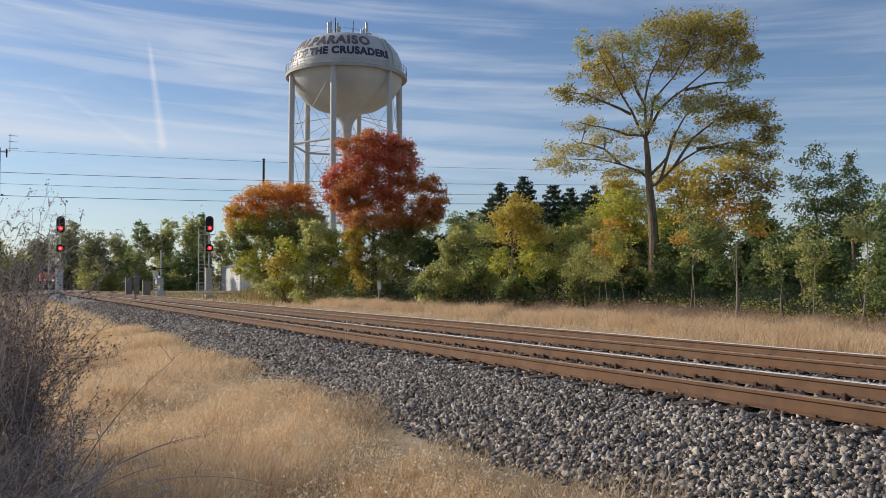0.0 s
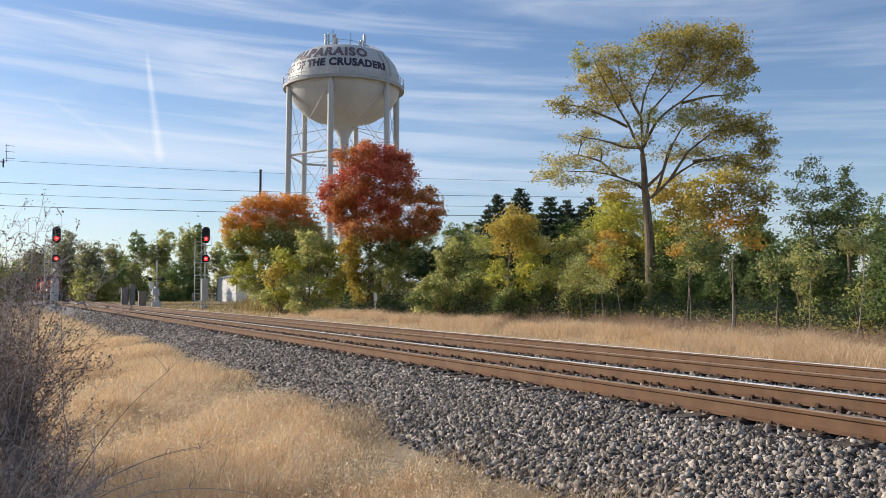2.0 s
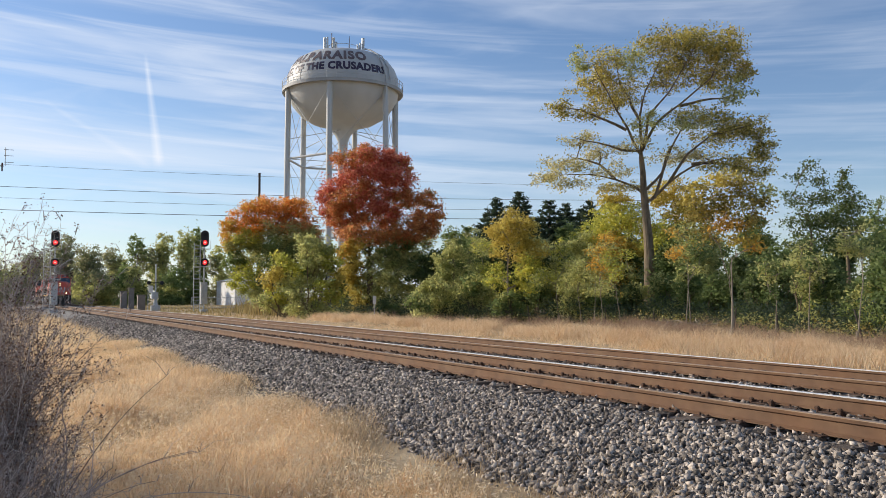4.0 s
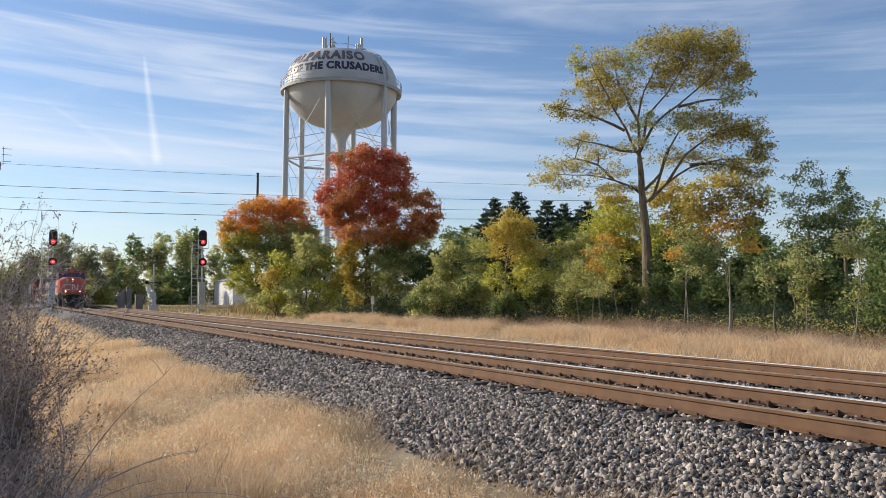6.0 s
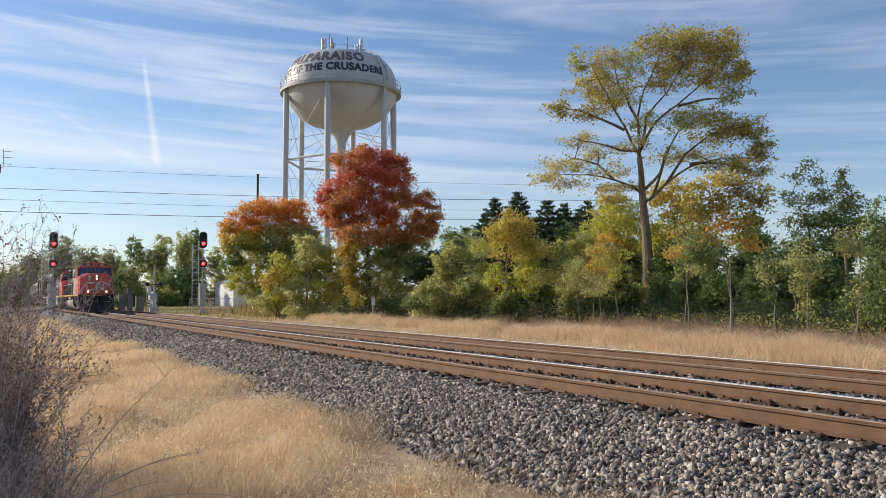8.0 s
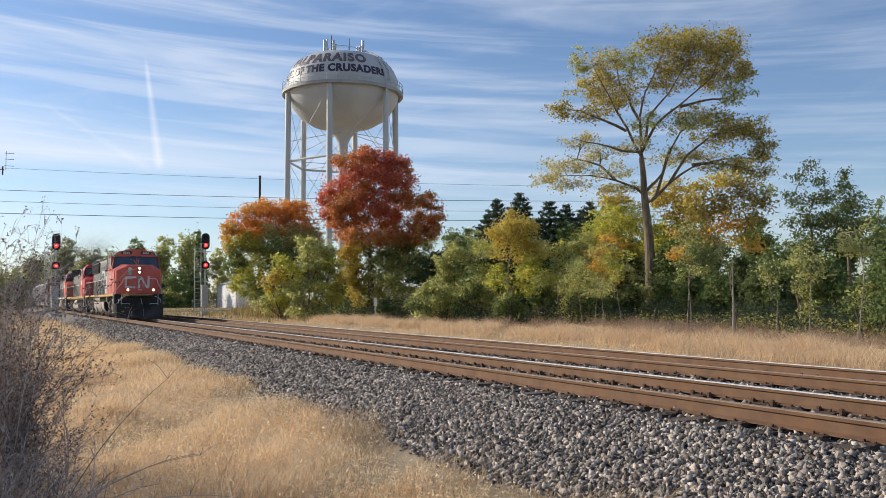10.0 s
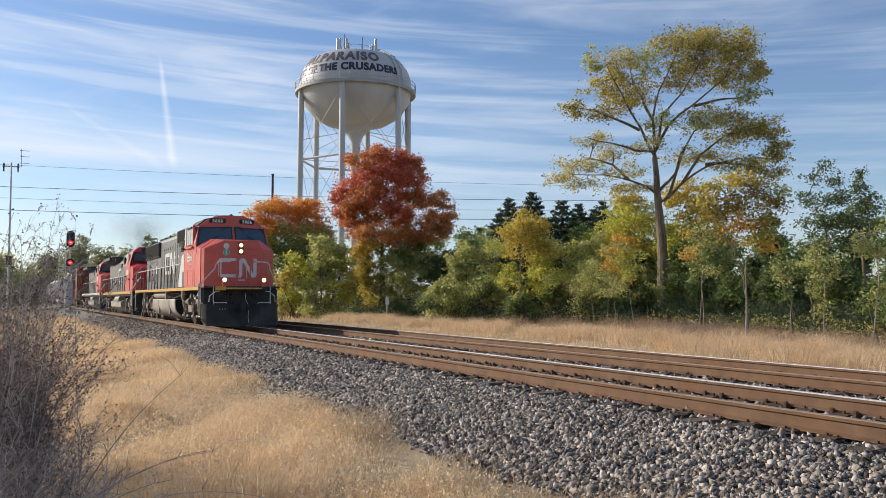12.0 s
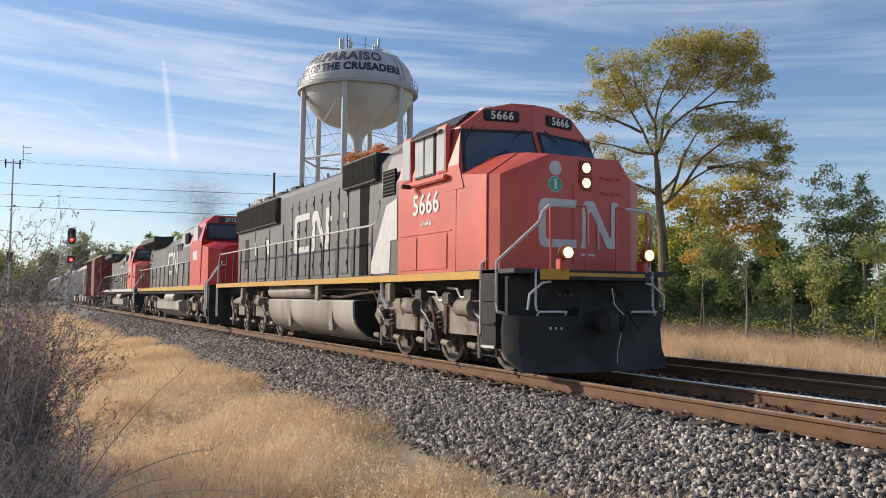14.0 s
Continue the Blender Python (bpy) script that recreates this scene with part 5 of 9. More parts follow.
# ---- water tower ----
def build_tower():
    c = Vector((-116.6, 45.15, 0))
    face = Vector((116.6, -45.15, 0)).normalized()
    right = Vector((-face.y, face.x, 0))
    tower = thing("water_tower", "pale grey steel water tower on six legs with dark lettering", "water tower", (c.x, c.y, -0.5))

    def at(r, deg, z):
        a = radians(deg)
        return face * (r * math.cos(a)) + right * (r * math.sin(a)) + Vector((0, 0, z + 0.5))

    prof = [(0.7, 23.2), (0.75, 24.6), (1.2, 25.6), (2.3, 26.7), (3.2, 26.95), (4.6, 27.35), (6.2, 28.3), (7.4, 29.7), (8.1, 31.2), (8.35, 32.4), (8.35, 33.6), (8.2, 34.6), (7.75, 35.7), (6.9, 36.8), (5.6, 37.6), (3.8, 38.15), (1.8, 38.4), (0.0, 38.45)]
    prof = [(r, z - (0.2 if z < 30 else 0.55)) for r, z in prof]
    part("tank", Shape().lathe([(r, z + 0.5) for r, z in prof], (0, 0, 0), 64), M_TOWER, tower, "weathered pale paint with rust streaks", smooth=True)
    part("riser", Shape().tube([(0, 0, 0), (0, 0, 24.2)], 0.7, 20), M_TOWER, tower, smooth=True)
    walkway = Shape().loft([[(r * math.cos(a), r * math.sin(a), z + 0.5) for a in (2 * math.pi * k / 64 for k in range(64))] for r, z in ((8.2, 31.6), (9.0, 31.45), (9.02, 31.9), (8.9, 31.95), (8.2, 31.95))], caps=False)
    walk_ob = part("balcony", walkway, M_BALCONY, tower)
    for z in (32.5, 33.0):
        ring = [(9.0 * math.cos(a), 9.0 * math.sin(a), z + 0.5) for a in (2 * math.pi * k / 64 for k in range(65))]
        part("balcony_rail", Shape().tube(ring, 0.04, 5), M_TOWER, walk_ob)
    for k in range(40):
        a = 2 * math.pi * k / 40
        part("balcony_post", Shape().tube([(9.0 * math.cos(a), 9.0 * math.sin(a), 32.4), (9.0 * math.cos(a), 9.0 * math.sin(a), 33.5)], 0.035, 5), M_TOWER, walk_ob)
    feet = [-13 + 60 * k for k in range(6)]
    for k, d in enumerate(feet):
        part("leg", Shape().tube([at(8.55, d, -0.5), at(8.3, d, 31.8)], 0.42, 16), M_TOWER, tower, smooth=True)
        d2 = feet[(k + 1) % 6]
        for z in (10.5, 21.3):
            part("strut", Shape().tube([at(8.4, d, z), at(8.4, d2, z)], 0.17, 8), M_TOWER, tower)
        for z0, z1 in ((0.5, 10.5), (10.5, 21.3), (21.3, 31.0)):
            part("brace_rod", Shape().tube([at(8.4, d, z0), at(8.4, d2, z1)], 0.04, 5), M_TOWER, tower)
            part("brace_rod", Shape().tube([at(8.4, d2, z0), at(8.4, d, z1)], 0.04, 5), M_TOWER, tower)
        part("spoke", Shape().tube([at(8.3, d, 21.3), at(0.6, d, 21.3)], 0.05, 5), M_TOWER, tower)
        part("tank_rod", Shape().tube([at(8.2, d, 24.2), at(1.2, d, 26.0)], 0.05, 5), M_TOWER, tower)
    # ladder up one leg, and the pipe over the shoulder
    for s in (-0.2, 0.2):
        part("ladder_rail", Shape().tube([at(8.9, 109 + s * 3, 1), at(8.9, 109 + s * 3, 32.4)], 0.04, 5), M_TOWER, tower)
    part("overflow_pipe", Shape().tube([at(8.42, 44, 27.5), at(8.9, 44, 31.5), at(8.75, 44, 33.0), at(8.35, 44, 34.5), at(7.2, 44, 36.35), at(5.6, 44, 37.3), at(4.2, 44, 37.8)], 0.13, 8), M_TOWER, tower)
    part("roof_ladder", Shape().tube([at(8.6, 52, 32.6), at(8.35, 52, 34.3), at(7.1, 52, 36.35), at(5.2, 52, 37.45)], 0.10, 6), M_TOWER, tower)
    # aerials on the roof
    rail = [(2.3 * math.cos(a), 2.3 * math.sin(a), 39.2) for a in (2 * math.pi * k / 24 for k in range(25))]
    part("roof_rail", Shape().tube(rail, 0.04, 5), M_GALV, tower)
    for k in range(8):
        a = 2 * math.pi * k / 8
        part("roof_post", Shape().tube([(2.3 * math.cos(a), 2.3 * math.sin(a), 38.1), (2.3 * math.cos(a), 2.3 * math.sin(a), 39.2)], 0.04, 5), M_GALV, tower)
    for u, w, z0, z1, m in ((-2.75, 0.16, 38.6, 41.0, M_GALV), (-2.35, 0.12, 38.6, 41.1, M_GALV), (-1.7, 0.05, 38.8, 41.7, M_IRON), (-1.45, 0.18, 38.9, 41.0, M_GALV), (-1.05, 0.14, 38.9, 40.4, M_GALV), (0.95, 0.035, 38.9, 41.3, M_IRON),
                            (2.15, 0.10, 38.7, 40.1, M_GALV), (2.5, 0.12, 38.7, 40.3, M_GALV), (2.95, 0.18, 38.6, 41.1, M_GALV)):
        p = right * u + face * 0.8
        part("aerial", Shape().box(p.x - w, p.x + w, p.y - w, p.y + w, z0 - 0.55, z1 - 0.55, min(0.03, w * 0.4)), m, tower)

    def wrap(z_mid, deg0, lean):
        def bend(x, y, z):
            zz = z_mid + y
            r = float(np.interp(zz, [q[1] for q in prof[9:]], [q[0] for q in prof[9:]]))
            rm = float(np.interp(z_mid + 0.6, [q[1] for q in prof[9:]], [q[0] for q in prof[9:]]))
            return at(r + 0.035 + z, deg0 + math.degrees(x / rm), zz)
        return bend
    part("lettering", lettering("HOME OF THE CRUSADERS", 1.50, M_TOWERTEXT, bend=wrap(33.30, -23, 0), bold=0.085, spacing=1.10), M_TOWERTEXT, tower, "dark navy painted lettering")
    part("lettering", lettering("VALPARAISO", 1.95, M_BRONZETEXT, bend=wrap(34.85, -23, 0), bold=0.10, spacing=1.17), M_BRONZETEXT, tower, "bronze painted lettering")


build_tower()


# ---- signals, masts, wires, far small things ----
def signal(x, y, ladder_side, label):
    s = thing("railway_signal", label, "signal", (x, y, -0.45), "railway signals")
    part("base", Shape().box(-0.4, 0.4, -0.4, 0.4, 0, 0.35, 0.04), M_GALV, s)
    part("mast", Shape().tube([(0, 0, 0.3), (0, 0, 8.3)], 0.085, 10), M_GALV, s)
    part("case", Shape().box(-0.3, 0.3, -0.33, 0.33, 0.9, 3.3, 0.03), M_GALV, s)
    # ladder and cage beside the mast
    ly = ladder_side * 0.75
    for d in (-0.33, 0.33):
        part("ladder_rail", Shape().tube([(0, ly + d, 0.2), (0, ly + d, 7.6)], 0.05, 5), M_GALV, s)
    for k in range(18):
        part("rung", Shape().tube([(0, ly - 0.33, 0.5 + k * 0.4), (0, ly + 0.33, 0.5 + k * 0.4)], 0.035, 4), M_GALV, s)
    for z in (3.6, 5.0, 6.9):
        part("platform", Shape().box(-0.35, 0.35, min(ly - 0.3, 0.1), max(ly + 0.3, 0.55), z, z + 0.06), M_GALV, s)
        part("platform_rail", Shape().tube([(0.3, min(ly, 0), z + 0.9), (0.3, 0.6, z + 0.9), (0.3, 0.6, z)], 0.025, 4), M_GALV, s)
    for z, half, lamp in ((8.05, 0.90, -0.42), (5.45, 0.45, 0.0)):
        n = 28
        pts = []
        for k in range(n):
            a = 2 * math.pi * k / n
            pts.append((0.43 * math.cos(a), (half - 0.43) * (1 if math.sin(a) > 0 else -1) + 0.43 * math.sin(a)))
        head = part("signal_head", Shape().prism([(p, z + q) for p, q in pts], "x", 0.22, 0.28), M_RUBBER, s, "black oval target")
        zz = z + lamp
        part("hood", Shape().loft([[(xx, rr * math.cos(a), zz + rr * math.sin(a)) for a in (math.pi * k / 12 - 0.3 for k in range(15))] for xx, rr in ((0.28, 0.25), (0.62, 0.25), (0.62, 0.235), (0.28, 0.235))], caps=False), M_RUBBER, head)
        part("lens", Shape().tube([(0.27, 0, zz), (0.33, 0, zz)], 0.235, 20), M_SIGRED, head, "lit red lens")
        part("lamp", Shape().tube([(0.33, 0, zz), (0.36, 0, zz)], 0.10, 14), M_SIGCORE, head)
        if half > 0.6:
            part("dark_lens", Shape().tube([(0.27, 0, z + 0.45), (0.32, 0, z + 0.45)], 0.2, 18), M_DARK, head)
    return s


signal(-99.8, 5.45, -1, "tall galvanised signal mast with ladder and red lights beside the track")
signal(-92.9, 19.9, -1, "galvanised signal mast with platforms showing two red lights")


def crossing_mast():
    s = thing("crossing_signal", "pale grade crossing mast with black light bar and small sign", "crossing signal", (-110.6, 17.7, -0.5))
    part("mast", Shape().tube([(0, 0, 0), (0, 0, 5.9)], 0.09, 8), M_GALV, s)
    part("base", Shape().box(-0.45, 0.45, -0.55, 0.55, 0, 0.7, 0.05).tube([(0, 0, 0.7), (0, 0, 1.6)], [0.3, 0.15], 8), M_GALV, s)
    part("light_bar", Shape().box(-0.08, 0.08, -0.95, 0.8, 3.5, 3.6), M_RUBBER, s)
    for y in (-0.85, 0.7):
        part("light", Shape().tube([(0.05, y, 3.55), (0.3, y, 3.55)], 0.24, 14), M_RUBBER, s)
    part("sign", Shape().box(0.1, 0.14, -0.8, -0.35, 2.3, 3.2, 0.01), M_WHITE, s)
    part("gate_motor", Shape().box(-0.3, 0.3, -0.5, 0.3, 1.5, 2.4, 0.05), M_GALV, s)
    part("side_post", Shape().tube([(0, -0.9, 0), (0, -0.9, 3.3)], 0.05, 6), M_GALV, s)


crossing_mast()


def cabinet(x, y, w, h, label):
    s = thing("equipment_cabinet", label, "cabinet", (x, y, -0.45), "trackside cabinets")
    part("body", Shape().box(-w / 2, w / 2, -w / 2, w / 2, 0, h, 0.05), M_CABINET, s)
    part("lid", Shape().box(-w / 2 - 0.06, w / 2 + 0.06, -w / 2 - 0.06, w / 2 + 0.06, h, h + 0.1, 0.02), M_CABINET, s)
    part("door", Shape().box(w / 2, w / 2 + 0.03, -w * 0.4, w * 0.4, 0.2, h - 0.2, 0.01), M_CABINET, s)


cabinet(-109.1, 13.7, 0.75, 2.35, "grey metal trackside cabinet")
cabinet(-109.0, 14.6, 0.6, 2.75, "tall grey metal trackside cabinet")
cabinet(-112.8, 16.3, 0.9, 1.9, "wide grey relay cabinet")


def radio_mast():
    s = thing("radio_mast", "slim steel radio mast with a crossbar and yagi aerial", "mast", (-70.0, -0.35, -0.6))
    part("pole", Shape().tube([(0, 0, 0), (0, 0, 11.9)], [0.09, 0.055], 8), M_GALV, s)
    part("crossbar", Shape().tube([(0, -0.6, 11.6), (0, 0.55, 11.6)], 0.05, 6), M_GALV, s)
    for y in (-0.5, 0.45):
        part("lamp_box", Shape().box(-0.06, 0.06, y - 0.05, y + 0.05, 11.2, 11.85, 0.015), M_IRON, s)
    part("aerial_boom", Shape().tube([(0, 0.65, 11.6), (0, 0.65, 13.0)], 0.03, 5), M_GALV, s)
    for z in (11.9, 12.4, 12.85):
        part("aerial_rod", Shape().tube([(0, 0.55, z), (0, 1.2, z)], 0.025, 4), M_GALV, s)
    part("box", Shape().box(-0.15, 0.15, -0.2, 0.2, 4.2, 4.9, 0.02), M_IRON, s)


radio_mast()


def utility_pole():
    s = thing("utility_pole", "dark weathered wooden utility pole behind the trees", "utility pole", (-106.0, 29.6, -0.5))
    part("pole", Shape().tube([(0, 0, 0), (0, 0, 17.6)], [0.2, 0.14], 10), M_POLE, s)
    part("cap", Shape().box(-0.17, 0.17, -0.17, 0.17, 17.6, 17.72, 0.03), M_POLE, s)


utility_pole()
for za, zb, r in ((22.2, 19.3, 0.022), (18.6, 17.2, 0.038), (16.9, 15.5, 0.026), (15.0, 14.2, 0.045)):
    a, b = Vector((-150, -25, za)), Vector((-100, 110, zb))
    pts = [a.lerp(b, k / 24) - Vector((0, 0, 0.9 * math.sin(math.pi * k / 24))) for k in range(25)]
    w = part("overhead_cable", Shape().tube(pts, r, 5), M_WIRE)
    tagged(w, "thin dark overhead cable across the sky", "cable", "overhead cables")


def shed():
    s = thing("shed", "low white metal shed behind the chain-link fence", "building", (-177.9, 48.6, -0.5))
    part("wall", Shape().box(-8, 8, -6, 6, 0, 5.2), M_SHED, s)
    part("roof", Shape().prism([(-6.4, 5.15), (6.4, 5.15), (0, 6.5)], "x", -8.3, 8.3), M_SHED, s)
    part("door", Shape().box(8.0, 8.08, -1.5, 1.5, 0, 3.2), M_GALV, s)
    for k in range(12):
        part("wall_rib", Shape().box(8.0, 8.06, -5.7 + k, -5.6 + k, 0, 5.2), M_SHED, s)


shed()


def chain_fence():
    f = thing("chain_link_fence", "galvanised chain-link fence with round posts", "fence", (-140, 0, -0.5))
    for k in range(13):
        y = 28.0 + k * 1.6
        part("post", Shape().tube([(0, y, 0), (0, y, 1.75)], 0.045, 6), M_GALV, f)
    for z in (0.15, 1.7):
        part("rail", Shape().tube([(0, 28, z), (0, 47.2, z)], 0.035, 5), M_GALV, f)
    mesh = Shape()
    for k in range(80):
        for d in (-1.5, 1.5):
            y = 28.0 + k * 0.24
            a, b = max(28.0, min(47.2, y)), max(28.0, min(47.2, y + d))
            mesh.add([(0.01, a, 0.15), (0.01, b, 1.7), (0.01, b + 0.012, 1.7), (0.01, a + 0.012, 0.15), (0.02, a, 0.15), (0.02, b, 1.7), (0.02, b + 0.012, 1.7), (0.02, a + 0.012, 0.15)], [(0, 1, 2, 3), (4, 7, 6, 5), (0, 4, 5, 1), (3, 2, 6, 7)])
    tagged(part("wire_mesh", mesh, M_GALV, f), kind="stuff")


chain_fence()


def marker_post():
    s = thing("marker_post", "thin post with a small white plate in the dry grass", "marker post", (-52.6, 22.7, -0.55))
    part("post", Shape().tube([(0, 0, 0), (0, 0, 1.75)], 0.035, 6), M_GALV, s)
    part("plate", Shape().box(0.03, 0.05, -0.13, 0.13, 1.25, 1.80, 0.01), M_WHITE, s)


marker_post()


def fence_stakes():
    """Old leaning stakes left standing in front of the wood."""
    rng = np.random.default_rng(61)
    for k in range(9):
        x = -56.0 + k * 5.3 + rng.uniform(-1.2, 1.2)
        y = float(np.interp(x, (-58, -50, -43, -34, -27, -20, -8), (27.3, 29.6, 32.2, 32.4, 30.2, 28.2, 26.6)))
        s = thing("fence_stake", "thin dark leaning fence stake before the wood", "stake", (x, y, -0.55), "old fence stakes")
        top = (rng.normal() * 0.14, rng.normal() * 0.1, rng.uniform(0.95, 1.25))
        part("stake", Shape().tube([(0, 0, 0), top], [0.04, 0.03], 6), M_POLE, s)
        part("staple", Shape().tube([(top[0] * 0.8, top[1] * 0.8 - 0.05, top[2] * 0.8), (top[0] * 0.8, top[1] * 0.8 + 0.05, top[2] * 0.8)], 0.008, 4), M_GALV, s)


fence_stakes()


def brush_pile():
    rng = np.random.default_rng(62)
    b = thing("brush_pile", "low pile of fallen grey branches at the edge of the wood", "branches", (-31.89, 30.39, -0.55))
    for k in range(26):
        a, z, L = rng.uniform(0, 6.283), rng.uniform(0.03, 0.5), rng.uniform(0.5, 1.3)
        c = Vector((rng.normal() * 0.7, rng.normal() * 0.7, z))
        d = Vector((math.cos(a) * L, math.sin(a) * L, rng.uniform(-0.03, 0.25)))
        part("branch", Shape().tube([c - d * 0.6, c + Vector(rng.normal(size=3)) * 0.06, c + d * 0.6], [0.035, 0.025, 0.01], 5), M_BARK_PALE, b)


brush_pile()

# ---- plants ----
LEAVES = {"locust": L_LOCUST, "red": L_RED, "orange": L_ORANGE, "gold": L_GOLD, "yelgreen": L_YELGREEN, "olive": L_OLIVE, "green": L_GREEN, "dark": L_DARK, "conifer": L_CONIFER, "far": L_FAR, "scarlet": L_SCARLET, "rust": L_RUST, "amber": L_AMBER, "bronze": L_BRONZE, "pale": L_PALE}


def leaf_mesh(name, pts, size, mat, rng, long=1.5, folded=False):
    """Leaves at the points, each turned its own way: pointed blades, or folded along the midrib."""
    k = len(pts)
    a = rng.normal(size=(k, 3))
    a[:, 2] *= 0.7
    a /= np.linalg.norm(a, axis=1)[:, None]
    b = np.cross(a, rng.normal(size=(k, 3)))
    b /= np.linalg.norm(b, axis=1)[:, None]
    c = np.cross(a, b)
    s = (size * rng.uniform(0.6, 1.35, k))[:, None]
    if not folded:
        v = np.stack([pts - a * s * long * 0.4 - b * s * 0.42, pts - a * s * long * 0.4 + b * s * 0.42, pts + a * s * long * 0.6], 1).reshape(-1, 3)
        return big_mesh(name, v, np.arange(k * 3).reshape(-1, 3), mat)
    v = np.stack([pts - a * s * long * 0.5, pts + b * s * 0.42 + c * s * 0.12, pts + a * s * long * 0.5, pts - b * s * 0.42 + c * s * 0.12], 1).reshape(-1, 3)
    i = (np.arange(k) * 4)[:, None]
    f = np.concatenate([i + [0, 1, 2], i + [0, 2, 3]], 0)
    return big_mesh(name, v, f, mat)


def clump_points(c, r, n, rng, hollow=0.45, gap=0.0):
    """Points in a rough ellipsoid, thicker to its outside, with gaps and a ragged edge."""
    d = rng.normal(size=(int(n * 2.4), 3))
    d /= np.linalg.norm(d, axis=1)[:, None]
    q = d * (rng.random(len(d)) ** hollow)[:, None]
    ph = rng.uniform(0, 6.28, 6)
    lump = np.sin(d[:, 0] * 5 + ph[0]) * np.sin(d[:, 1] * 5 + ph[1]) + np.sin(d[:, 2] * 6 + ph[2]) * np.sin(d[:, 0] * 7 + ph[3])
    q *= (1.0 + 0.22 * lump)[:, None]
    p = c + q * r
    w = np.sin(p[:, 0] * 2.3 + ph[4]) + np.sin(p[:, 1] * 2.6 + ph[5]) + np.sin(p[:, 2] * 3.1 + ph[0]) + 0.8 * np.sin(p[:, 0] * 5.7 + p[:, 2] * 5.1 + ph[1])
    p = p[w > gap - 0.9]
    return p[:int(n)]


def limb(shape, a, b, r0, r1, rng, sag=0.12, seg=6, steps=6, wob=0.06):
    a, b = Vector(a), Vector(b)
    L = (b - a).length
    off = Vector(rng.normal(size=3)) * L * wob
    pts = []
    for k in range(steps + 1):
        s = k / steps
        p = a.lerp(b, s) + Vector((0, 0, -sag * L * math.sin(math.pi * s))) + off * math.sin(math.pi * s) + Vector(rng.normal(size=3)) * L * wob * 0.2 * (0 < k < steps)
        pts.append(p)
    shape.tube(pts, [r0 + (r1 - r0) * k / steps for k in range(steps + 1)], seg)
    return pts


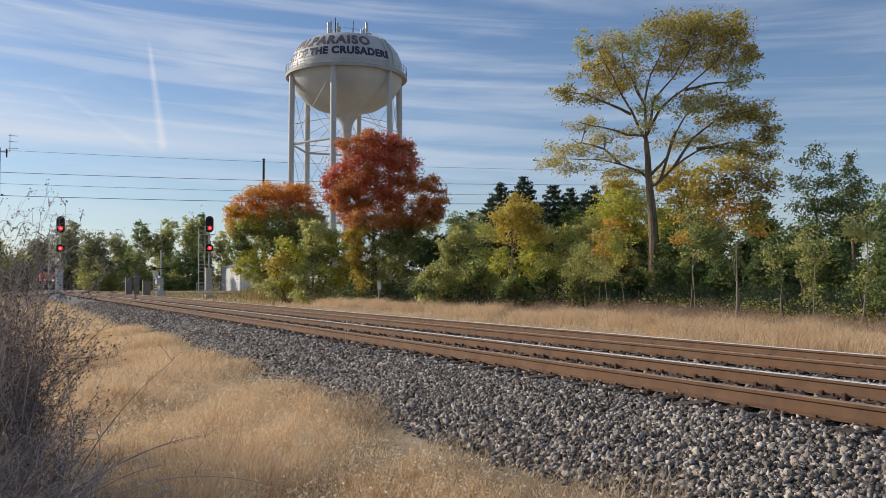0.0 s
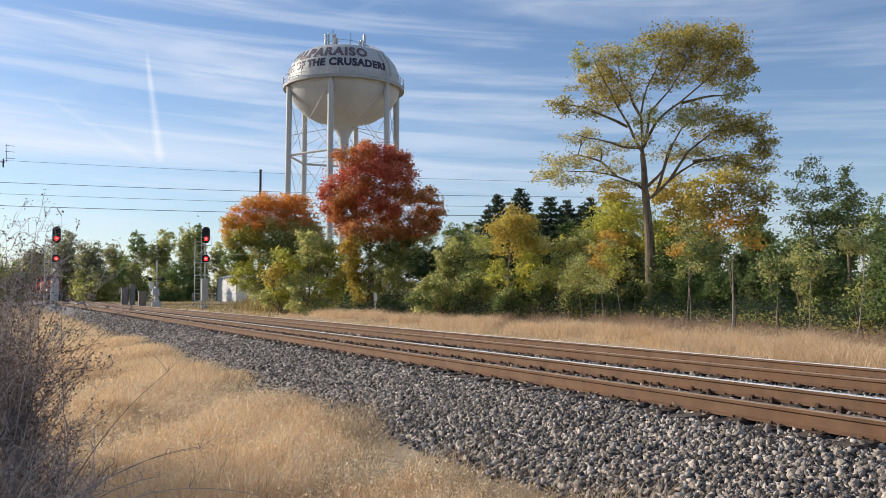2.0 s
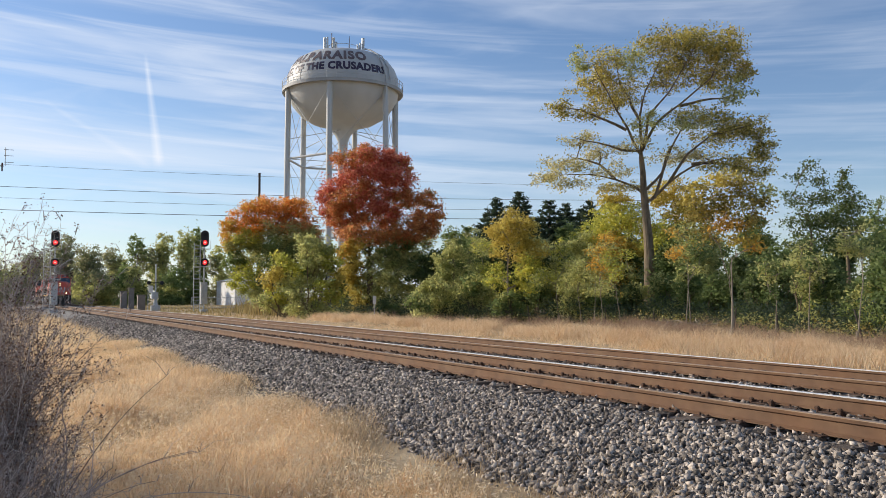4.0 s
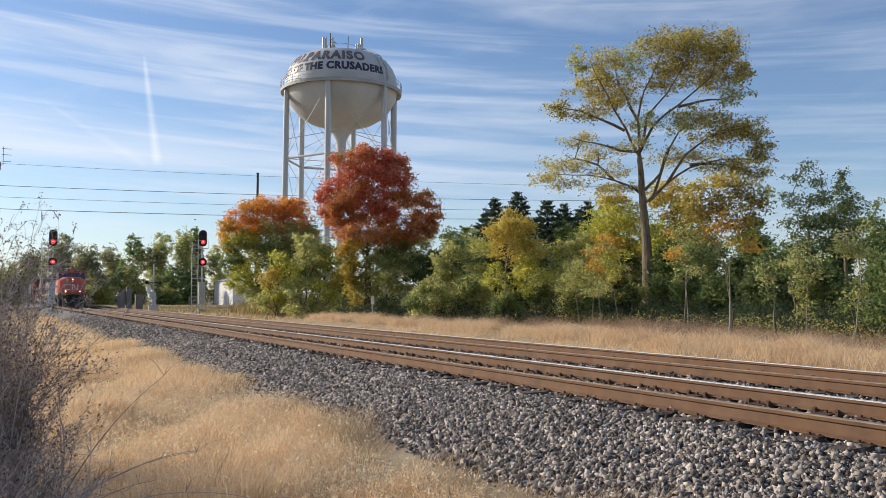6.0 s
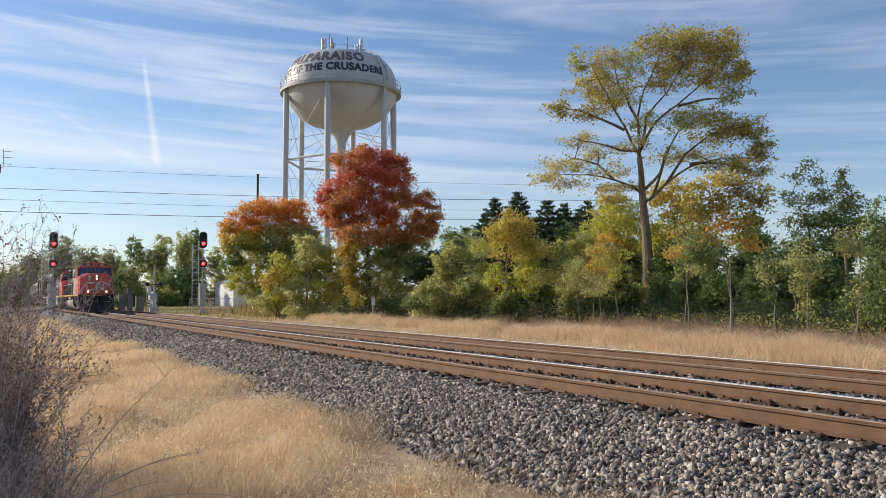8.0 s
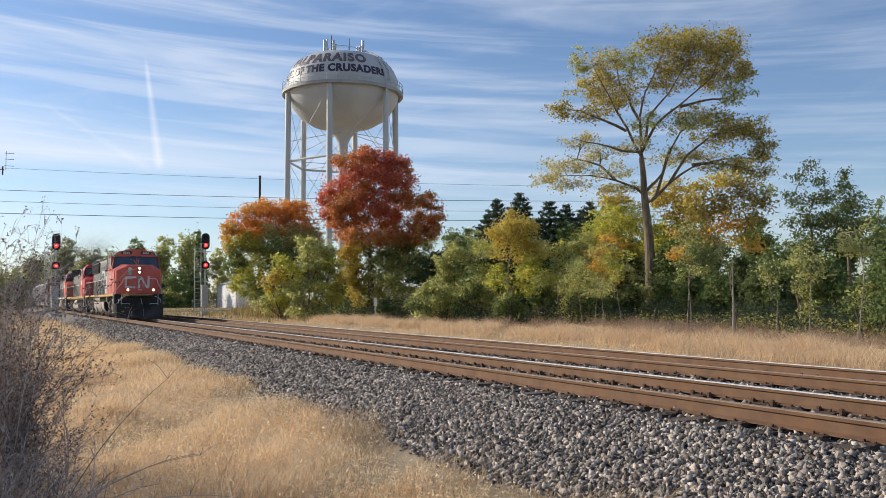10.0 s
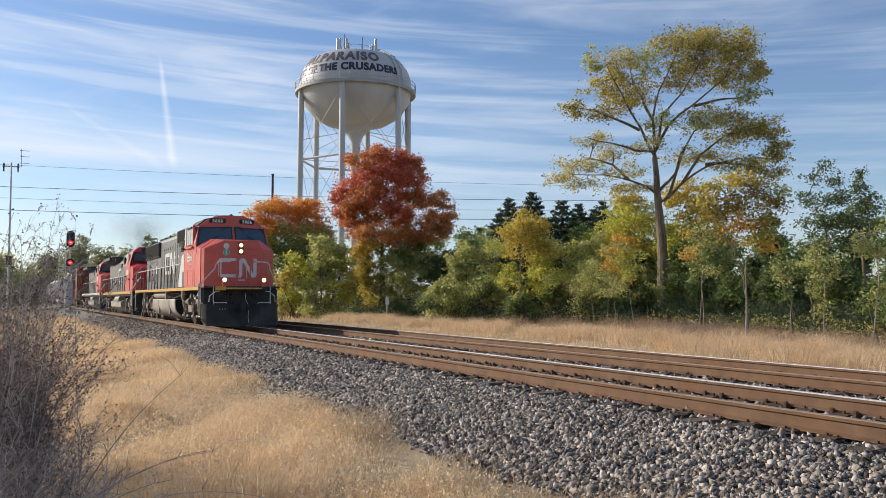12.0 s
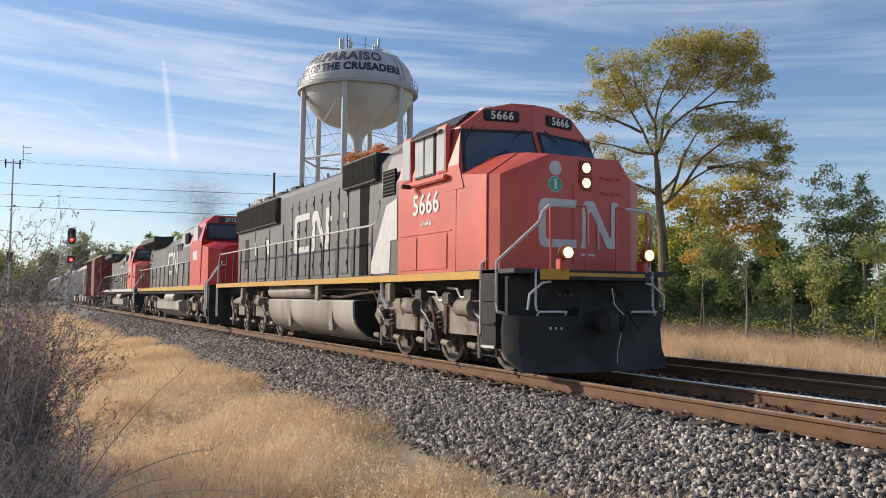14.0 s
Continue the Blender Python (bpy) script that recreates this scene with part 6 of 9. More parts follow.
def tree(name, label, base, trunk_r, fork, clumps, leaf=0.2, cover=1.5, bark=None, lean=0.0, seed=1, gap=0.0, hollow=0.45, twigs=5, stems=1, group="", z0=-0.6, heavy=1.0, mains=(), spray=7.0, crest=0.42):
    """A tree: trunk, limbs to every clump, twigs, and leaves. clumps: (right, up, half width, half height, leaf kind) as seen from the line."""
    rng = np.random.default_rng(seed)
    away = Vector((base[0], base[1], 0)).normalized()
    right = Vector((away.y, -away.x, 0))
    t = thing(name, label, "tree" if "shrub" not in name else "shrub", (base[0], base[1], z0), group)
    wood = Shape()
    top = right * lean + Vector((0, 0, fork))
    if stems == 1:
        limb(wood, (0, 0, 0), top, trunk_r * 1.12, trunk_r * crest, rng, 0.0, 12, 10, 0.012)
        wood.tube([top - Vector((0, 0, 0.1)), top, top + Vector((0, 0, 0.4)), top + Vector((0, 0, 1.1))], [trunk_r * crest * 1.02, trunk_r * crest * 0.98, trunk_r * crest * 0.6, 0.01], 10)
        wood.tube([(0, 0, -0.2), (0, 0, 0.15), (0, 0, 0.5)], [trunk_r * 1.6, trunk_r * 1.3, trunk_r * 1.1], 12)
    by = {}
    # every limb starts at the nearest fitting point of the wood that is there already
    nodes = []
    if stems == 1:
        for k in range(6):
            f = 0.55 + 0.45 * k / 5
            nodes.append((top * f, trunk_r * (1.12 - (1.12 - crest) * f)))
    # main limbs, each a run of (right, up) points from the trunk outwards
    for run in mains:
        deep = rng.uniform(-1.6, 1.6)
        pts = [right * q[0] + away * (deep * i / 3) + Vector((0, 0, q[1])) for i, q in enumerate(run)]
        fine = []
        for i in range(len(pts) - 1):
            fine += [pts[i].lerp(pts[i + 1], f) + Vector(rng.normal(size=3)) * 0.04 * (i + f > 0) for f in (0.0, 0.5)]
        fine.append(pts[-1])
        radii = [trunk_r * (0.28 - 0.23 * i / (len(fine) - 1)) for i in range(len(fine))]
        wood.tube(fine, radii, 7)
        nodes += [(q, r) for q, r in zip(fine[1:], radii[1:])]
    order = sorted(clumps, key=lambda c: math.hypot(c[0] - lean, c[1] - fork))
    for cx, up, rx, rz, kind, *dens in order:
        c = right * cx + away * (rng.uniform(-0.6, 0.6) * rx) + Vector((0, 0, up))
        goal = c + Vector((0, 0, rz * 0.2))
        if stems == 1:
            def cost(q):
                d = goal - q[0]
                return d.length * (1.0 + 0.9 * max(0.0, 0.35 - d.z / max(d.length, 0.01)))
            start, r_at = min(nodes, key=cost)
            r0 = max(0.022 * heavy, min(r_at * 0.88, heavy * (0.030 * (goal - start).length + 0.035)))
        else:
            start, r0 = Vector((rng.uniform(-0.5, 0.5), rng.uniform(-0.5, 0.5), 0)), trunk_r
        path = limb(wood, start, goal, r0, r0 * 0.6, rng, -0.05 if up > fork else 0.05, 6)
        if stems == 1:
            nodes += [(p, r0 * (1 - 0.4 * i / (len(path) - 1))) for i, p in enumerate(path) if i > 1]
        # twig ends fill the clump; the leaves gather round them
        thick = dens[0] if dens else 1.0
        m = int(max(9, spray * rx * rz))
        d = rng.normal(size=(m, 3))
        d /= np.linalg.norm(d, axis=1)[:, None]
        ends = np.array(c) + d * (rng.random(m) ** 0.4)[:, None] * np.array((rx, rx, rz * 1.1))
        for k in range(min(m, twigs)):
            p = path[int(rng.integers(2, len(path)))]
            limb(wood, p, Vector(ends[k]), r0 * 0.35, r0 * 0.08, rng, -0.06, 4, 4, 0.10)
        n = int(2.6 * cover * thick * math.pi * rx * rz / (0.63 * leaf * leaf))
        near = ends[rng.integers(0, m, n)] + rng.normal(size=(n, 3)) * (0.08 * rx + 0.13) * np.array((1, 1, 0.65))
        loose = clump_points(np.array(c), np.array((rx, rx, rz)), n * 0.3, rng, hollow, gap)
        by.setdefault(kind, []).append(np.concatenate([near[:int(n * 0.72)], loose]))
    part("trunk", wood, bark or M_BARK, t)
    for kind, pts in by.items():
        part("crown", leaf_mesh("crown", np.concatenate(pts), leaf, LEAVES[kind], rng), LEAVES[kind], t)
    return t


def conifer(base, h, r, seed):
    rng = np.random.default_rng(seed)
    t = thing("spruce_tree", "dark green spruce behind the broadleaf trees", "tree", (base[0], base[1], -0.6), "spruces")
    wood = Shape().tube([(0, 0, 0), (0, 0, h * 0.5), (0, 0, h * 0.97)], [0.28, 0.16, 0.02], 8)
    pts = []
    z = h * 0.25
    while z < h * 0.985:
        down = h - z
        reach = min(r, 0.15 + 0.72 * down ** 0.85)
        k = 8 if down > 1.5 else 5
        a0 = rng.uniform(0, 6.28)
        for i in range(k):
            a = a0 + 6.283 * i / k + rng.uniform(-0.25, 0.25)
            L = reach * rng.uniform(0.72, 1.15)
            way = np.array((math.cos(a), math.sin(a), 0.0))
            root = np.array((0, 0, z))
            mid, end = root + way * L * 0.55 + np.array((0, 0, -0.20 * L)), root + way * L + np.array((0, 0, -0.10 * L + 0.12))
            wood.tube([tuple(root), tuple(mid), tuple(end)], [0.04, 0.025, 0.01], 4)
            m = int(40 * L + 8)
            s = (rng.random(m) ** 0.7)[:, None]
            p = (1 - s) ** 2 * root + 2 * s * (1 - s) * mid + s ** 2 * end + rng.normal(size=(m, 3)) * np.array((0.11, 0.11, 0.04)) * (0.5 + 0.5 * s)
            # hanging sprays
            p[:, 2] -= 0.26 * np.abs(rng.normal(size=m)) * np.sin(np.pi * np.clip(s[:, 0], 0, 0.9))
            pts.append(p)
        z += 0.62 if down > 2 else 0.46
    part("trunk", wood, M_BARK, t)
    part("crown", leaf_mesh("crown", np.concatenate(pts), 0.15, L_CONIFER, rng, 2.6), L_CONIFER, t)


def blades(name, label, pts, height, width, mat, seed, lean=0.35, heads=0.0, top=True):
    """Bent grass blades standing at the points (n, 3)."""
    rng = np.random.default_rng(seed)
    k = len(pts)
    h = height * rng.uniform(0.5, 1.25, k) * (0.85 + 0.28 * np.sin(pts[:, 0] * 0.9 + 2) * np.sin(pts[:, 1] * 1.3) + 0.22 * np.sin(pts[:, 0] * 2.1 + pts[:, 1] * 2.7))
    a = rng.uniform(0, 2 * math.pi, k)
    side = np.stack([np.cos(a), np.sin(a), np.zeros(k)], 1)
    b = rng.uniform(0, 2 * math.pi, k)
    tip = np.stack([np.cos(b), np.sin(b), np.zeros(k)], 1) * (h * lean * rng.uniform(0.2, 1.6, k))[:, None] + np.array((0.10, 0.06, 0)) * h[:, None]
    w = (width * rng.uniform(0.6, 1.3, k))[:, None]
    up = np.array((0, 0, 1.0)) * h[:, None]
    mid = pts + tip * 0.35 + up * 0.6
    v = np.stack([pts - side * w, pts + side * w, mid - side * w * (0.8 + heads), mid + side * w * (0.8 + heads), pts + tip + up], 1).reshape(-1, 3)
    i = (np.arange(k) * 5)[:, None]
    f = np.concatenate([i + [0, 1, 3], i + [0, 3, 2], i + [2, 3, 4]], 0)
    return part(name, big_mesh(name, v, f, mat), mat)


def scatter(rng, n, x0, x1, y0, y1, z=None, patch=0.0, scale=0.8):
    x, y = rng.uniform(x0, x1, n), rng.uniform(y0, y1, n)
    if patch:
        w = np.sin(x * scale) * np.sin(y * scale * 1.7 + 1) + np.sin(x * scale * 2.3 + y * 1.9)
        keep = w > patch * 2 - 2 + rng.random(n) * 0.6
        x, y = x[keep], y[keep]
    zz = np.array([ground_height(p, q) for p, q in zip(x, y)]) if z is None else np.full(len(x), z)
    return np.stack([x, y, zz - 0.02], 1)

# the trees, each from its foot; sizes in metres
tree("honey_locust_tree", "tall olive-gold tree with a long bare trunk and airy crown", (-43.15, 38.76), 0.40, 11.16, [
    (3.52, 18.91, 2.74, 1.14, "locust", 0.95), (1.32, 18.81, 2.11, 1.07, "locust", 0.95), (5.31, 18.12, 1.58, 1.28, "locust", 0.95), (4.29, 17.16, 2.46, 1.14, "locust", 0.95), (2.22, 17.58, 1.91, 1.07, "locust", 0.95), (-0.94, 18.20, 1.47, 1.24, "olive", 0.72), (-3.15, 18.17, 1.80, 1.17, "locust", 0.72), (-4.63, 17.96, 0.79, 1.02, "olive", 0.72), (-2.11, 16.32, 2.14, 1.01, "locust", 0.90), (-4.03, 16.25, 1.49, 0.86, "locust", 0.72), (-6.19, 15.03, 1.07, 0.67, "locust", 0.95), (-4.24, 14.67, 1.49, 0.63, "locust", 0.90), (-1.75, 15.00, 1.78, 0.77, "locust", 0.72), (1.28, 16.48, 1.76, 0.92, "locust", 0.72), (5.79, 15.23, 1.05, 0.98, "olive", 0.72), (6.28, 16.53, 0.75, 1.05, "locust", 1.00), (3.78, 13.71, 2.08, 0.76, "locust", 0.90), (5.92, 13.25, 1.72, 0.75, "locust", 0.95), (7.13, 12.13, 1.12, 0.89, "locust", 0.95), (4.55, 12.57, 2.82, 0.68, "locust", 0.95), (7.10, 10.94, 1.41, 0.74, "locust", 0.95), (2.76, 13.31, 1.44, 0.76, "olive", 0.72), (0.11, 13.65, 1.54, 0.69, "olive", 0.72), (-4.46, 12.59, 1.49, 0.47, "pale", 0.80), (-5.64, 11.07, 1.65, 0.71, "pale", 0.80), (-6.75, 10.12, 1.18, 0.71, "pale", 0.80), (-3.24, 11.79, 1.87, 0.47, "pale", 0.72), (-2.50, 10.35, 1.78, 0.46, "pale", 0.72), (-0.96, 12.07, 1.46, 0.46, "pale", 0.72), (-4.69, 9.57, 1.87, 0.35, "pale", 0.72), (1.26, 11.27, 1.75, 0.53, "pale", 0.72), (5.15, 10.42, 2.17, 0.52, "locust", 0.90), (3.37, 11.25, 1.81, 0.53, "pale", 0.72), (-1.64, 9.27, 1.54, 0.39, "pale", 0.72), (6.55, 9.91, 1.49, 0.52, "locust", 1.00)],
    leaf=0.115, cover=1.10, lean=-0.44, seed=11, twigs=22, gap=0.15, hollow=0.55, heavy=0.8, spray=10.0, mains=[
    ((0.02, 8.17), (-0.78, 9.24), (-2.20, 9.79), (-3.80, 10.24), (-6.24, 10.42)), ((0.10, 8.25), (1.34, 9.43), (2.82, 10.63), (5.17, 11.17), (7.28, 11.08)), ((1.34, 9.43), (2.47, 11.22), (4.04, 12.29), (6.62, 12.84)), ((-0.40, 11.66), (0.48, 13.43), (2.16, 14.61), (4.12, 16.29), (4.76, 17.59)), ((-0.40, 11.66), (-0.56, 13.88), (-0.04, 15.60), (1.31, 18.42)), ((-0.45, 11.35), (-1.40, 13.14), (-2.57, 15.56), (-3.54, 17.60)), ((-1.40, 13.14), (-2.98, 14.01), (-4.43, 14.69), (-5.99, 15.10)), ((-0.29, 11.81), (0.12, 14.03), (1.44, 15.31), (3.34, 18.66)), ((2.16, 14.61), (3.45, 14.92), (4.89, 14.98), (6.33, 15.58)), ((-0.56, 13.88), (-1.28, 15.48), (-1.80, 16.49), (-2.08, 18.29)), ((-2.20, 9.79), (-3.33, 10.89), (-4.86, 11.47), (-6.23, 11.29)), ((0.40, 8.43), (1.18, 10.89), (2.13, 12.96), (3.61, 13.84)), ((2.82, 10.63), (4.16, 10.69), (5.86, 10.39), (7.08, 9.89)), ((-0.40, 11.66), (-1.61, 11.71), (-3.31, 12.07), (-4.85, 12.53)), ((-0.15, 9.02), (0.98, 10.13), (1.18, 11.28), (1.94, 12.39))])
tree("maple_tree", "scarlet maple with gold and green lower leaves", (-66.28, 28.13), 0.34, 5.66, [
    (-1.31, 13.39, 1.85, 1.17, "scarlet"), (0.44, 13.95, 2.05, 1.17, "red"), (2.19, 13.42, 1.37, 1.17, "red"), (-0.73, 12.17, 2.05, 1.07, "red", 0.90), (-2.76, 11.56, 1.55, 0.97, "red"), (2.29, 11.70, 1.86, 1.08, "red"), (-3.72, 10.58, 0.68, 0.68, "red", 0.80), (-3.43, 9.31, 1.26, 1.07, "red"), (-1.69, 10.10, 1.85, 1.07, "scarlet"), (0.49, 10.02, 2.05, 1.17, "red", 1.10), (0.00, 8.40, 1.95, 0.78, "scarlet"), (2.92, 10.23, 1.66, 1.08, "scarlet"), (4.64, 10.04, 1.66, 0.83, "rust"), (5.71, 8.67, 1.08, 0.69, "rust", 0.80), (4.14, 8.42, 1.66, 0.88, "rust"), (-2.27, 7.86, 1.65, 0.63, "scarlet"), (1.70, 7.58, 1.95, 0.73, "rust"), (3.27, 12.59, 0.49, 1.18, "rust", 0.50), (-1.30, 6.11, 1.26, 1.07, "gold"), (-1.58, 4.51, 1.16, 1.36, "gold"), (-1.10, 2.58, 1.06, 1.35, "gold"), (-0.71, 1.13, 1.06, 0.77, "gold"), (1.70, 5.73, 2.14, 1.26, "green"), (4.04, 6.31, 1.85, 1.27, "olive"), (2.19, 3.29, 2.14, 1.55, "olive"), (4.72, 4.36, 1.66, 1.56, "green"), (1.70, 1.36, 1.75, 1.07, "olive"), (0.49, 4.75, 0.78, 1.46, "olive", 0.60), (-0.72, 7.08, 2.43, 0.78, "rust"), (2.19, 6.60, 2.14, 0.78, "rust"), (4.14, 7.29, 1.66, 0.88, "rust"), (-2.65, 9.02, 1.46, 0.97, "scarlet"), (1.22, 12.58, 1.47, 1.07, "red"), (-0.73, 10.84, 1.66, 0.88, "scarlet"), (1.70, 9.05, 1.66, 0.88, "red"), (-0.15, 14.43, 0.88, 0.68, "scarlet"), (5.22, 7.69, 1.17, 0.78, "rust"), (3.16, 4.75, 1.66, 1.36, "olive"), (0.25, 2.81, 1.26, 1.74, "olive"), (5.84, 2.80, 1.27, 1.46, "olive"), (3.64, 1.83, 1.75, 1.26, "olive"), (-2.07, 5.72, 0.77, 0.87, "amber")],
    leaf=0.14, cover=1.9, lean=0.00, seed=12, twigs=9, spray=7.0)
tree("maple_tree", "orange-topped maple turning from green, round crown", (-80.59, 23.68), 0.32, 3.46, [
    (-0.05, 10.82, 2.35, 0.84, "orange"), (2.71, 10.65, 1.69, 0.84, "orange"), (-2.43, 9.77, 1.55, 1.05, "orange"), (-0.58, 9.25, 2.12, 0.95, "orange"), (-3.71, 8.42, 1.10, 1.10, "amber"), (2.16, 8.95, 2.13, 1.07, "rust"), (-1.88, 8.44, 2.00, 1.00, "amber"), (-3.04, 6.32, 1.44, 1.11, "olive"), (1.07, 7.92, 2.57, 1.34, "olive"), (3.94, 8.74, 1.24, 1.58, "rust"), (-2.17, 4.55, 1.44, 1.00, "yelgreen"), (-0.55, 5.89, 2.11, 1.22, "olive"), (2.18, 6.02, 2.35, 1.45, "olive"), (4.17, 6.37, 1.46, 1.57, "olive"), (-2.73, 7.43, 1.66, 1.00, "yelgreen"), (-0.53, 3.28, 1.66, 1.00, "green"), (2.20, 3.56, 2.23, 1.34, "green"), (-4.02, 7.20, 0.88, 0.99, "amber"), (-3.57, 5.32, 1.10, 1.10, "green"), (-2.69, 3.34, 1.44, 0.99, "yelgreen"), (-1.34, 2.17, 1.66, 0.89, "olive"), (-3.82, 8.81, 0.77, 0.77, "orange"), (1.05, 10.28, 2.24, 0.90, "orange"), (3.28, 7.49, 1.91, 1.35, "olive"), (0.81, 6.35, 2.23, 1.34, "green"), (-1.38, 6.89, 1.67, 1.11, "olive"), (1.37, 4.67, 2.46, 1.34, "green"), (3.74, 4.68, 1.68, 1.57, "green"), (-1.68, 10.68, 1.45, 0.67, "amber")],
    leaf=0.145, cover=1.6, lean=0.00, seed=13, spray=7.0)
tree("shrub", "olive and yellow young thicket below the maples", (-62.26, 21.90), 0.06, 3.55, [
    (-0.66, 5.38, 1.15, 1.32, "olive"), (0.08, 4.06, 1.41, 1.41, "olive"), (1.31, 4.50, 0.80, 1.33, "yelgreen"), (-1.30, 2.52, 1.76, 1.14, "olive"), (0.53, 2.07, 1.41, 1.23, "yelgreen"), (-0.16, 0.76, 1.93, 0.62, "olive"), (1.66, 2.51, 0.62, 1.33, "gold"), (0.86, 5.61, 0.89, 0.97, "olive", 0.60)],
    leaf=0.145, cover=1.6, lean=0.00, seed=14, stems=3)
tree("shrub", "yellow-green shrub beside the maples", (-64.92, 20.23), 0.06, 3.59, [
    (-0.40, 4.66, 1.08, 0.81, "yelgreen"), (-1.01, 3.31, 1.26, 0.90, "gold"), (0.67, 3.76, 1.09, 0.81, "yelgreen"), (-0.21, 2.09, 1.35, 0.90, "yelgreen"), (-1.53, 1.34, 1.17, 0.54, "olive"), (0.46, 0.97, 1.35, 0.54, "olive")],
    leaf=0.145, cover=1.6, lean=0.00, seed=15, stems=3)
tree("sapling_tree", "small gold-leaved tree with a thin trunk", (-48.10, 30.59), 0.11, 3.70, [
    (0.21, 6.97, 1.31, 0.85, "gold"), (-0.37, 6.01, 1.16, 0.93, "gold"), (1.17, 6.19, 1.24, 0.93, "gold"), (0.20, 4.85, 1.55, 1.00, "gold"), (1.34, 3.69, 1.32, 1.08, "yelgreen"), (-0.57, 2.93, 1.00, 0.93, "yelgreen"), (1.92, 4.84, 0.93, 0.93, "gold"), (0.96, 2.54, 1.01, 0.77, "yelgreen")],
    leaf=0.125, cover=1.15, lean=0.00, seed=16, bark=M_BARK_PALE)
tree("young_tree", "slender pale-stemmed tree with gold-olive leaves at the verge", (-22.52, 24.13), 0.055, 2.18, [
    (-0.10, 6.04, 0.72, 0.34, "gold", 1.10), (-1.01, 5.94, 0.56, 0.30, "locust"), (0.60, 5.75, 0.55, 0.38, "bronze"), (-0.51, 5.42, 0.68, 0.38, "bronze"), (0.28, 5.09, 0.72, 0.38, "locust"), (1.08, 5.21, 0.46, 0.34, "bronze"), (-1.03, 4.86, 0.60, 0.39, "bronze"), (-0.13, 4.47, 0.76, 0.34, "amber", 0.90), (0.77, 4.48, 0.50, 0.34, "bronze"), (-1.33, 5.37, 0.47, 0.30, "locust"), (0.36, 3.90, 0.63, 0.29, "gold", 0.80), (0.84, 3.60, 0.33, 0.21, "amber", 0.80), (-0.74, 4.10, 0.51, 0.26, "bronze", 0.70), (1.38, 5.72, 0.42, 0.38, "olive", 0.70)],
    leaf=0.095, cover=1.25, lean=0.06, seed=17, bark=M_BARK_PALE, twigs=9, gap=0.1, spray=14.0, mains=[((0.03, 1.76), (-0.00, 2.81), (0.24, 3.23), (0.43, 3.75)), ((0.04, 2.18), (-0.16, 2.81), (-0.29, 3.45), (-0.43, 4.31)), ((0.24, 3.23), (0.16, 3.86), (0.37, 4.70), (0.19, 5.56)), ((-0.29, 3.45), (-0.60, 4.10), (-0.83, 4.96))])
tree("young_tree", "gold-green tree behind the tall trunk", (-49.41, 40.68), 0.12, 3.89, [
    (0.07, 9.00, 1.59, 1.06, "gold"), (0.68, 7.49, 2.39, 1.33, "yelgreen"), (-1.00, 6.45, 1.94, 1.32, "yelgreen"), (1.48, 5.57, 2.22, 1.51, "gold"), (-1.02, 4.32, 2.02, 1.50, "yelgreen"), (1.04, 3.46, 2.21, 1.51, "olive"), (-1.85, 5.18, 1.49, 1.49, "olive")],
    leaf=0.145, cover=1.6, lean=0.00, seed=18)
tree("young_tree", "yellow-green young tree among the shrubs", (-44.98, 42.67), 0.12, 3.79, [
    (-0.11, 8.86, 1.74, 1.13, "gold"), (0.84, 7.21, 1.92, 1.31, "locust"), (-0.15, 5.81, 2.00, 1.39, "yelgreen"), (1.58, 4.97, 1.93, 1.49, "olive"), (-0.18, 3.79, 1.74, 1.48, "olive")],
    leaf=0.145, cover=1.6, lean=0.00, seed=19)
tree("poplar_tree", "tall green tree with thin upper leaves", (-30.87, 39.33), 0.16, 4.55, [
    (0.02, 8.94, 0.50, 0.37, "dark", 0.60), (-0.57, 8.28, 0.62, 0.44, "dark", 0.70), (0.43, 8.16, 0.62, 0.43, "dark", 0.60), (-0.88, 7.20, 0.69, 0.50, "dark", 0.70), (0.12, 6.99, 0.87, 0.56, "dark", 0.70), (0.83, 7.27, 0.68, 0.49, "dark", 0.60), (-0.20, 5.92, 1.12, 0.62, "dark"), (0.93, 5.87, 0.92, 0.61, "dark"), (0.06, 4.67, 1.36, 0.74, "dark")],
    leaf=0.10, cover=1.15, lean=0.00, seed=20, gap=0.1, spray=9.0, twigs=9)
tree("poplar_tree", "dark green tree with a pointed crown", (-30.68, 41.98), 0.16, 4.61, [
    (-0.03, 8.65, 0.29, 0.38, "dark", 0.90), (-0.08, 7.76, 0.57, 0.57, "dark", 0.90), (0.06, 6.73, 0.82, 0.63, "dark", 0.90), (-0.58, 6.34, 0.64, 0.51, "green", 0.80), (-0.11, 5.53, 1.14, 0.70, "dark"), (0.70, 7.08, 0.50, 0.44, "green", 0.60), (0.89, 5.80, 0.82, 0.63, "green", 0.80)],
    leaf=0.10, cover=1.4, lean=0.00, seed=21, spray=9.0, twigs=9)
tree("poplar_tree", "green roadside tree with loose branches", (-25.47, 38.31), 0.15, 4.22, [
    (-0.49, 6.28, 0.33, 0.39, "green", 0.50), (-0.76, 5.46, 0.55, 0.44, "green", 0.60), (-0.16, 5.01, 0.71, 0.66, "green", 0.70), (-0.92, 4.21, 0.83, 0.55, "dark"), (-0.08, 3.64, 1.10, 0.82, "dark"), (-0.88, 2.83, 0.94, 0.66, "dark")],
    leaf=0.10, cover=1.3, lean=0.00, seed=22, spray=9.0, twigs=9)
conifer((-73.17, 45.20), 12.17, 4.0, 50)
conifer((-73.57, 48.29), 13.10, 4.2, 51)
conifer((-68.55, 48.55), 11.79, 4.0, 52)
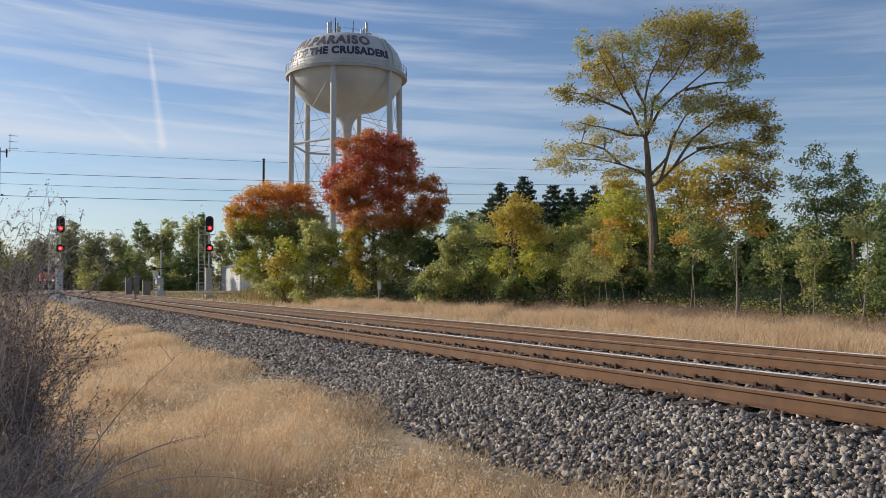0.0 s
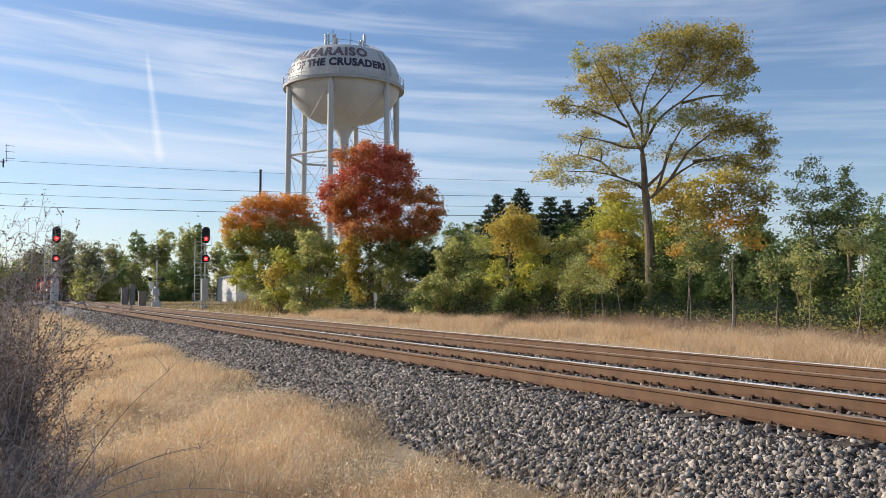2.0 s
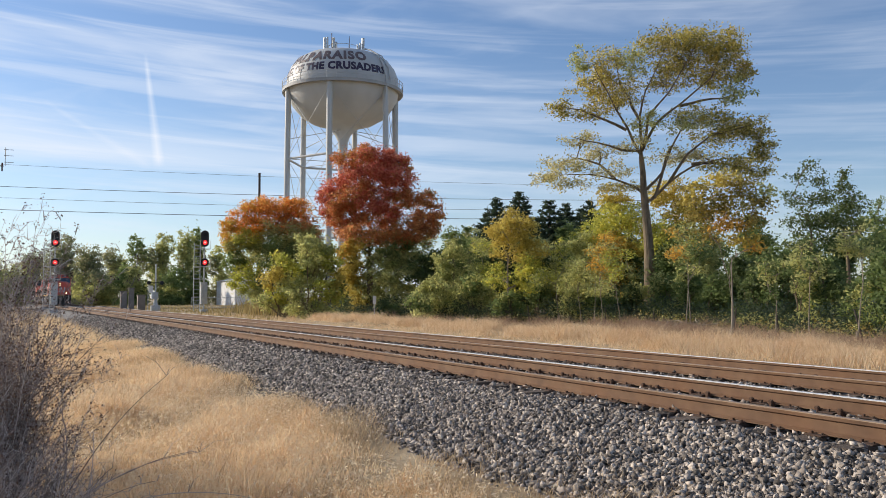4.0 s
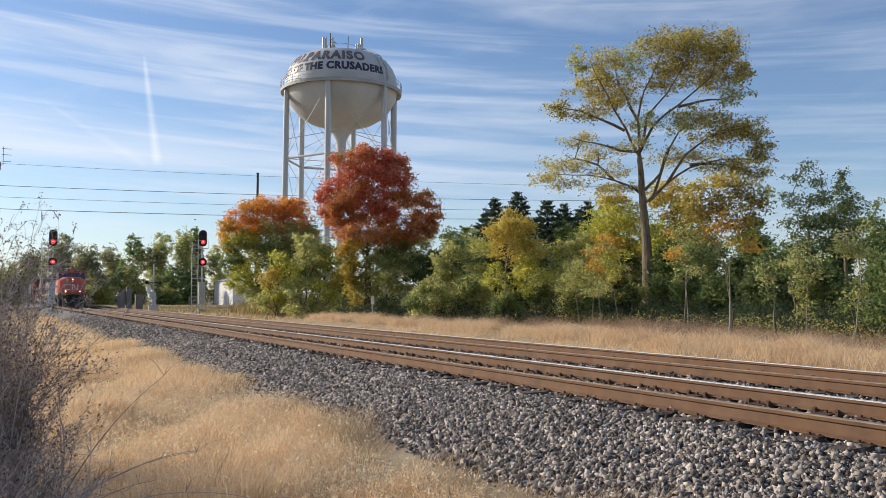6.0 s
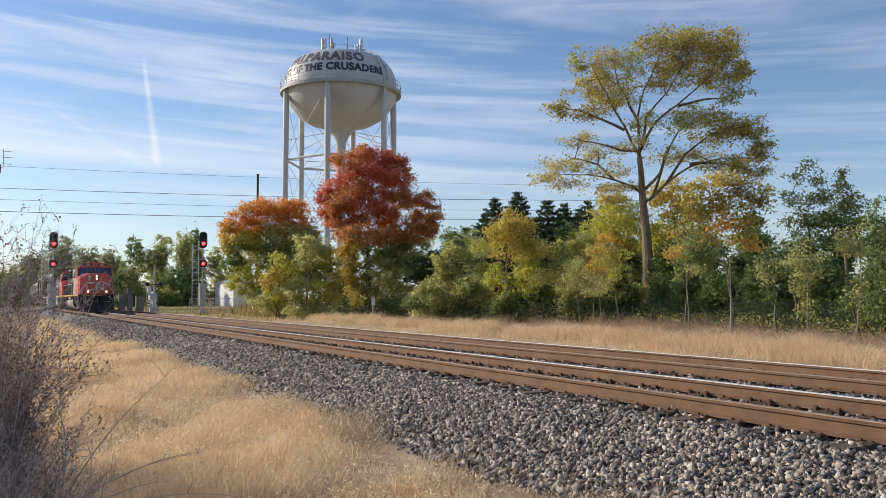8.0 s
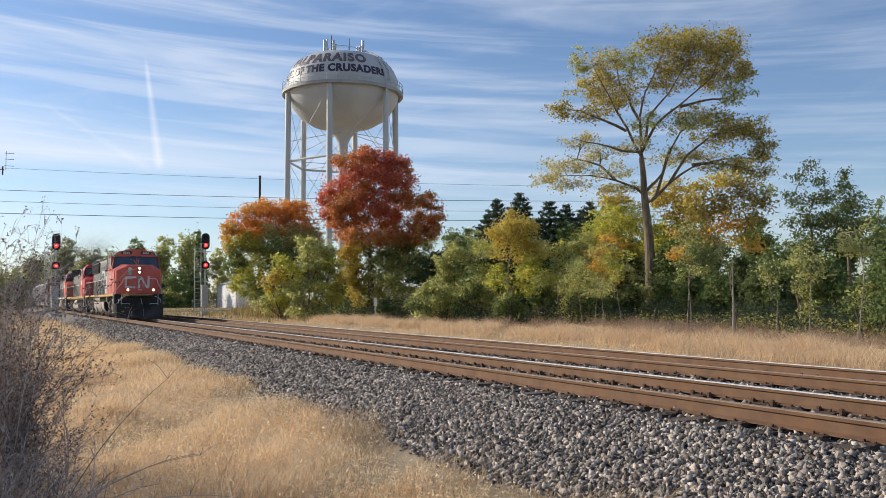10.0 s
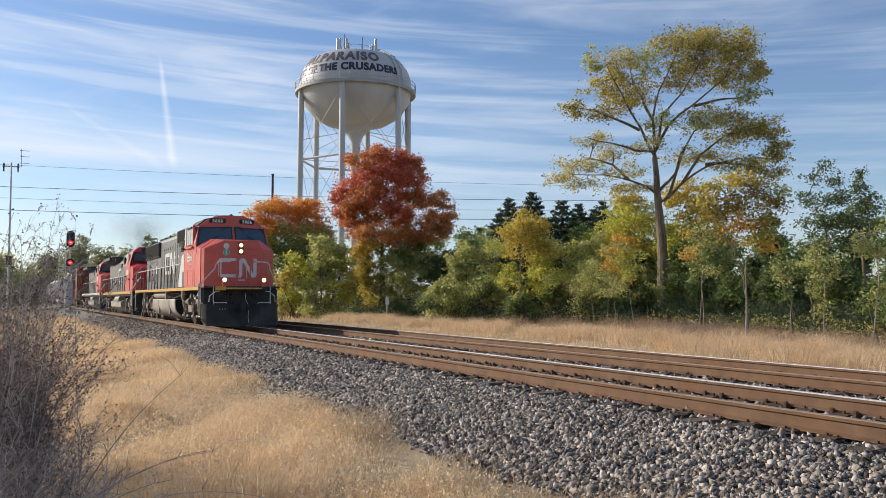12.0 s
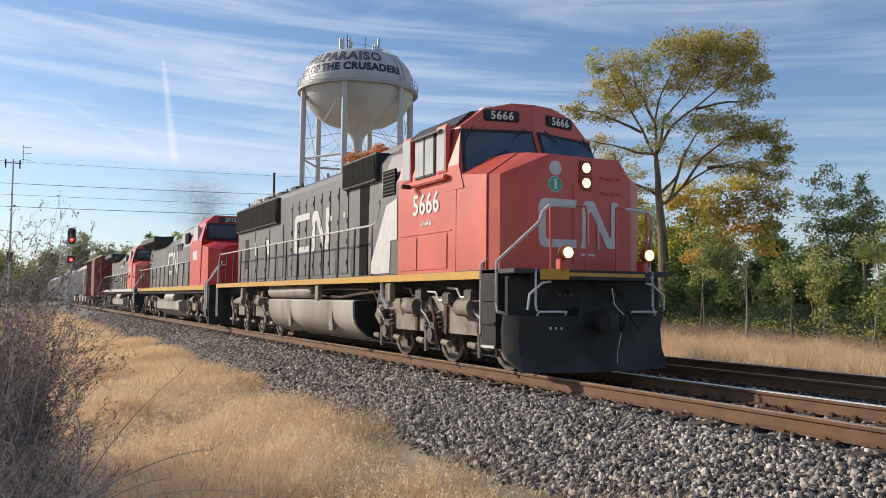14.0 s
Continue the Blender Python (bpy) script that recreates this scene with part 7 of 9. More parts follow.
conifer((-74.00, 54.66), 12.15, 4.3, 53)
conifer((-70.88, 55.46), 12.11, 4.2, 54)
conifer((-81.42, 48.94), 11.33, 4.0, 55)
conifer((-77.82, 59.57), 12.13, 4.3, 56)
conifer((-79.22, 54.23), 10.84, 4.0, 57)
tree("sapling_tree", "thin sapling with bare pale stems at the edge of the wood", (-41.13, 32.42), 0.028, 1.93, [
    (0.21, 3.55, 0.47, 0.32, "olive", 0.70), (0.46, 2.14, 0.64, 0.46, "olive", 0.70), (0.05, 2.09, 0.71, 0.31, "olive", 0.70), (0.55, 4.06, 0.68, 0.35, "olive", 0.70), (0.54, 2.95, 0.55, 0.40, "olive", 0.70), (-0.70, 3.88, 0.66, 0.45, "olive", 0.70), (0.18, 3.30, 0.76, 0.52, "olive", 0.70)],
    leaf=0.095, cover=0.8, lean=0.11, seed=200, bark=M_BARK_PALE, group="edge saplings", twigs=7, spray=12.0)
tree("sapling_tree", "thin sapling with bare pale stems at the edge of the wood", (-40.15, 32.33), 0.028, 2.67, [
    (0.03, 3.42, 0.49, 0.50, "amber", 0.70), (-0.26, 4.56, 0.70, 0.39, "amber", 0.70), (0.11, 5.41, 0.68, 0.42, "amber", 0.70), (-0.24, 3.77, 0.54, 0.40, "amber", 0.70), (-0.52, 4.61, 0.51, 0.36, "olive", 0.70), (0.40, 4.86, 0.59, 0.51, "olive", 0.70), (0.70, 3.90, 0.61, 0.36, "olive", 0.70)],
    leaf=0.095, cover=0.8, lean=-0.20, seed=201, bark=M_BARK_PALE, group="edge saplings", twigs=7, spray=12.0)
tree("sapling_tree", "thin sapling with bare pale stems at the edge of the wood", (-42.49, 32.51), 0.028, 2.15, [
    (-0.36, 3.89, 0.73, 0.34, "olive", 0.70), (0.15, 2.92, 0.52, 0.33, "olive", 0.70), (-0.35, 3.08, 0.64, 0.35, "olive", 0.70), (-0.11, 3.06, 0.60, 0.46, "olive", 0.70), (0.72, 3.02, 0.59, 0.36, "olive", 0.70), (-0.24, 3.41, 0.75, 0.49, "olive", 0.70), (-0.29, 2.48, 0.61, 0.47, "olive", 0.70)],
    leaf=0.095, cover=0.8, lean=-0.24, seed=202, bark=M_BARK_PALE, group="edge saplings", twigs=7, spray=12.0)
tree("sapling_tree", "thin sapling with bare pale stems at the edge of the wood", (-38.68, 32.50), 0.028, 2.17, [
    (-0.58, 4.05, 0.68, 0.42, "yelgreen", 0.70), (-0.58, 3.64, 0.58, 0.33, "yelgreen", 0.70), (0.35, 4.30, 0.55, 0.40, "yelgreen", 0.70), (-0.10, 3.31, 0.66, 0.49, "yelgreen", 0.70), (-0.31, 3.18, 0.64, 0.36, "olive", 0.70), (-0.73, 2.50, 0.52, 0.36, "olive", 0.70), (0.56, 3.30, 0.57, 0.45, "olive", 0.70)],
    leaf=0.095, cover=0.8, lean=-0.28, seed=203, bark=M_BARK_PALE, group="edge saplings", twigs=7, spray=12.0)
tree("sapling_tree", "thin sapling with bare pale stems at the edge of the wood", (-31.14, 30.56), 0.028, 2.37, [
    (0.55, 3.89, 0.61, 0.27, "green", 0.70), (0.16, 4.14, 0.57, 0.28, "green", 0.70), (0.47, 3.83, 0.60, 0.33, "green", 0.70), (-0.07, 3.41, 0.62, 0.32, "green", 0.70), (0.57, 3.15, 0.41, 0.36, "olive", 0.70), (0.25, 3.13, 0.54, 0.28, "olive", 0.70), (0.02, 3.93, 0.50, 0.42, "olive", 0.70)],
    leaf=0.095, cover=0.8, lean=-0.09, seed=204, bark=M_BARK_PALE, group="edge saplings", twigs=7, spray=12.0)
tree("sapling_tree", "thin sapling with bare pale stems at the edge of the wood", (-32.03, 31.06), 0.028, 2.88, [
    (0.39, 4.27, 0.51, 0.31, "amber", 0.70), (-0.51, 5.07, 0.49, 0.27, "amber", 0.70), (-0.54, 3.94, 0.55, 0.30, "amber", 0.70), (-0.07, 3.98, 0.61, 0.41, "amber", 0.70), (-0.10, 4.86, 0.55, 0.27, "olive", 0.70), (0.11, 5.26, 0.61, 0.27, "olive", 0.70), (0.24, 4.16, 0.44, 0.42, "olive", 0.70)],
    leaf=0.095, cover=0.8, lean=0.22, seed=205, bark=M_BARK_PALE, group="edge saplings", twigs=7, spray=12.0)
tree("sapling_tree", "thin sapling with bare pale stems at the edge of the wood", (-44.95, 32.55), 0.028, 2.62, [
    (0.08, 4.62, 0.61, 0.42, "yelgreen", 0.70), (0.79, 3.93, 0.71, 0.41, "yelgreen", 0.70), (0.31, 5.13, 0.50, 0.52, "yelgreen", 0.70), (-0.80, 3.14, 0.76, 0.51, "yelgreen", 0.70), (-0.72, 4.95, 0.77, 0.43, "olive", 0.70), (0.23, 5.14, 0.55, 0.45, "olive", 0.70), (0.43, 4.16, 0.52, 0.53, "olive", 0.70)],
    leaf=0.095, cover=0.8, lean=-0.22, seed=206, bark=M_BARK_PALE, group="edge saplings", twigs=7, spray=12.0)
tree("sapling_tree", "thin sapling with bare pale stems at the edge of the wood", (-22.84, 28.78), 0.028, 1.96, [
    (0.11, 2.69, 0.45, 0.24, "olive", 0.70), (-0.18, 2.72, 0.30, 0.32, "olive", 0.70), (0.29, 3.30, 0.36, 0.24, "olive", 0.70), (-0.21, 3.34, 0.40, 0.28, "olive", 0.70), (0.46, 2.83, 0.42, 0.34, "olive", 0.70), (-0.24, 3.75, 0.42, 0.21, "olive", 0.70), (-0.41, 3.24, 0.39, 0.33, "olive", 0.70)],
    leaf=0.095, cover=0.8, lean=0.08, seed=207, bark=M_BARK_PALE, group="edge saplings", twigs=7, spray=12.0)
tree("sapling_tree", "thin sapling with bare pale stems at the edge of the wood", (-24.87, 29.28), 0.028, 1.62, [
    (-0.19, 1.89, 0.38, 0.33, "green", 0.70), (0.36, 2.79, 0.41, 0.27, "green", 0.70), (-0.39, 2.66, 0.37, 0.26, "green", 0.70), (-0.31, 3.10, 0.49, 0.28, "green", 0.70), (-0.25, 2.49, 0.45, 0.31, "olive", 0.70), (0.41, 3.15, 0.39, 0.26, "olive", 0.70), (-0.47, 3.12, 0.40, 0.28, "olive", 0.70)],
    leaf=0.095, cover=0.8, lean=0.07, seed=208, bark=M_BARK_PALE, group="edge saplings", twigs=7, spray=12.0)
tree("sapling_tree", "thin sapling with bare pale stems at the edge of the wood", (-19.81, 27.54), 0.028, 2.32, [
    (0.34, 4.20, 0.38, 0.28, "olive", 0.70), (0.20, 3.39, 0.43, 0.30, "olive", 0.70), (-0.35, 4.03, 0.36, 0.19, "olive", 0.70), (-0.38, 3.51, 0.45, 0.28, "olive", 0.70), (-0.12, 3.67, 0.32, 0.28, "olive", 0.70), (-0.15, 3.57, 0.45, 0.31, "olive", 0.70), (0.33, 3.39, 0.40, 0.25, "olive", 0.70)],
    leaf=0.095, cover=0.8, lean=0.25, seed=209, bark=M_BARK_PALE, group="edge saplings", twigs=7, spray=12.0)
tree("sapling_tree", "thin sapling with bare pale stems at the edge of the wood", (-53.68, 31.91), 0.028, 2.85, [
    (0.86, 5.38, 0.86, 0.42, "yelgreen", 0.70), (0.04, 5.58, 0.81, 0.59, "yelgreen", 0.70), (-0.14, 3.39, 0.86, 0.46, "yelgreen", 0.70), (0.14, 3.93, 0.86, 0.62, "yelgreen", 0.70), (-0.65, 3.96, 0.60, 0.61, "olive", 0.70), (-0.50, 3.67, 0.66, 0.62, "olive", 0.70), (0.04, 5.08, 0.66, 0.53, "olive", 0.70)],
    leaf=0.095, cover=0.8, lean=-0.10, seed=210, bark=M_BARK_PALE, group="edge saplings", twigs=7, spray=12.0)
tree("sapling_tree", "thin sapling with bare pale stems at the edge of the wood", (-56.02, 31.79), 0.028, 3.15, [
    (-0.71, 5.15, 0.80, 0.40, "green", 0.70), (-0.68, 3.97, 0.59, 0.43, "green", 0.70), (0.86, 4.80, 0.71, 0.53, "green", 0.70), (0.32, 5.76, 0.62, 0.60, "green", 0.70), (0.33, 5.10, 0.89, 0.54, "olive", 0.70), (0.93, 5.95, 0.78, 0.52, "olive", 0.70), (-0.28, 4.89, 0.66, 0.60, "olive", 0.70)],
    leaf=0.095, cover=0.8, lean=0.22, seed=211, bark=M_BARK_PALE, group="edge saplings", twigs=7, spray=12.0)
tree("shrub", "leafy green thicket shrub along the edge of the wood", (-56.19, 30.63), 0.04, 3.94, [
    (-0.37, 3.43, 0.68, 0.92, "olive"), (0.15, 4.59, 0.78, 1.16, "olive"), (-0.72, 4.18, 0.87, 0.93, "olive"), (0.72, 1.49, 1.05, 1.05, "green"), (-0.79, 0.88, 1.17, 1.21, "olive"), (0.90, 2.36, 1.13, 1.23, "olive")],
    leaf=0.13, cover=1.35, lean=0.00, seed=23, stems=3, group="edge shrubs", gap=0.05)
tree("shrub", "leafy olive thicket shrub along the edge of the wood", (-51.89, 30.13), 0.04, 2.18, [
    (0.82, 2.00, 0.81, 0.88, "olive"), (0.62, 1.75, 0.95, 0.76, "olive"), (0.06, 2.66, 0.78, 0.83, "olive"), (-0.68, 1.84, 0.94, 0.66, "olive"), (-0.35, 2.65, 0.83, 0.89, "green"), (0.07, 2.58, 0.78, 0.65, "green")],
    leaf=0.13, cover=1.35, lean=0.00, seed=24, stems=3, group="edge shrubs", gap=0.05)
tree("shrub", "leafy olive thicket shrub along the edge of the wood", (-53.25, 27.64), 0.04, 1.78, [
    (-0.41, 1.18, 1.20, 0.56, "olive"), (-0.50, 2.32, 0.70, 0.61, "olive"), (-0.62, 1.91, 0.90, 0.71, "olive"), (0.80, 2.09, 0.96, 0.64, "olive"), (0.02, 1.39, 1.18, 0.74, "olive"), (-0.04, 2.80, 0.82, 0.56, "olive")],
    leaf=0.13, cover=1.35, lean=0.00, seed=25, stems=3, group="edge shrubs", gap=0.05)
tree("shrub", "leafy green thicket shrub along the edge of the wood", (-62.51, 35.73), 0.04, 5.67, [
    (-0.47, 1.32, 1.04, 1.63, "green"), (-0.03, 3.33, 0.69, 1.72, "green"), (0.03, 3.09, 0.80, 1.63, "green"), (-0.24, 6.37, 0.64, 1.70, "green"), (0.87, 0.84, 0.89, 1.46, "green"), (-0.03, 4.22, 0.83, 1.28, "green")],
    leaf=0.13, cover=1.35, lean=0.00, seed=26, stems=3, group="edge shrubs", gap=0.05)
tree("shrub", "leafy green thicket shrub along the edge of the wood", (-56.39, 34.29), 0.04, 3.56, [
    (0.02, 4.43, 0.79, 0.91, "dark"), (0.51, 2.16, 0.77, 1.25, "green"), (-0.03, 4.26, 0.66, 1.22, "dark"), (0.79, 2.13, 1.05, 0.95, "dark"), (0.64, 3.47, 0.81, 0.93, "green"), (-0.00, 2.63, 1.00, 1.02, "green")],
    leaf=0.13, cover=1.35, lean=0.00, seed=27, stems=3, group="edge shrubs", gap=0.05)
tree("shrub", "leafy olive thicket shrub along the edge of the wood", (-49.30, 34.20), 0.04, 2.18, [
    (0.42, 2.79, 0.73, 0.69, "olive"), (-0.16, 1.64, 0.73, 0.62, "green"), (-0.39, 2.37, 0.76, 0.89, "green"), (-0.14, 2.90, 0.70, 0.80, "olive"), (-0.35, 2.11, 0.95, 0.62, "green"), (-0.35, 2.97, 0.80, 0.86, "olive")],
    leaf=0.13, cover=1.35, lean=0.00, seed=28, stems=3, group="edge shrubs", gap=0.05)
tree("shrub", "leafy olive thicket shrub along the edge of the wood", (-51.60, 37.87), 0.04, 3.48, [
    (-0.26, 2.76, 0.84, 1.01, "yelgreen"), (0.28, 3.13, 0.79, 1.14, "olive"), (0.70, 0.90, 0.88, 1.27, "yelgreen"), (-0.65, 3.72, 0.69, 1.21, "olive"), (-0.59, 3.11, 0.74, 1.06, "yelgreen"), (-0.65, 2.77, 1.02, 0.91, "olive")],
    leaf=0.13, cover=1.35, lean=0.00, seed=29, stems=3, group="edge shrubs", gap=0.05)
tree("shrub", "leafy olive thicket shrub along the edge of the wood", (-46.30, 34.93), 0.04, 1.77, [
    (0.59, 2.05, 0.90, 0.58, "olive"), (-0.65, 2.63, 0.79, 0.73, "olive"), (-0.40, 1.30, 0.85, 0.64, "olive"), (0.76, 1.88, 0.94, 0.68, "olive"), (-0.63, 1.09, 1.02, 0.53, "olive"), (-0.06, 1.79, 0.99, 0.68, "olive")],
    leaf=0.13, cover=1.35, lean=0.00, seed=30, stems=3, group="edge shrubs", gap=0.05)
tree("shrub", "leafy olive thicket shrub along the edge of the wood", (-44.36, 35.80), 0.04, 1.40, [
    (0.83, 1.22, 0.89, 0.63, "green"), (-0.12, 1.35, 0.88, 0.48, "olive"), (-0.45, 1.05, 0.87, 0.49, "green"), (-0.42, 1.41, 0.95, 0.59, "green"), (-0.45, 2.39, 0.67, 0.52, "olive"), (-0.21, 0.93, 0.98, 0.59, "olive")],
    leaf=0.13, cover=1.35, lean=0.00, seed=31, stems=3, group="edge shrubs", gap=0.05)
tree("shrub", "leafy olive thicket shrub along the edge of the wood", (-43.06, 37.35), 0.04, 1.02, [
    (-0.23, 2.01, 0.64, 0.54, "dark"), (0.38, 2.08, 0.70, 0.40, "olive"), (-0.59, 1.35, 0.60, 0.55, "dark"), (-0.21, 1.86, 0.69, 0.45, "dark"), (0.40, 1.00, 0.98, 0.59, "dark"), (0.22, 2.08, 0.61, 0.57, "olive")],
    leaf=0.13, cover=1.35, lean=0.00, seed=32, stems=3, group="edge shrubs", gap=0.05)
tree("shrub", "leafy olive thicket shrub along the edge of the wood", (-40.26, 37.47), 0.04, 1.77, [
    (-0.31, 2.74, 0.70, 0.54, "olive"), (0.28, 0.97, 1.06, 0.61, "green"), (-0.19, 2.46, 0.69, 0.69, "green"), (-0.38, 2.69, 0.69, 0.54, "green"), (0.53, 1.16, 0.83, 0.75, "olive"), (-0.34, 1.37, 0.90, 0.59, "green")],
    leaf=0.13, cover=1.35, lean=0.00, seed=33, stems=3, group="edge shrubs", gap=0.05)
tree("shrub", "leafy green thicket shrub along the edge of the wood", (-37.05, 36.49), 0.04, 2.11, [
    (-0.03, 1.08, 0.85, 0.55, "green"), (-0.40, 2.90, 0.47, 0.79, "olive"), (-0.00, 1.62, 0.78, 0.61, "green"), (0.17, 2.58, 0.60, 0.76, "green"), (-0.26, 3.02, 0.54, 0.67, "green"), (-0.30, 2.13, 0.74, 0.77, "green")],
    leaf=0.13, cover=1.35, lean=0.00, seed=34, stems=3, group="edge shrubs", gap=0.05)
tree("shrub", "leafy green thicket shrub along the edge of the wood", (-34.86, 35.84), 0.04, 1.77, [
    (0.59, 1.27, 0.72, 0.51, "green"), (0.21, 1.23, 0.70, 0.68, "dark"), (0.03, 0.79, 0.77, 0.53, "green"), (-0.05, 1.66, 0.88, 0.53, "green"), (0.49, 2.08, 0.79, 0.67, "green"), (0.15, 2.60, 0.67, 0.56, "green")],
    leaf=0.13, cover=1.35, lean=0.00, seed=35, stems=3, group="edge shrubs", gap=0.05)
tree("shrub", "leafy dark green thicket shrub along the edge of the wood", (-33.76, 36.88), 0.04, 2.72, [
    (0.41, 3.19, 0.78, 0.73, "dark"), (0.14, 3.40, 0.53, 0.94, "dark"), (0.45, 1.68, 0.78, 0.79, "dark"), (0.02, 2.00, 0.75, 0.90, "dark"), (0.40, 1.58, 1.13, 0.82, "dark"), (-0.47, 3.53, 0.67, 0.95, "dark")],
    leaf=0.13, cover=1.35, lean=0.00, seed=36, stems=3, group="edge shrubs", gap=0.05)
tree("shrub", "leafy dark green thicket shrub along the edge of the wood", (-30.24, 34.66), 0.04, 2.06, [
    (-0.13, 2.55, 0.65, 0.70, "green"), (0.28, 1.99, 0.77, 0.61, "dark"), (-0.44, 2.39, 0.67, 0.67, "dark"), (-0.32, 1.92, 0.76, 0.73, "dark"), (0.43, 1.83, 0.75, 0.60, "green"), (-0.51, 0.98, 1.01, 0.53, "dark")],
    leaf=0.13, cover=1.15, lean=0.00, seed=37, stems=3, group="edge shrubs", gap=0.05)
tree("shrub", "leafy green thicket shrub along the edge of the wood", (-29.43, 35.36), 0.04, 2.92, [
    (0.35, 2.83, 0.67, 0.67, "green"), (0.29, 1.42, 0.87, 0.81, "dark"), (0.37, 3.06, 0.70, 0.97, "green"), (-0.09, 3.34, 0.57, 0.83, "dark"), (0.52, 1.90, 0.85, 0.98, "dark"), (-0.13, 3.07, 0.71, 0.74, "dark")],
    leaf=0.13, cover=1.15, lean=0.00, seed=38, stems=3, group="edge shrubs", gap=0.05)
tree("shrub", "leafy green thicket shrub along the edge of the wood", (-26.12, 32.89), 0.04, 2.29, [
    (-0.08, 2.15, 0.59, 0.59, "olive"), (0.46, 1.09, 1.03, 0.52, "olive"), (0.22, 1.40, 0.72, 0.68, "olive"), (0.15, 2.96, 0.48, 0.61, "green"), (-0.16, 2.91, 0.58, 0.61, "green"), (0.29, 1.79, 0.74, 0.68, "green")],
    leaf=0.13, cover=1.15, lean=0.00, seed=39, stems=3, group="edge shrubs", gap=0.05)
tree("shrub", "leafy dark green thicket shrub along the edge of the wood", (-25.19, 33.61), 0.04, 2.54, [
    (-0.29, 2.88, 0.63, 0.66, "dark"), (-0.09, 1.90, 0.81, 0.77, "dark"), (0.11, 1.62, 0.69, 0.84, "green"), (0.06, 1.17, 0.94, 0.56, "dark"), (-0.07, 1.44, 0.88, 0.69, "green"), (-0.08, 2.81, 0.55, 0.66, "green")],
    leaf=0.13, cover=1.15, lean=0.00, seed=40, stems=3, group="edge shrubs", gap=0.05)
tree("shrub", "leafy green thicket shrub along the edge of the wood", (-21.95, 31.02), 0.04, 2.00, [
    (0.19, 1.72, 0.65, 0.44, "olive"), (0.12, 1.97, 0.68, 0.52, "green"), (0.22, 1.58, 0.86, 0.61, "olive"), (0.24, 1.14, 0.89, 0.56, "olive"), (0.11, 1.29, 0.89, 0.43, "olive"), (-0.16, 1.30, 0.81, 0.55, "green")],
    leaf=0.13, cover=1.15, lean=0.00, seed=41, stems=3, group="edge shrubs", gap=0.05)
tree("shrub", "leafy dark green thicket shrub along the edge of the wood", (-21.29, 31.48), 0.04, 2.67, [
    (0.39, 2.05, 0.65, 0.59, "dark"), (0.24, 2.65, 0.62, 0.66, "green"), (-0.02, 3.09, 0.52, 0.74, "green"), (-0.05, 2.46, 0.63, 0.75, "green"), (-0.48, 1.29, 0.91, 0.69, "green"), (-0.03, 2.29, 0.79, 0.67, "green")],
    leaf=0.13, cover=1.15, lean=0.00, seed=42, stems=3, group="edge shrubs", gap=0.05)
tree("shrub", "leafy green thicket shrub along the edge of the wood", (-19.54, 30.24), 0.04, 2.83, [
    (-0.06, 1.84, 0.74, 0.74, "green"), (-0.51, 1.41, 1.12, 0.79, "green"), (-0.21, 2.58, 0.67, 0.61, "green"), (0.28, 2.92, 0.54, 0.69, "green"), (0.12, 2.23, 0.82, 0.63, "dark"), (-0.03, 2.53, 0.68, 0.86, "green")],
    leaf=0.13, cover=1.15, lean=0.00, seed=43, stems=3, group="edge shrubs", gap=0.05)
tree("shrub", "leafy green thicket shrub along the edge of the wood", (-52.01, 25.68), 0.04, 0.61, [
    (0.13, 1.59, 0.69, 0.34, "olive"), (-0.09, 1.89, 0.48, 0.48, "olive"), (0.28, 0.72, 1.01, 0.36, "olive"), (-0.36, 1.47, 0.58, 0.48, "green"), (0.23, 1.08, 0.74, 0.33, "green"), (0.37, 1.13, 0.78, 0.40, "green")],
    leaf=0.13, cover=1.35, lean=0.00, seed=44, stems=3, group="edge shrubs", gap=0.05)
tree("shrub", "leafy green thicket shrub along the edge of the wood", (-48.10, 30.59), 0.04, 0.63, [
    (-0.45, 0.98, 0.65, 0.43, "green"), (0.37, 1.89, 0.63, 0.33, "green"), (-0.59, 1.33, 0.68, 0.37, "green"), (-0.10, 1.61, 0.52, 0.38, "olive"), (-0.46, 1.02, 0.63, 0.40, "olive"), (0.49, 1.05, 0.77, 0.45, "green")],
    leaf=0.13, cover=1.35, lean=0.00, seed=45, stems=3, group="edge shrubs", gap=0.05)
tree("shrub", "leafy dark green thicket shrub along the edge of the wood", (-58.31, 26.38), 0.04, -0.15, [
    (0.21, 1.01, 0.63, 0.27, "green"), (-0.38, 1.20, 0.60, 0.35, "dark"), (-0.24, 0.68, 0.70, 0.31, "dark"), (0.07, 0.65, 0.92, 0.34, "green"), (0.30, 0.22, 1.02, 0.37, "green"), (0.64, 0.21, 0.91, 0.34, "green")],
    leaf=0.13, cover=1.35, lean=0.00, seed=46, stems=3, group="edge shrubs", gap=0.05)
tree("shrub", "leafy green thicket shrub along the edge of the wood", (-20.85, 34.13), 0.04, 3.16, [
    (-0.12, 2.05, 0.99, 0.89, "green"), (0.40, 2.62, 0.72, 0.98, "dark"), (-0.07, 2.98, 0.94, 0.72, "dark"), (-0.46, 2.71, 0.78, 0.84, "green"), (-0.04, 2.81, 0.90, 0.85, "green"), (0.25, 2.98, 0.66, 0.88, "green")],
    leaf=0.13, cover=1.15, lean=0.00, seed=47, stems=3, group="edge shrubs", gap=0.05)
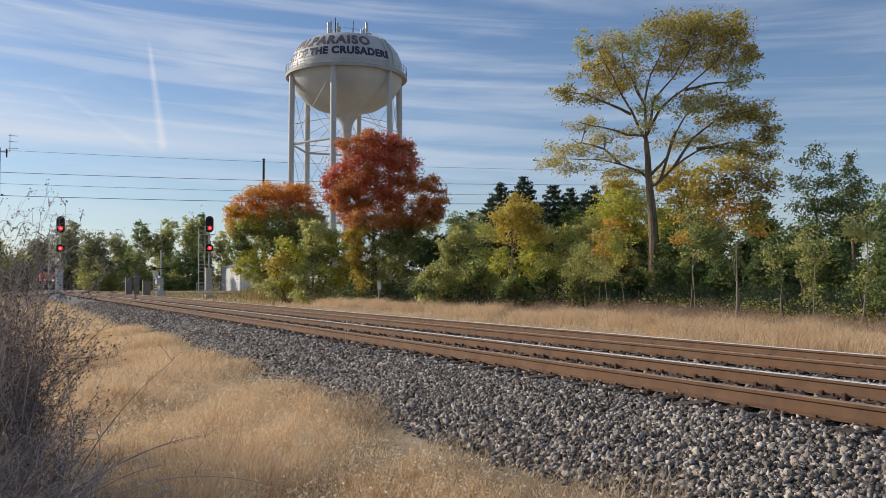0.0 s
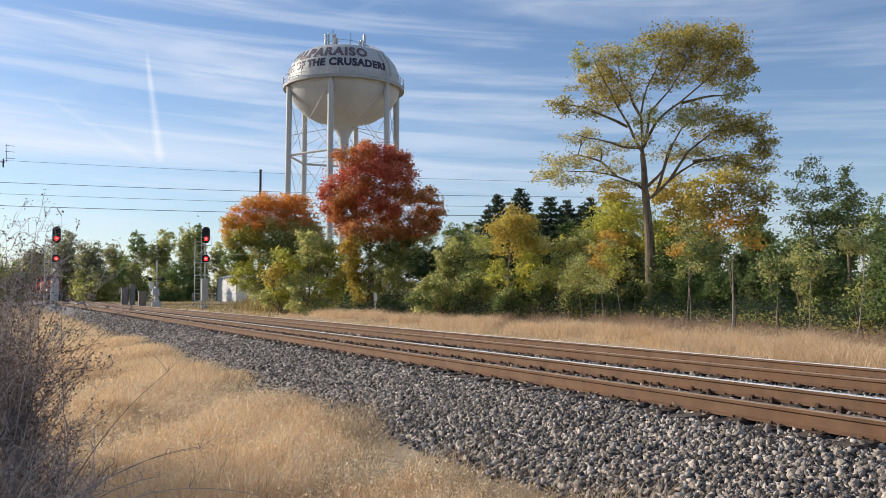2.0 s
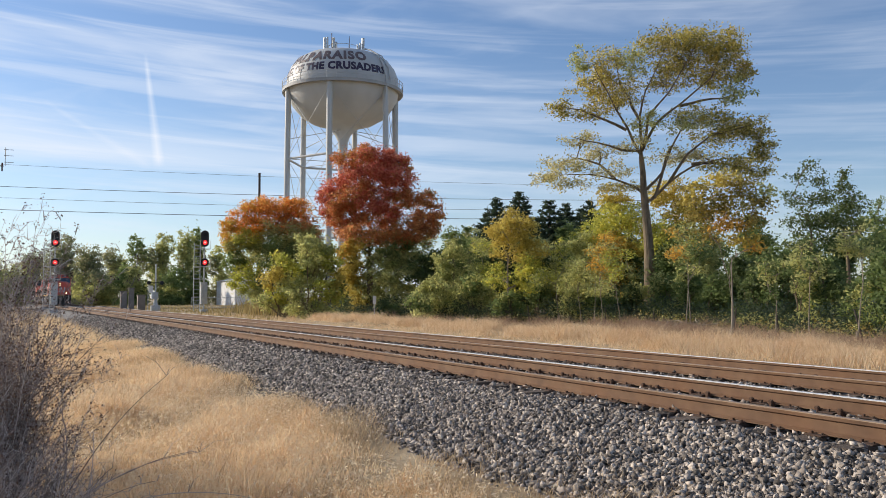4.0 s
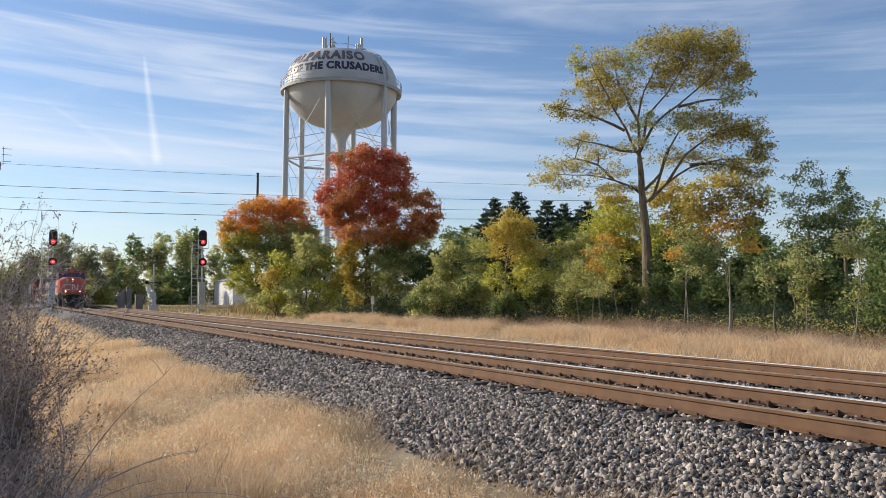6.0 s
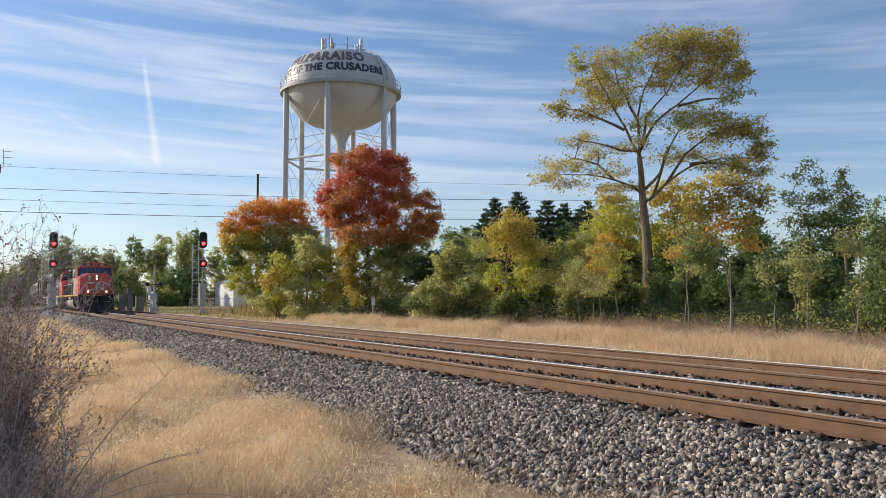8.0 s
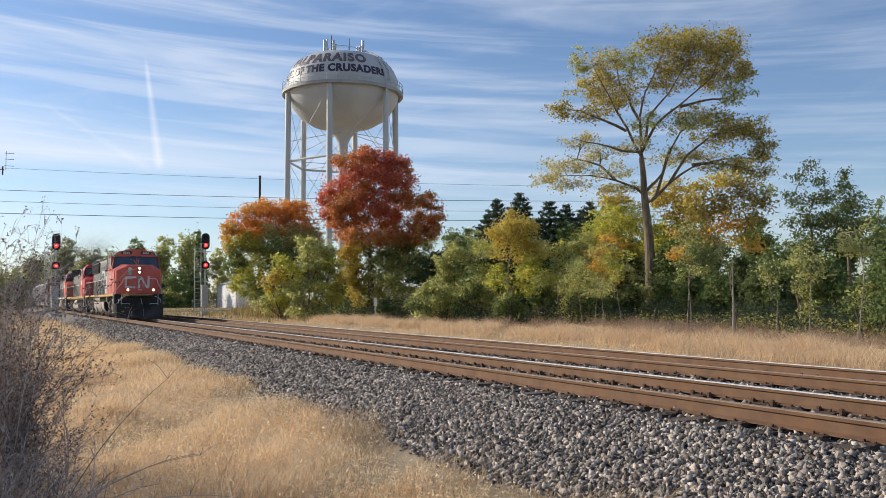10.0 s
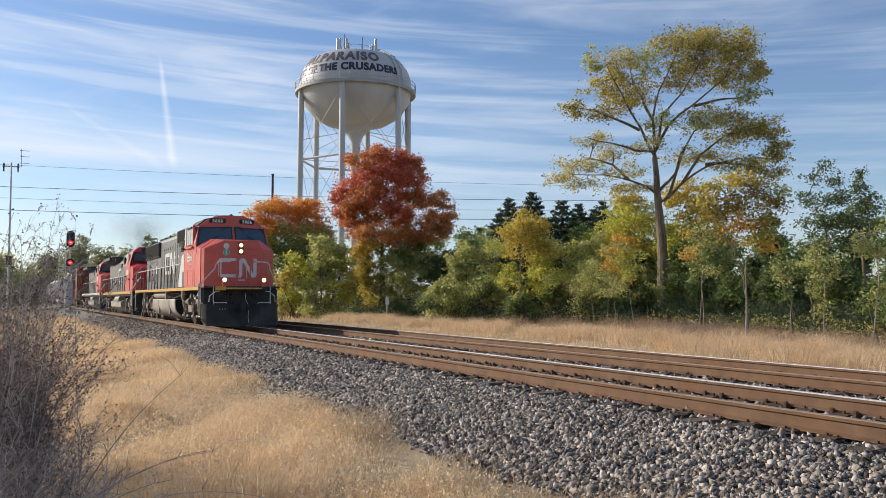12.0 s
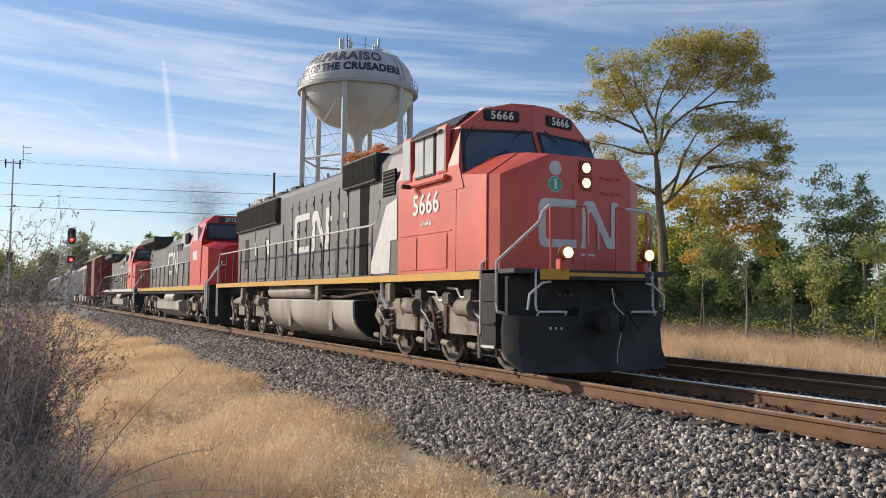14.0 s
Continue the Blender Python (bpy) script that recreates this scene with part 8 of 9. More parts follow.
tree("wood_tree", "dark leafy tree in the shade of the wood", (-88.75, 33.88), 0.16, 1.16, [
    (0.83, -0.11, 1.55, 0.99, "green"), (-0.46, 0.79, 1.48, 0.99, "green"), (1.00, 1.70, 1.40, 0.99, "green"), (0.57, 2.61, 1.32, 0.99, "green"), (0.33, 3.52, 1.24, 0.99, "green"), (0.77, 4.43, 1.17, 0.99, "green")],
    leaf=0.17, cover=2.1, lean=0.00, seed=48, group="trees of the wood")
tree("wood_tree", "dark leafy tree in the shade of the wood", (-80.78, 44.03), 0.16, 4.26, [
    (1.58, 0.27, 2.24, 1.48, "green"), (0.95, 1.64, 2.13, 1.48, "green"), (-0.63, 3.02, 2.02, 1.48, "green"), (1.06, 4.40, 1.91, 1.48, "green"), (1.25, 5.78, 1.80, 1.48, "green"), (0.74, 7.17, 1.69, 1.48, "green")],
    leaf=0.17, cover=2.1, lean=0.00, seed=49, group="trees of the wood")
tree("wood_tree", "dark leafy tree in the shade of the wood", (-77.21, 46.24), 0.16, 3.60, [
    (-1.19, 0.23, 2.19, 1.34, "green"), (1.04, 1.48, 2.08, 1.35, "green"), (0.55, 2.73, 1.97, 1.35, "green"), (1.09, 3.98, 1.87, 1.35, "green"), (1.26, 5.23, 1.76, 1.35, "green"), (-0.90, 6.50, 1.65, 1.35, "green")],
    leaf=0.17, cover=2.1, lean=0.00, seed=50, group="trees of the wood")
tree("wood_tree", "dark leafy tree in the shade of the wood", (-69.65, 46.96), 0.16, 4.03, [
    (-0.62, 0.40, 2.05, 1.36, "green"), (-0.96, 1.65, 1.95, 1.36, "green"), (1.00, 2.90, 1.85, 1.36, "green"), (-0.53, 4.16, 1.75, 1.36, "green"), (0.49, 5.41, 1.65, 1.36, "green"), (-0.01, 6.67, 1.55, 1.36, "green")],
    leaf=0.17, cover=2.1, lean=0.00, seed=51, group="trees of the wood")
tree("wood_tree", "dark leafy tree in the shade of the wood", (-67.06, 50.59), 0.16, 5.13, [
    (1.05, 0.53, 2.07, 1.57, "green"), (-0.85, 1.95, 1.96, 1.56, "green"), (-0.34, 3.37, 1.86, 1.56, "green"), (0.61, 4.79, 1.76, 1.57, "green"), (0.37, 6.22, 1.66, 1.56, "green"), (-0.88, 7.66, 1.56, 1.56, "green")],
    leaf=0.17, cover=2.1, lean=0.00, seed=52, group="trees of the wood")
tree("wood_tree", "dark leafy tree in the shade of the wood", (-62.80, 52.73), 0.16, 4.48, [
    (0.39, 0.51, 2.04, 1.45, "green"), (-1.15, 1.80, 1.93, 1.44, "green"), (-0.27, 3.08, 1.84, 1.44, "green"), (0.95, 4.37, 1.74, 1.45, "green"), (0.29, 5.66, 1.64, 1.45, "green"), (0.17, 6.96, 1.54, 1.45, "green")],
    leaf=0.17, cover=2.1, lean=0.00, seed=53, group="trees of the wood")
tree("wood_tree", "dark leafy tree in the shade of the wood", (-58.56, 54.51), 0.16, 4.90, [
    (1.35, 0.61, 2.02, 1.53, "green"), (-1.04, 1.93, 1.91, 1.52, "green"), (1.16, 3.25, 1.82, 1.53, "green"), (-0.38, 4.59, 1.71, 1.52, "green"), (-0.34, 5.92, 1.61, 1.52, "green"), (0.32, 7.24, 1.52, 1.52, "green")],
    leaf=0.17, cover=2.1, lean=0.00, seed=54, group="trees of the wood")
tree("wood_tree", "dark leafy tree in the shade of the wood", (-51.60, 53.05), 0.16, 4.62, [
    (0.35, 0.71, 1.89, 1.43, "green"), (-0.01, 1.92, 1.80, 1.43, "green"), (-0.01, 3.12, 1.70, 1.43, "green"), (-0.15, 4.33, 1.61, 1.43, "green"), (-0.59, 5.55, 1.51, 1.42, "green"), (-0.40, 6.77, 1.42, 1.43, "green")],
    leaf=0.17, cover=2.1, lean=0.00, seed=55, group="trees of the wood")
tree("wood_tree", "dark leafy tree in the shade of the wood", (-46.33, 52.47), 0.16, 4.86, [
    (0.80, 0.84, 1.83, 1.47, "green"), (-0.87, 2.02, 1.72, 1.45, "green"), (-0.53, 3.22, 1.63, 1.46, "green"), (-0.01, 4.41, 1.55, 1.46, "green"), (-0.05, 5.61, 1.46, 1.46, "green"), (0.13, 6.81, 1.37, 1.46, "green")],
    leaf=0.17, cover=2.1, lean=0.00, seed=56, group="trees of the wood")
tree("wood_tree", "dark leafy tree in the shade of the wood", (-40.09, 49.89), 0.16, 3.35, [
    (0.05, 0.80, 1.69, 1.12, "green"), (0.47, 1.67, 1.61, 1.12, "green"), (0.18, 2.55, 1.53, 1.12, "green"), (-0.57, 3.44, 1.44, 1.12, "green"), (0.11, 4.32, 1.36, 1.12, "green"), (0.73, 5.19, 1.28, 1.13, "green")],
    leaf=0.17, cover=2.1, lean=0.00, seed=57, group="trees of the wood")
tree("wood_tree", "dark leafy tree in the shade of the wood", (-37.82, 51.63), 0.16, 3.32, [
    (0.82, 0.82, 1.74, 1.15, "green"), (0.38, 1.67, 1.65, 1.15, "green"), (-0.45, 2.54, 1.55, 1.14, "green"), (-0.67, 3.41, 1.46, 1.14, "green"), (-0.55, 4.28, 1.38, 1.14, "green"), (0.10, 5.13, 1.30, 1.14, "green")],
    leaf=0.17, cover=2.1, lean=0.00, seed=58, group="trees of the wood")
tree("wood_tree", "dark leafy tree in the shade of the wood", (-33.35, 49.88), 0.16, 3.54, [
    (-0.67, 0.93, 1.65, 1.17, "green"), (-0.01, 1.78, 1.57, 1.17, "green"), (0.42, 2.62, 1.50, 1.18, "green"), (0.45, 3.47, 1.42, 1.18, "green"), (-0.29, 4.33, 1.33, 1.17, "green"), (-0.13, 5.18, 1.25, 1.17, "green")],
    leaf=0.17, cover=2.1, lean=0.00, seed=59, group="trees of the wood")
tree("wood_tree", "dark leafy tree in the shade of the wood", (-31.02, 51.36), 0.16, 3.84, [
    (-0.82, 0.98, 1.97, 1.28, "green"), (0.53, 1.87, 1.90, 1.29, "green"), (-0.73, 2.76, 1.77, 1.28, "green"), (0.55, 3.62, 1.70, 1.29, "green"), (-0.22, 4.53, 1.59, 1.28, "green"), (-0.53, 5.43, 1.49, 1.28, "green")],
    leaf=0.17, cover=2.1, lean=0.00, seed=60, group="trees of the wood")
tree("wood_tree", "dark leafy tree in the shade of the wood", (-28.76, 52.66), 0.16, 4.12, [
    (-0.86, 1.04, 2.02, 1.39, "green"), (-0.64, 1.96, 1.92, 1.39, "green"), (-0.05, 2.87, 1.84, 1.40, "green"), (0.04, 3.78, 1.74, 1.40, "green"), (-0.57, 4.72, 1.62, 1.39, "green"), (0.08, 5.61, 1.54, 1.40, "green")],
    leaf=0.17, cover=2.1, lean=0.00, seed=61, group="trees of the wood")
tree("wood_tree", "leafy tree standing among the shrubs of the wood", (-66.00, 36.00), 0.10, 4.76, [
    (-0.10, 7.42, 0.81, 0.85, "green", 1.00), (0.22, 6.50, 1.12, 0.74, "olive", 1.00), (-0.12, 5.43, 1.42, 0.71, "green", 1.00), (1.14, 5.42, 1.00, 0.76, "dark", 1.00), (0.32, 4.43, 1.73, 0.77, "dark", 1.00), (1.38, 4.78, 1.21, 0.76, "dark", 1.00), (-0.78, 3.35, 2.03, 0.77, "green", 1.00), (1.61, 3.01, 1.42, 0.76, "dark", 1.00), (0.73, 2.43, 2.03, 0.72, "dark", 1.00), (1.61, 2.81, 1.42, 0.76, "dark", 1.00), (0.92, 1.61, 2.03, 0.90, "green", 1.00), (1.60, 1.67, 1.42, 0.76, "dark", 1.00), (0.73, 0.83, 2.03, 0.79, "dark", 1.00), (1.60, 0.91, 1.42, 0.76, "dark", 1.00)],
    leaf=0.15, cover=1.3, lean=0.0, seed=300, group="trees of the wood", twigs=5)
tree("wood_tree", "leafy tree standing among the shrubs of the wood", (-63.66, 36.88), 0.10, 4.61, [
    (-0.17, 7.19, 0.80, 0.88, "olive", 1.00), (0.37, 6.33, 1.09, 0.88, "green", 1.00), (-0.15, 5.28, 1.39, 0.81, "green", 1.00), (-1.12, 4.97, 0.98, 0.75, "dark", 1.00), (0.07, 4.36, 1.69, 0.74, "dark", 1.00), (1.34, 4.70, 1.18, 0.75, "dark", 1.00), (-0.24, 3.30, 1.99, 0.78, "green", 1.00), (1.57, 3.25, 1.39, 0.74, "dark", 1.00), (-0.27, 2.45, 1.99, 0.85, "dark", 1.00), (1.56, 2.40, 1.39, 0.74, "dark", 1.00), (-0.84, 1.56, 1.98, 0.80, "green", 1.00), (1.56, 1.62, 1.39, 0.74, "dark", 1.00)],
    leaf=0.15, cover=1.3, lean=0.0, seed=301, group="trees of the wood", twigs=5)
tree("wood_tree", "leafy tree standing among the shrubs of the wood", (-62.22, 32.58), 0.10, 3.37, [
    (0.08, 5.14, 0.76, 0.68, "dark", 1.00), (-0.48, 4.32, 1.04, 0.83, "dark", 1.00), (0.18, 3.61, 1.33, 0.67, "dark", 1.00), (-1.07, 3.61, 0.93, 0.71, "dark", 1.00), (-0.07, 2.76, 1.61, 0.79, "dark", 1.00), (-1.29, 3.12, 1.13, 0.71, "dark", 1.00), (-0.20, 1.88, 1.90, 0.82, "dark", 1.00), (1.51, 1.84, 1.33, 0.71, "dark", 1.00), (-0.49, 1.08, 1.89, 0.83, "dark", 1.00), (1.50, 0.78, 1.33, 0.71, "dark", 1.00)],
    leaf=0.15, cover=1.3, lean=0.0, seed=302, group="trees of the wood", twigs=5)
tree("wood_tree", "leafy tree standing among the shrubs of the wood", (-58.56, 35.09), 0.10, 3.57, [
    (0.36, 5.49, 0.74, 0.75, "olive", 1.00), (0.16, 4.66, 1.01, 0.66, "dark", 1.00), (0.33, 3.82, 1.29, 0.65, "dark", 1.00), (1.02, 4.08, 0.90, 0.69, "dark", 1.00), (0.54, 2.91, 1.56, 0.82, "olive", 1.00), (1.24, 3.13, 1.09, 0.69, "dark", 1.00), (-0.86, 1.93, 1.84, 0.68, "dark", 1.00), (1.45, 1.57, 1.29, 0.69, "dark", 1.00), (0.12, 0.92, 1.84, 0.70, "olive", 1.00), (-1.50, 0.99, 1.29, 0.69, "dark", 1.00)],
    leaf=0.15, cover=1.3, lean=0.0, seed=303, group="trees of the wood", twigs=5)
tree("wood_tree", "leafy tree standing among the shrubs of the wood", (-48.58, 40.31), 0.10, 4.07, [
    (-0.15, 6.37, 0.67, 0.72, "olive", 1.00), (-0.14, 5.73, 0.92, 0.63, "amber", 1.00), (-0.22, 4.84, 1.17, 0.75, "amber", 1.00), (0.91, 4.58, 0.82, 0.63, "dark", 1.00), (-0.05, 4.17, 1.42, 0.64, "amber", 1.00), (1.10, 4.38, 0.99, 0.62, "dark", 1.00), (-0.29, 3.49, 1.67, 0.69, "amber", 1.00), (1.28, 3.48, 1.16, 0.62, "dark", 1.00), (-0.04, 2.71, 1.67, 0.70, "amber", 1.00), (1.27, 2.66, 1.16, 0.62, "dark", 1.00), (0.63, 2.04, 1.67, 0.72, "dark", 1.00), (1.26, 2.12, 1.16, 0.62, "dark", 1.00), (-0.00, 1.29, 1.67, 0.63, "amber", 1.00), (1.25, 1.09, 1.16, 0.62, "dark", 1.00)],
    leaf=0.15, cover=1.3, lean=0.0, seed=304, group="trees of the wood", twigs=5)
tree("wood_tree", "leafy tree standing among the shrubs of the wood", (-52.84, 39.91), 0.10, 3.72, [
    (0.03, 5.76, 0.71, 0.78, "green", 1.00), (-0.09, 4.98, 0.97, 0.70, "green", 1.00), (0.34, 4.07, 1.24, 0.69, "green", 1.00), (-0.99, 4.23, 0.87, 0.66, "dark", 1.00), (-0.23, 3.17, 1.50, 0.76, "green", 1.00), (-1.22, 3.35, 1.05, 0.66, "dark", 1.00), (0.25, 2.28, 1.76, 0.69, "green", 1.00), (1.35, 1.97, 1.23, 0.66, "dark", 1.00), (0.43, 1.38, 1.76, 0.68, "green", 1.00), (-1.45, 1.34, 1.24, 0.66, "dark", 1.00)],
    leaf=0.15, cover=1.3, lean=0.0, seed=305, group="trees of the wood", twigs=5)
tree("wood_tree", "leafy tree standing among the shrubs of the wood", (-54.49, 37.30), 0.10, 3.74, [
    (0.17, 5.78, 0.71, 0.75, "olive", 1.00), (0.03, 4.96, 0.98, 0.74, "olive", 1.00), (0.50, 4.00, 1.24, 0.66, "dark", 1.00), (0.98, 4.25, 0.87, 0.66, "dark", 1.00), (0.64, 3.19, 1.51, 0.73, "olive", 1.00), (-1.21, 3.44, 1.06, 0.67, "dark", 1.00), (0.26, 2.35, 1.77, 0.70, "olive", 1.00), (-1.44, 2.05, 1.24, 0.67, "dark", 1.00), (-0.07, 1.59, 1.77, 0.77, "olive", 1.00), (-1.44, 1.26, 1.24, 0.67, "dark", 1.00), (-0.76, 0.74, 1.77, 0.63, "olive", 1.00), (1.37, 0.84, 1.24, 0.66, "dark", 1.00)],
    leaf=0.15, cover=1.3, lean=0.0, seed=306, group="trees of the wood", twigs=5)
tree("wood_tree", "leafy tree standing among the shrubs of the wood", (-41.93, 40.07), 0.10, 3.77, [
    (0.13, 5.91, 0.60, 0.59, "green", 1.00), (-0.24, 5.09, 0.83, 0.64, "green", 1.00), (-0.15, 4.50, 1.06, 0.63, "olive", 1.00), (-0.81, 4.57, 0.74, 0.57, "dark", 1.00), (-0.56, 3.72, 1.29, 0.67, "green", 1.00), (-1.00, 3.86, 0.90, 0.57, "dark", 1.00), (-0.20, 2.98, 1.51, 0.54, "green", 1.00), (1.14, 3.24, 1.05, 0.56, "dark", 1.00), (0.26, 2.38, 1.51, 0.66, "green", 1.00), (-1.20, 2.47, 1.06, 0.57, "dark", 1.00), (0.52, 1.75, 1.50, 0.58, "green", 1.00), (1.10, 1.46, 1.05, 0.56, "dark", 1.00), (0.16, 1.05, 1.50, 0.58, "dark", 1.00), (1.09, 0.98, 1.05, 0.56, "dark", 1.00)],
    leaf=0.15, cover=1.3, lean=0.0, seed=307, group="trees of the wood", twigs=5)
tree("wood_tree", "leafy tree standing among the shrubs of the wood", (-34.45, 40.01), 0.10, 2.84, [
    (0.23, 4.39, 0.53, 0.58, "green", 1.00), (-0.29, 3.83, 0.73, 0.51, "green", 1.00), (-0.20, 3.32, 0.93, 0.52, "green", 1.00), (-0.71, 3.47, 0.66, 0.50, "dark", 1.00), (-0.11, 2.73, 1.13, 0.59, "dark", 1.00), (-0.88, 2.70, 0.80, 0.50, "dark", 1.00), (-0.63, 2.17, 1.33, 0.50, "green", 1.00), (-1.04, 1.93, 0.94, 0.50, "dark", 1.00), (-0.15, 1.47, 1.33, 0.50, "dark", 1.00), (-1.05, 1.56, 0.94, 0.50, "dark", 1.00)],
    leaf=0.15, cover=1.3, lean=0.0, seed=308, group="trees of the wood", twigs=5)
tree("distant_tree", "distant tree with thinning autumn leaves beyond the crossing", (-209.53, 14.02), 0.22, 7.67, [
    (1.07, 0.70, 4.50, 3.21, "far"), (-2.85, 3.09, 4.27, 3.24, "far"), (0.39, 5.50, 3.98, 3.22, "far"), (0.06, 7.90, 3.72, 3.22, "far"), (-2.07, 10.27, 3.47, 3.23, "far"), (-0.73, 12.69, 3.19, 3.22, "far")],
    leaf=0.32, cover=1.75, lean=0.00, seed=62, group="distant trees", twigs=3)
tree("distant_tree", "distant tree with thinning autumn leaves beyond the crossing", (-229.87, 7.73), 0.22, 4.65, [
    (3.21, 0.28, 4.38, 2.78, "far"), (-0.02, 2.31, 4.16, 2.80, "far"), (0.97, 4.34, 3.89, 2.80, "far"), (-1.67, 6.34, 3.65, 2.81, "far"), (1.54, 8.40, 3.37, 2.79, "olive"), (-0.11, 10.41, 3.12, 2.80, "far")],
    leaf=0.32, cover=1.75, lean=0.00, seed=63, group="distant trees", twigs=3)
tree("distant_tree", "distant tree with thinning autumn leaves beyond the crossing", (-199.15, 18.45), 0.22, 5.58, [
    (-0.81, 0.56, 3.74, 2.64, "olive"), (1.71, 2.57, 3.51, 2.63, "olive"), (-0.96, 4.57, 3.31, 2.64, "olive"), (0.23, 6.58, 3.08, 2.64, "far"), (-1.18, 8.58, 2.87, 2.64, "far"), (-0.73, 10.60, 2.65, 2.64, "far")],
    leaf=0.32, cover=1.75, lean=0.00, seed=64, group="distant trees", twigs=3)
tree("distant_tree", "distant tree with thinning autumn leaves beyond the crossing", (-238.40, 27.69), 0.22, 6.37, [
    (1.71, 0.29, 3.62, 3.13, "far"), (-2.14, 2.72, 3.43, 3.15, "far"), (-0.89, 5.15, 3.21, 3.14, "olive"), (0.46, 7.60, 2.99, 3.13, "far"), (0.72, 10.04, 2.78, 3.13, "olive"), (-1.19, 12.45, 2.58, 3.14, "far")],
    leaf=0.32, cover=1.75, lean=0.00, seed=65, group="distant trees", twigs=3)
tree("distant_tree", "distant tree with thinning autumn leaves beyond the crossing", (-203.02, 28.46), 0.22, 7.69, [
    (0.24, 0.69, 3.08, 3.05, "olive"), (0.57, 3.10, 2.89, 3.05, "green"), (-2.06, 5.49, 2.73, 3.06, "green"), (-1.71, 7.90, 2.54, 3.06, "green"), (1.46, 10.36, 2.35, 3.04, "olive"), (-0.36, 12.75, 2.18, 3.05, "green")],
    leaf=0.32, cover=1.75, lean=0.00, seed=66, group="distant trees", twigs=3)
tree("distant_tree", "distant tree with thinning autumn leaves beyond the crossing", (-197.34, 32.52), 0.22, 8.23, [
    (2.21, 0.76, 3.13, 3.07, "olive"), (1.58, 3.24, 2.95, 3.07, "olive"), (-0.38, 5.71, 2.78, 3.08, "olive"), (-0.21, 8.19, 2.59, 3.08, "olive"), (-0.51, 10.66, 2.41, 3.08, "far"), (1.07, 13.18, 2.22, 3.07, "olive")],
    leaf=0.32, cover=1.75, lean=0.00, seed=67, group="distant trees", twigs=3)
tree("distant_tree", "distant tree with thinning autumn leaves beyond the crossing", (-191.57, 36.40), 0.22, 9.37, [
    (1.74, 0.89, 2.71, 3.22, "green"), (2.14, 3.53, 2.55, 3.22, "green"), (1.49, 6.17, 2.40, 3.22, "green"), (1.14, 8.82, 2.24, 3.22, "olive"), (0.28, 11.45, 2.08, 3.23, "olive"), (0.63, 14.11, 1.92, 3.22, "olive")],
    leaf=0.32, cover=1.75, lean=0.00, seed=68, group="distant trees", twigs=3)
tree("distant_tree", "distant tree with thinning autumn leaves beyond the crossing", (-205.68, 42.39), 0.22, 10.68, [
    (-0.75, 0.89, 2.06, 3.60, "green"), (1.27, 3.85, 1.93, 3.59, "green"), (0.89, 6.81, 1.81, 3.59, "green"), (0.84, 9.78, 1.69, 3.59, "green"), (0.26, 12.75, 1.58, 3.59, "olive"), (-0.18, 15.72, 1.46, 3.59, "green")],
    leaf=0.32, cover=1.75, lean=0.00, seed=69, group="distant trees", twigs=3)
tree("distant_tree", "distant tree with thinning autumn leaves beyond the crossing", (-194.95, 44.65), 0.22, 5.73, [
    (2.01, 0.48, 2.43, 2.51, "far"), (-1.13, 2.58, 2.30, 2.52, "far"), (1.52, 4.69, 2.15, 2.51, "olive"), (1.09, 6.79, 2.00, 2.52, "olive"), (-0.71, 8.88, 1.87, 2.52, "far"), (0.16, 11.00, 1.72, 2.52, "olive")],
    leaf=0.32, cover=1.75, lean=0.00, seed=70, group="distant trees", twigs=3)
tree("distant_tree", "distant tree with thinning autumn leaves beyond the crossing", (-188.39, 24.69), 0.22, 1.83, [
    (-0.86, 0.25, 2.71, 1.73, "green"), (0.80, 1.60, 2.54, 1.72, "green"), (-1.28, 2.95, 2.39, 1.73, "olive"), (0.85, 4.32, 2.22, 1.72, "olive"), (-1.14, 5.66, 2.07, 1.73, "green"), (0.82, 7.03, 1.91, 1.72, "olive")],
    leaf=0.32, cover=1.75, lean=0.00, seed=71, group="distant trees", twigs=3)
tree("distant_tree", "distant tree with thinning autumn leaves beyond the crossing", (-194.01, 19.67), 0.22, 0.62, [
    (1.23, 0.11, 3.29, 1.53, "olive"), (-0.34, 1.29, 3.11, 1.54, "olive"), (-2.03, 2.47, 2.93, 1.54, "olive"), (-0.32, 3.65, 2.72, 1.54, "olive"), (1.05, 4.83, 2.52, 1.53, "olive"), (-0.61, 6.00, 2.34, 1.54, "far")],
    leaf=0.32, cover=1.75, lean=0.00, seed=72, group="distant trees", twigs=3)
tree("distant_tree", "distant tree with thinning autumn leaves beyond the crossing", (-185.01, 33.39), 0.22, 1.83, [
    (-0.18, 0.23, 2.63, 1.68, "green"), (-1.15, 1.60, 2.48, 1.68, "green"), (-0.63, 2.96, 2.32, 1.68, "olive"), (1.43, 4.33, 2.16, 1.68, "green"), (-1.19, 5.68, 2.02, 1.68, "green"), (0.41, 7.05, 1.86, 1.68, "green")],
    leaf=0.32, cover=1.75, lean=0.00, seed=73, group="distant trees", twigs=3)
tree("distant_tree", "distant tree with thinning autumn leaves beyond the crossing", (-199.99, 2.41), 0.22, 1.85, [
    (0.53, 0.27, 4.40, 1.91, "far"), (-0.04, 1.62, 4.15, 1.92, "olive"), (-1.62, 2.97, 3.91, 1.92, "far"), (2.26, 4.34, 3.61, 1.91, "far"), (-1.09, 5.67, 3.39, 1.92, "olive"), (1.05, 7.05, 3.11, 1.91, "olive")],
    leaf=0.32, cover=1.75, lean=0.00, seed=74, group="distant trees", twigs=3)
